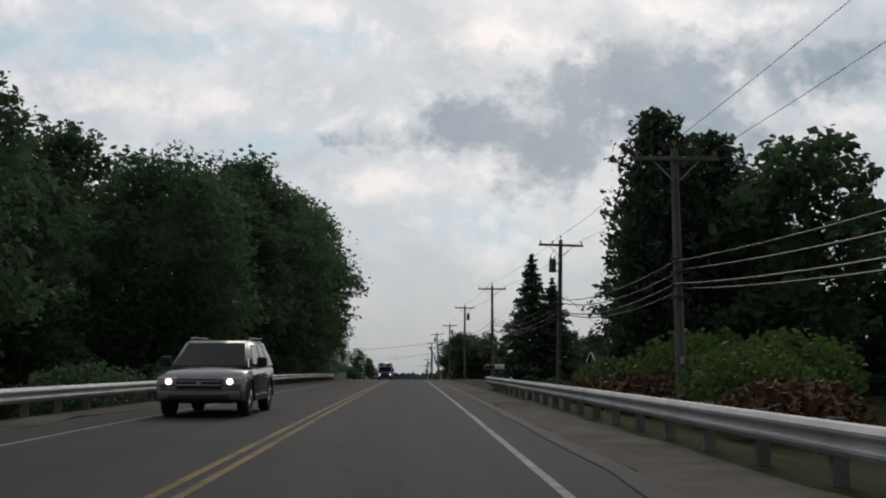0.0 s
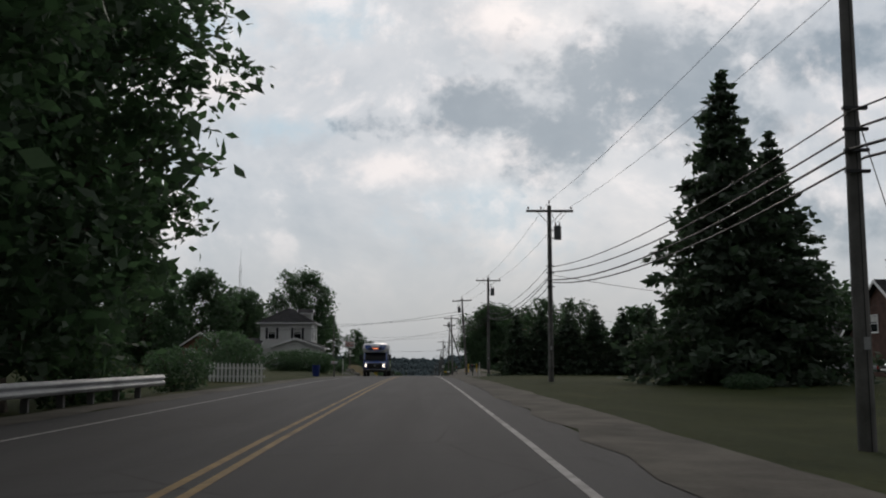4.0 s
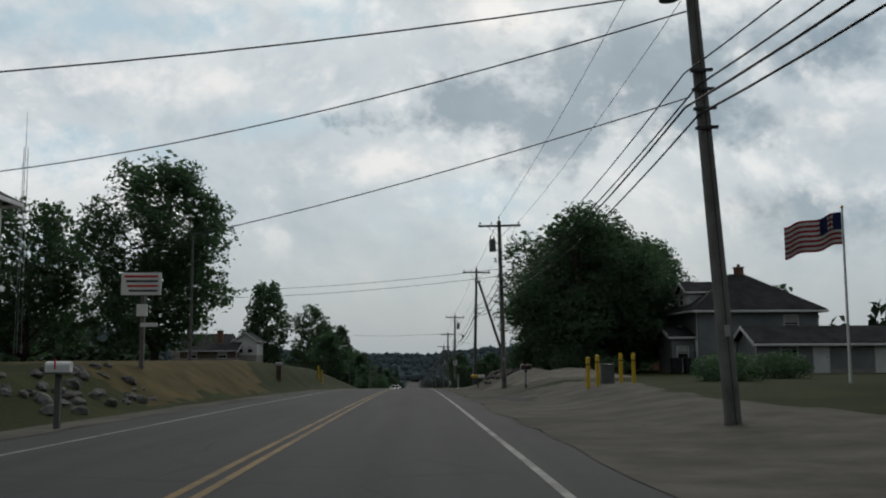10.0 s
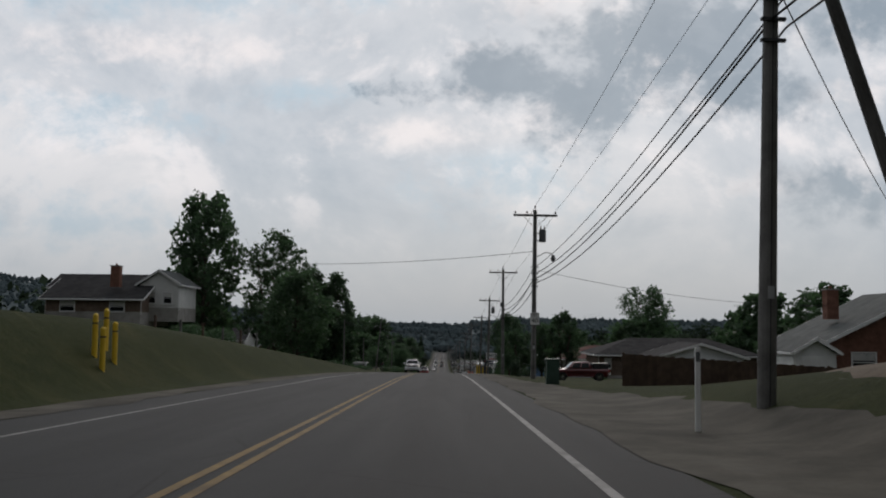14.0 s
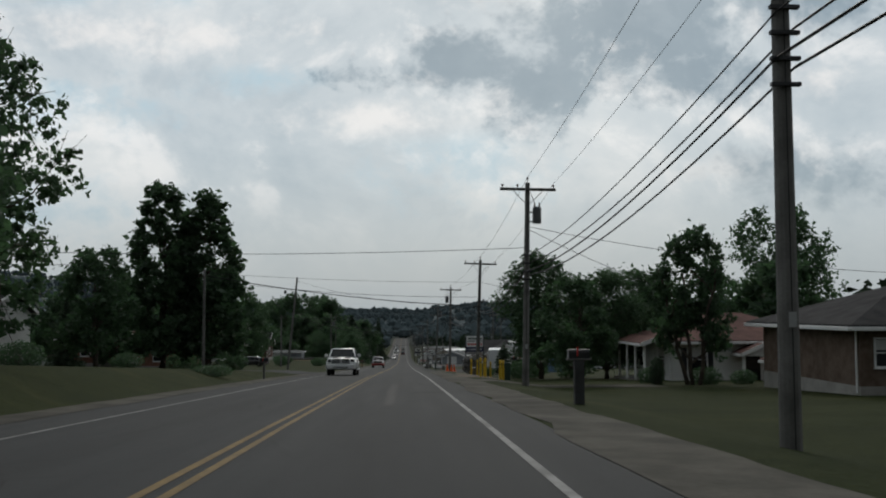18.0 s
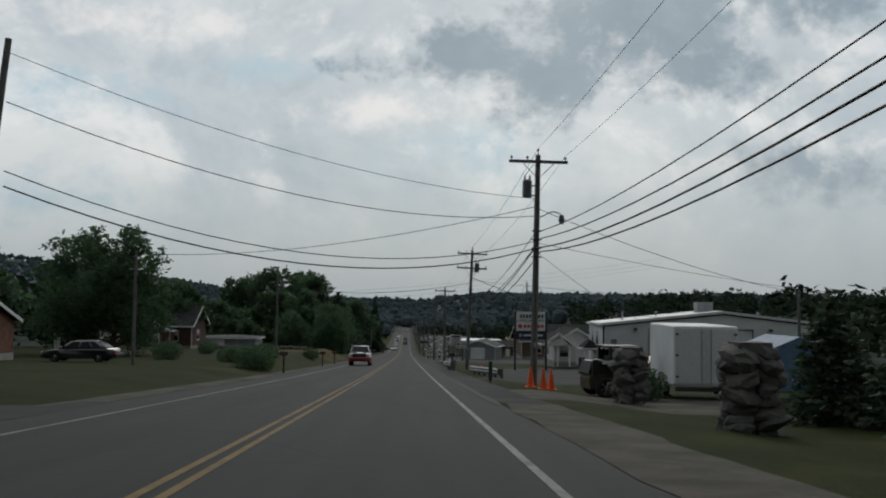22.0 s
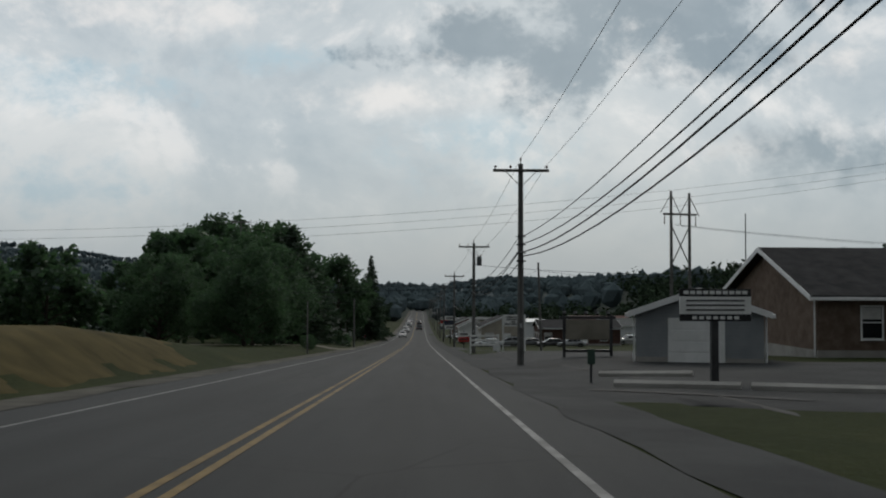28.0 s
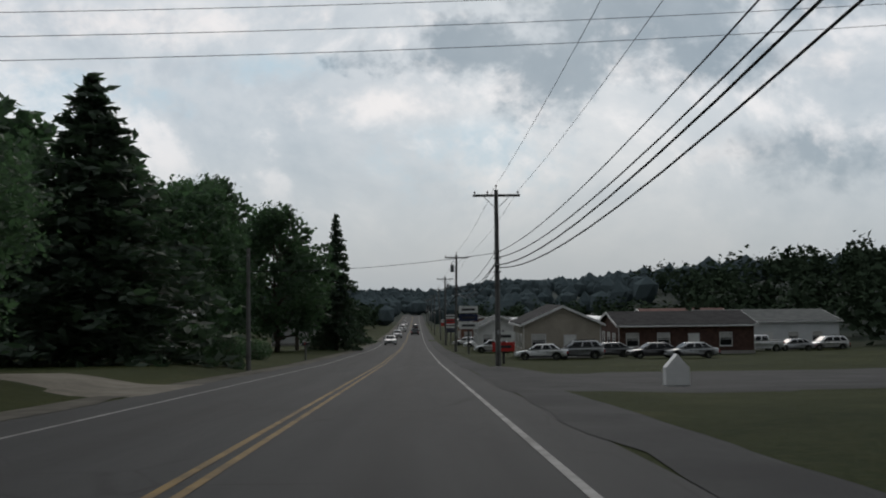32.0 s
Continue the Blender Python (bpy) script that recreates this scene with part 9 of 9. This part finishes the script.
def skid_steer(x, y, heading):
    t = thing("skid_steer", "black and dusty tan skid-steer loader parked on gravel", "loader", at=pose(x, y, lie(x, y) + 0.02, 0, 0, heading) @ Matrix.Scale(0.85, 4))
    body = surface("loader_yellow", (0.075, 0.062, 0.038), (0.12, 0.10, 0.065), 2, 0.7, 0.05, stain=0.5)
    part("chassis", prism(bmesh.new(), [(1.25, 0.35), (1.3, 0.75), (0.9, 1.0), (-1.2, 1.0), (-1.35, 0.8), (-1.3, 0.35)], -0.55, 0.55, "x"), body, t)
    bm = prism(bmesh.new(), [(-0.45, 1.0), (-0.5, 1.55), (-1.25, 1.5), (-1.4, 1.0)], -0.6, 0.6, "x")
    part("engine_cover", bm, BLACK, t)
    cab = part("cab_frame", boxes(*[(sx * 0.62 - 0.05, sx * 0.62 + 0.05, yy - 0.05, yy + 0.05, 0.95, 2.05) for sx in (-1, 1) for yy in (0.75, -0.45)], (-0.7, 0.7, -0.6, 0.9, 2.05, 2.14)), BLACK, t)
    part("windscreen", boxes((-0.57, 0.57, 0.72, 0.74, 1.05, 2.0)), GLASS, cab)
    part("seat", boxes((-0.25, 0.25, -0.3, 0.2, 1.0, 1.15), (-0.25, 0.25, -0.4, -0.3, 1.1, 1.7), bevel=0.03), BLACK, cab)
    for s in (-1, 1):
        part("side_mesh", boxes((s * 0.62, s * 0.635, -0.42, 0.72, 1.25, 1.95)), GLASS, cab)
        for yy in (0.72, -0.72):
            wheel(t, s * 0.78, yy, 0.42, 0.3)
        part("lift_arm", tube(bmesh.new(), [(s * 0.78, -1.15, 1.5), (s * 0.78, -0.2, 1.35), (s * 0.78, 0.9, 1.05), (s * 0.78, 1.45, 0.55)], [0.07, 0.08, 0.08, 0.06], 8), BLACK, t)
        part("arm_post", boxes((s * 0.7, s * 0.86, -1.3, -1.05, 0.9, 1.6), bevel=0.02), BLACK, t)
        part("name_mark", boxes((s * 0.875, s * 0.885, -0.9, -0.1, 1.4, 1.55)), WHITE_PAINT, t)
    part("bucket", prism(bmesh.new(), [(1.4, 0.12), (2.15, 0.08), (2.2, 0.12), (1.65, 0.3), (1.55, 0.75), (1.4, 0.8)], -0.92, 0.92, "x"), RUBBER, t)


skid_steer(7.5, 407.2, -80)
t = thing("box_trailer", "white enclosed cargo trailer with double rear doors", "trailer", at=pose(10.2, 407, lie(10.2, 405), 0, 0, -6))
part("body", boxes((-1.05, 1.05, -2.6, 2.6, 0.5, 2.5), bevel=0.05), METAL_WALL, t)
for x in (-1.0, 0.03):
    d = part("rear_door", boxes((x, x + 0.97, -2.63, -2.6, 0.6, 2.42), bevel=0.01), METAL_WALL, t)
    part("lock_bar", rods(((x + (0.85 if x < 0 else 0.12), -2.66, 0.62), (x + (0.85 if x < 0 else 0.12), -2.66, 2.4), 0.018), n=6), STEEL, d)
    for zz in (0.8, 1.5, 2.2):
        part("hinge", boxes((x + (0.0 if x < 0 else 0.87), x + (0.1 if x < 0 else 0.97), -2.65, -2.63, zz, zz + 0.06)), DARK_STEEL, d)
part("bumper", boxes((-1.0, 1.0, -2.68, -2.55, 0.35, 0.48)), DARK_STEEL, t)
for s in (-1, 1):
    for yy in (-0.5, 0.4):
        wheel(t, s * 0.98, yy, 0.34, 0.2)
part("drawbar", rods(((0, 2.6, 0.5), (0, 3.8, 0.45), 0.06), n=8), DARK_STEEL, t)
part("jockey_leg", rods(((0, 3.5, 0.0), (0, 3.5, 0.6), 0.04), n=8), STEEL, t)
for x0, y0, x1, y1 in ((4.6, 498.5, 7.2, 497.2), (7.4, 497.1, 10.0, 495.9), (5.2, 503.6, 7.6, 502.4)):
    t = thing("wheel_stop", "weathered concrete wheel stop on the lot", "wheel stop", "wheel stops")
    part("block", rods(((x0, y0, lie(x0, y0) + 0.06), (x1, y1, lie(x1, y1) + 0.06), 0.14), n=6), CONCRETE, t)
# steel beam of the driveway culvert, stone wall beside the lawn
t = thing("stone_wall", "low stone retaining wall across a lawn", "wall")
for i in range(26):
    for k in range(2):
        stone(rk, -23 + 0.42 * i, 492 + rk.normal() * 0.06, 0.27, t, lie(-23 + 0.42 * i, 492) + 0.22 * k)
t = thing("lamp_post", "black lantern post in a garden", "lamp post")
zp = lie(9.2, 379.5)
part("post", rods(((9.2, 379.5, zp), (9.2, 379.5, zp + 1.5), 0.035), n=8), BLACK, t)
part("lantern", boxes((9.08, 9.32, 379.4, 379.62, zp + 1.5, zp + 1.8), bevel=0.03), BLACK, t)
t = thing("shed", "blue tarpaulin-covered shed beside a hedge", "shed")
zp = lie(17, 415)
part("cover", prism(bmesh.new(), [(15.2, zp), (19, zp), (19, zp + 1.6), (17.1, zp + 2.4), (15.2, zp + 1.6)], 414, 418, "y"), surface("blue_tarp", (0.10, 0.17, 0.28), (0.14, 0.22, 0.34), 2, 0.6, 0.3), t)
for i in range(6):
    x = -12.5 - 0.4 * i
    t = thing("fence_post", "weathered wooden post on the bank", "post", "posts on the bank")
    part("post", boxes((x, x + 0.12, 300 - 3.2 * i, 300.12 - 3.2 * i, lie(x, 300 - 3.2 * i) - 0.2, lie(x, 300 - 3.2 * i) + 1.2), bevel=0.015), FENCE_BROWN if i % 2 else POLE_WOOD, t)
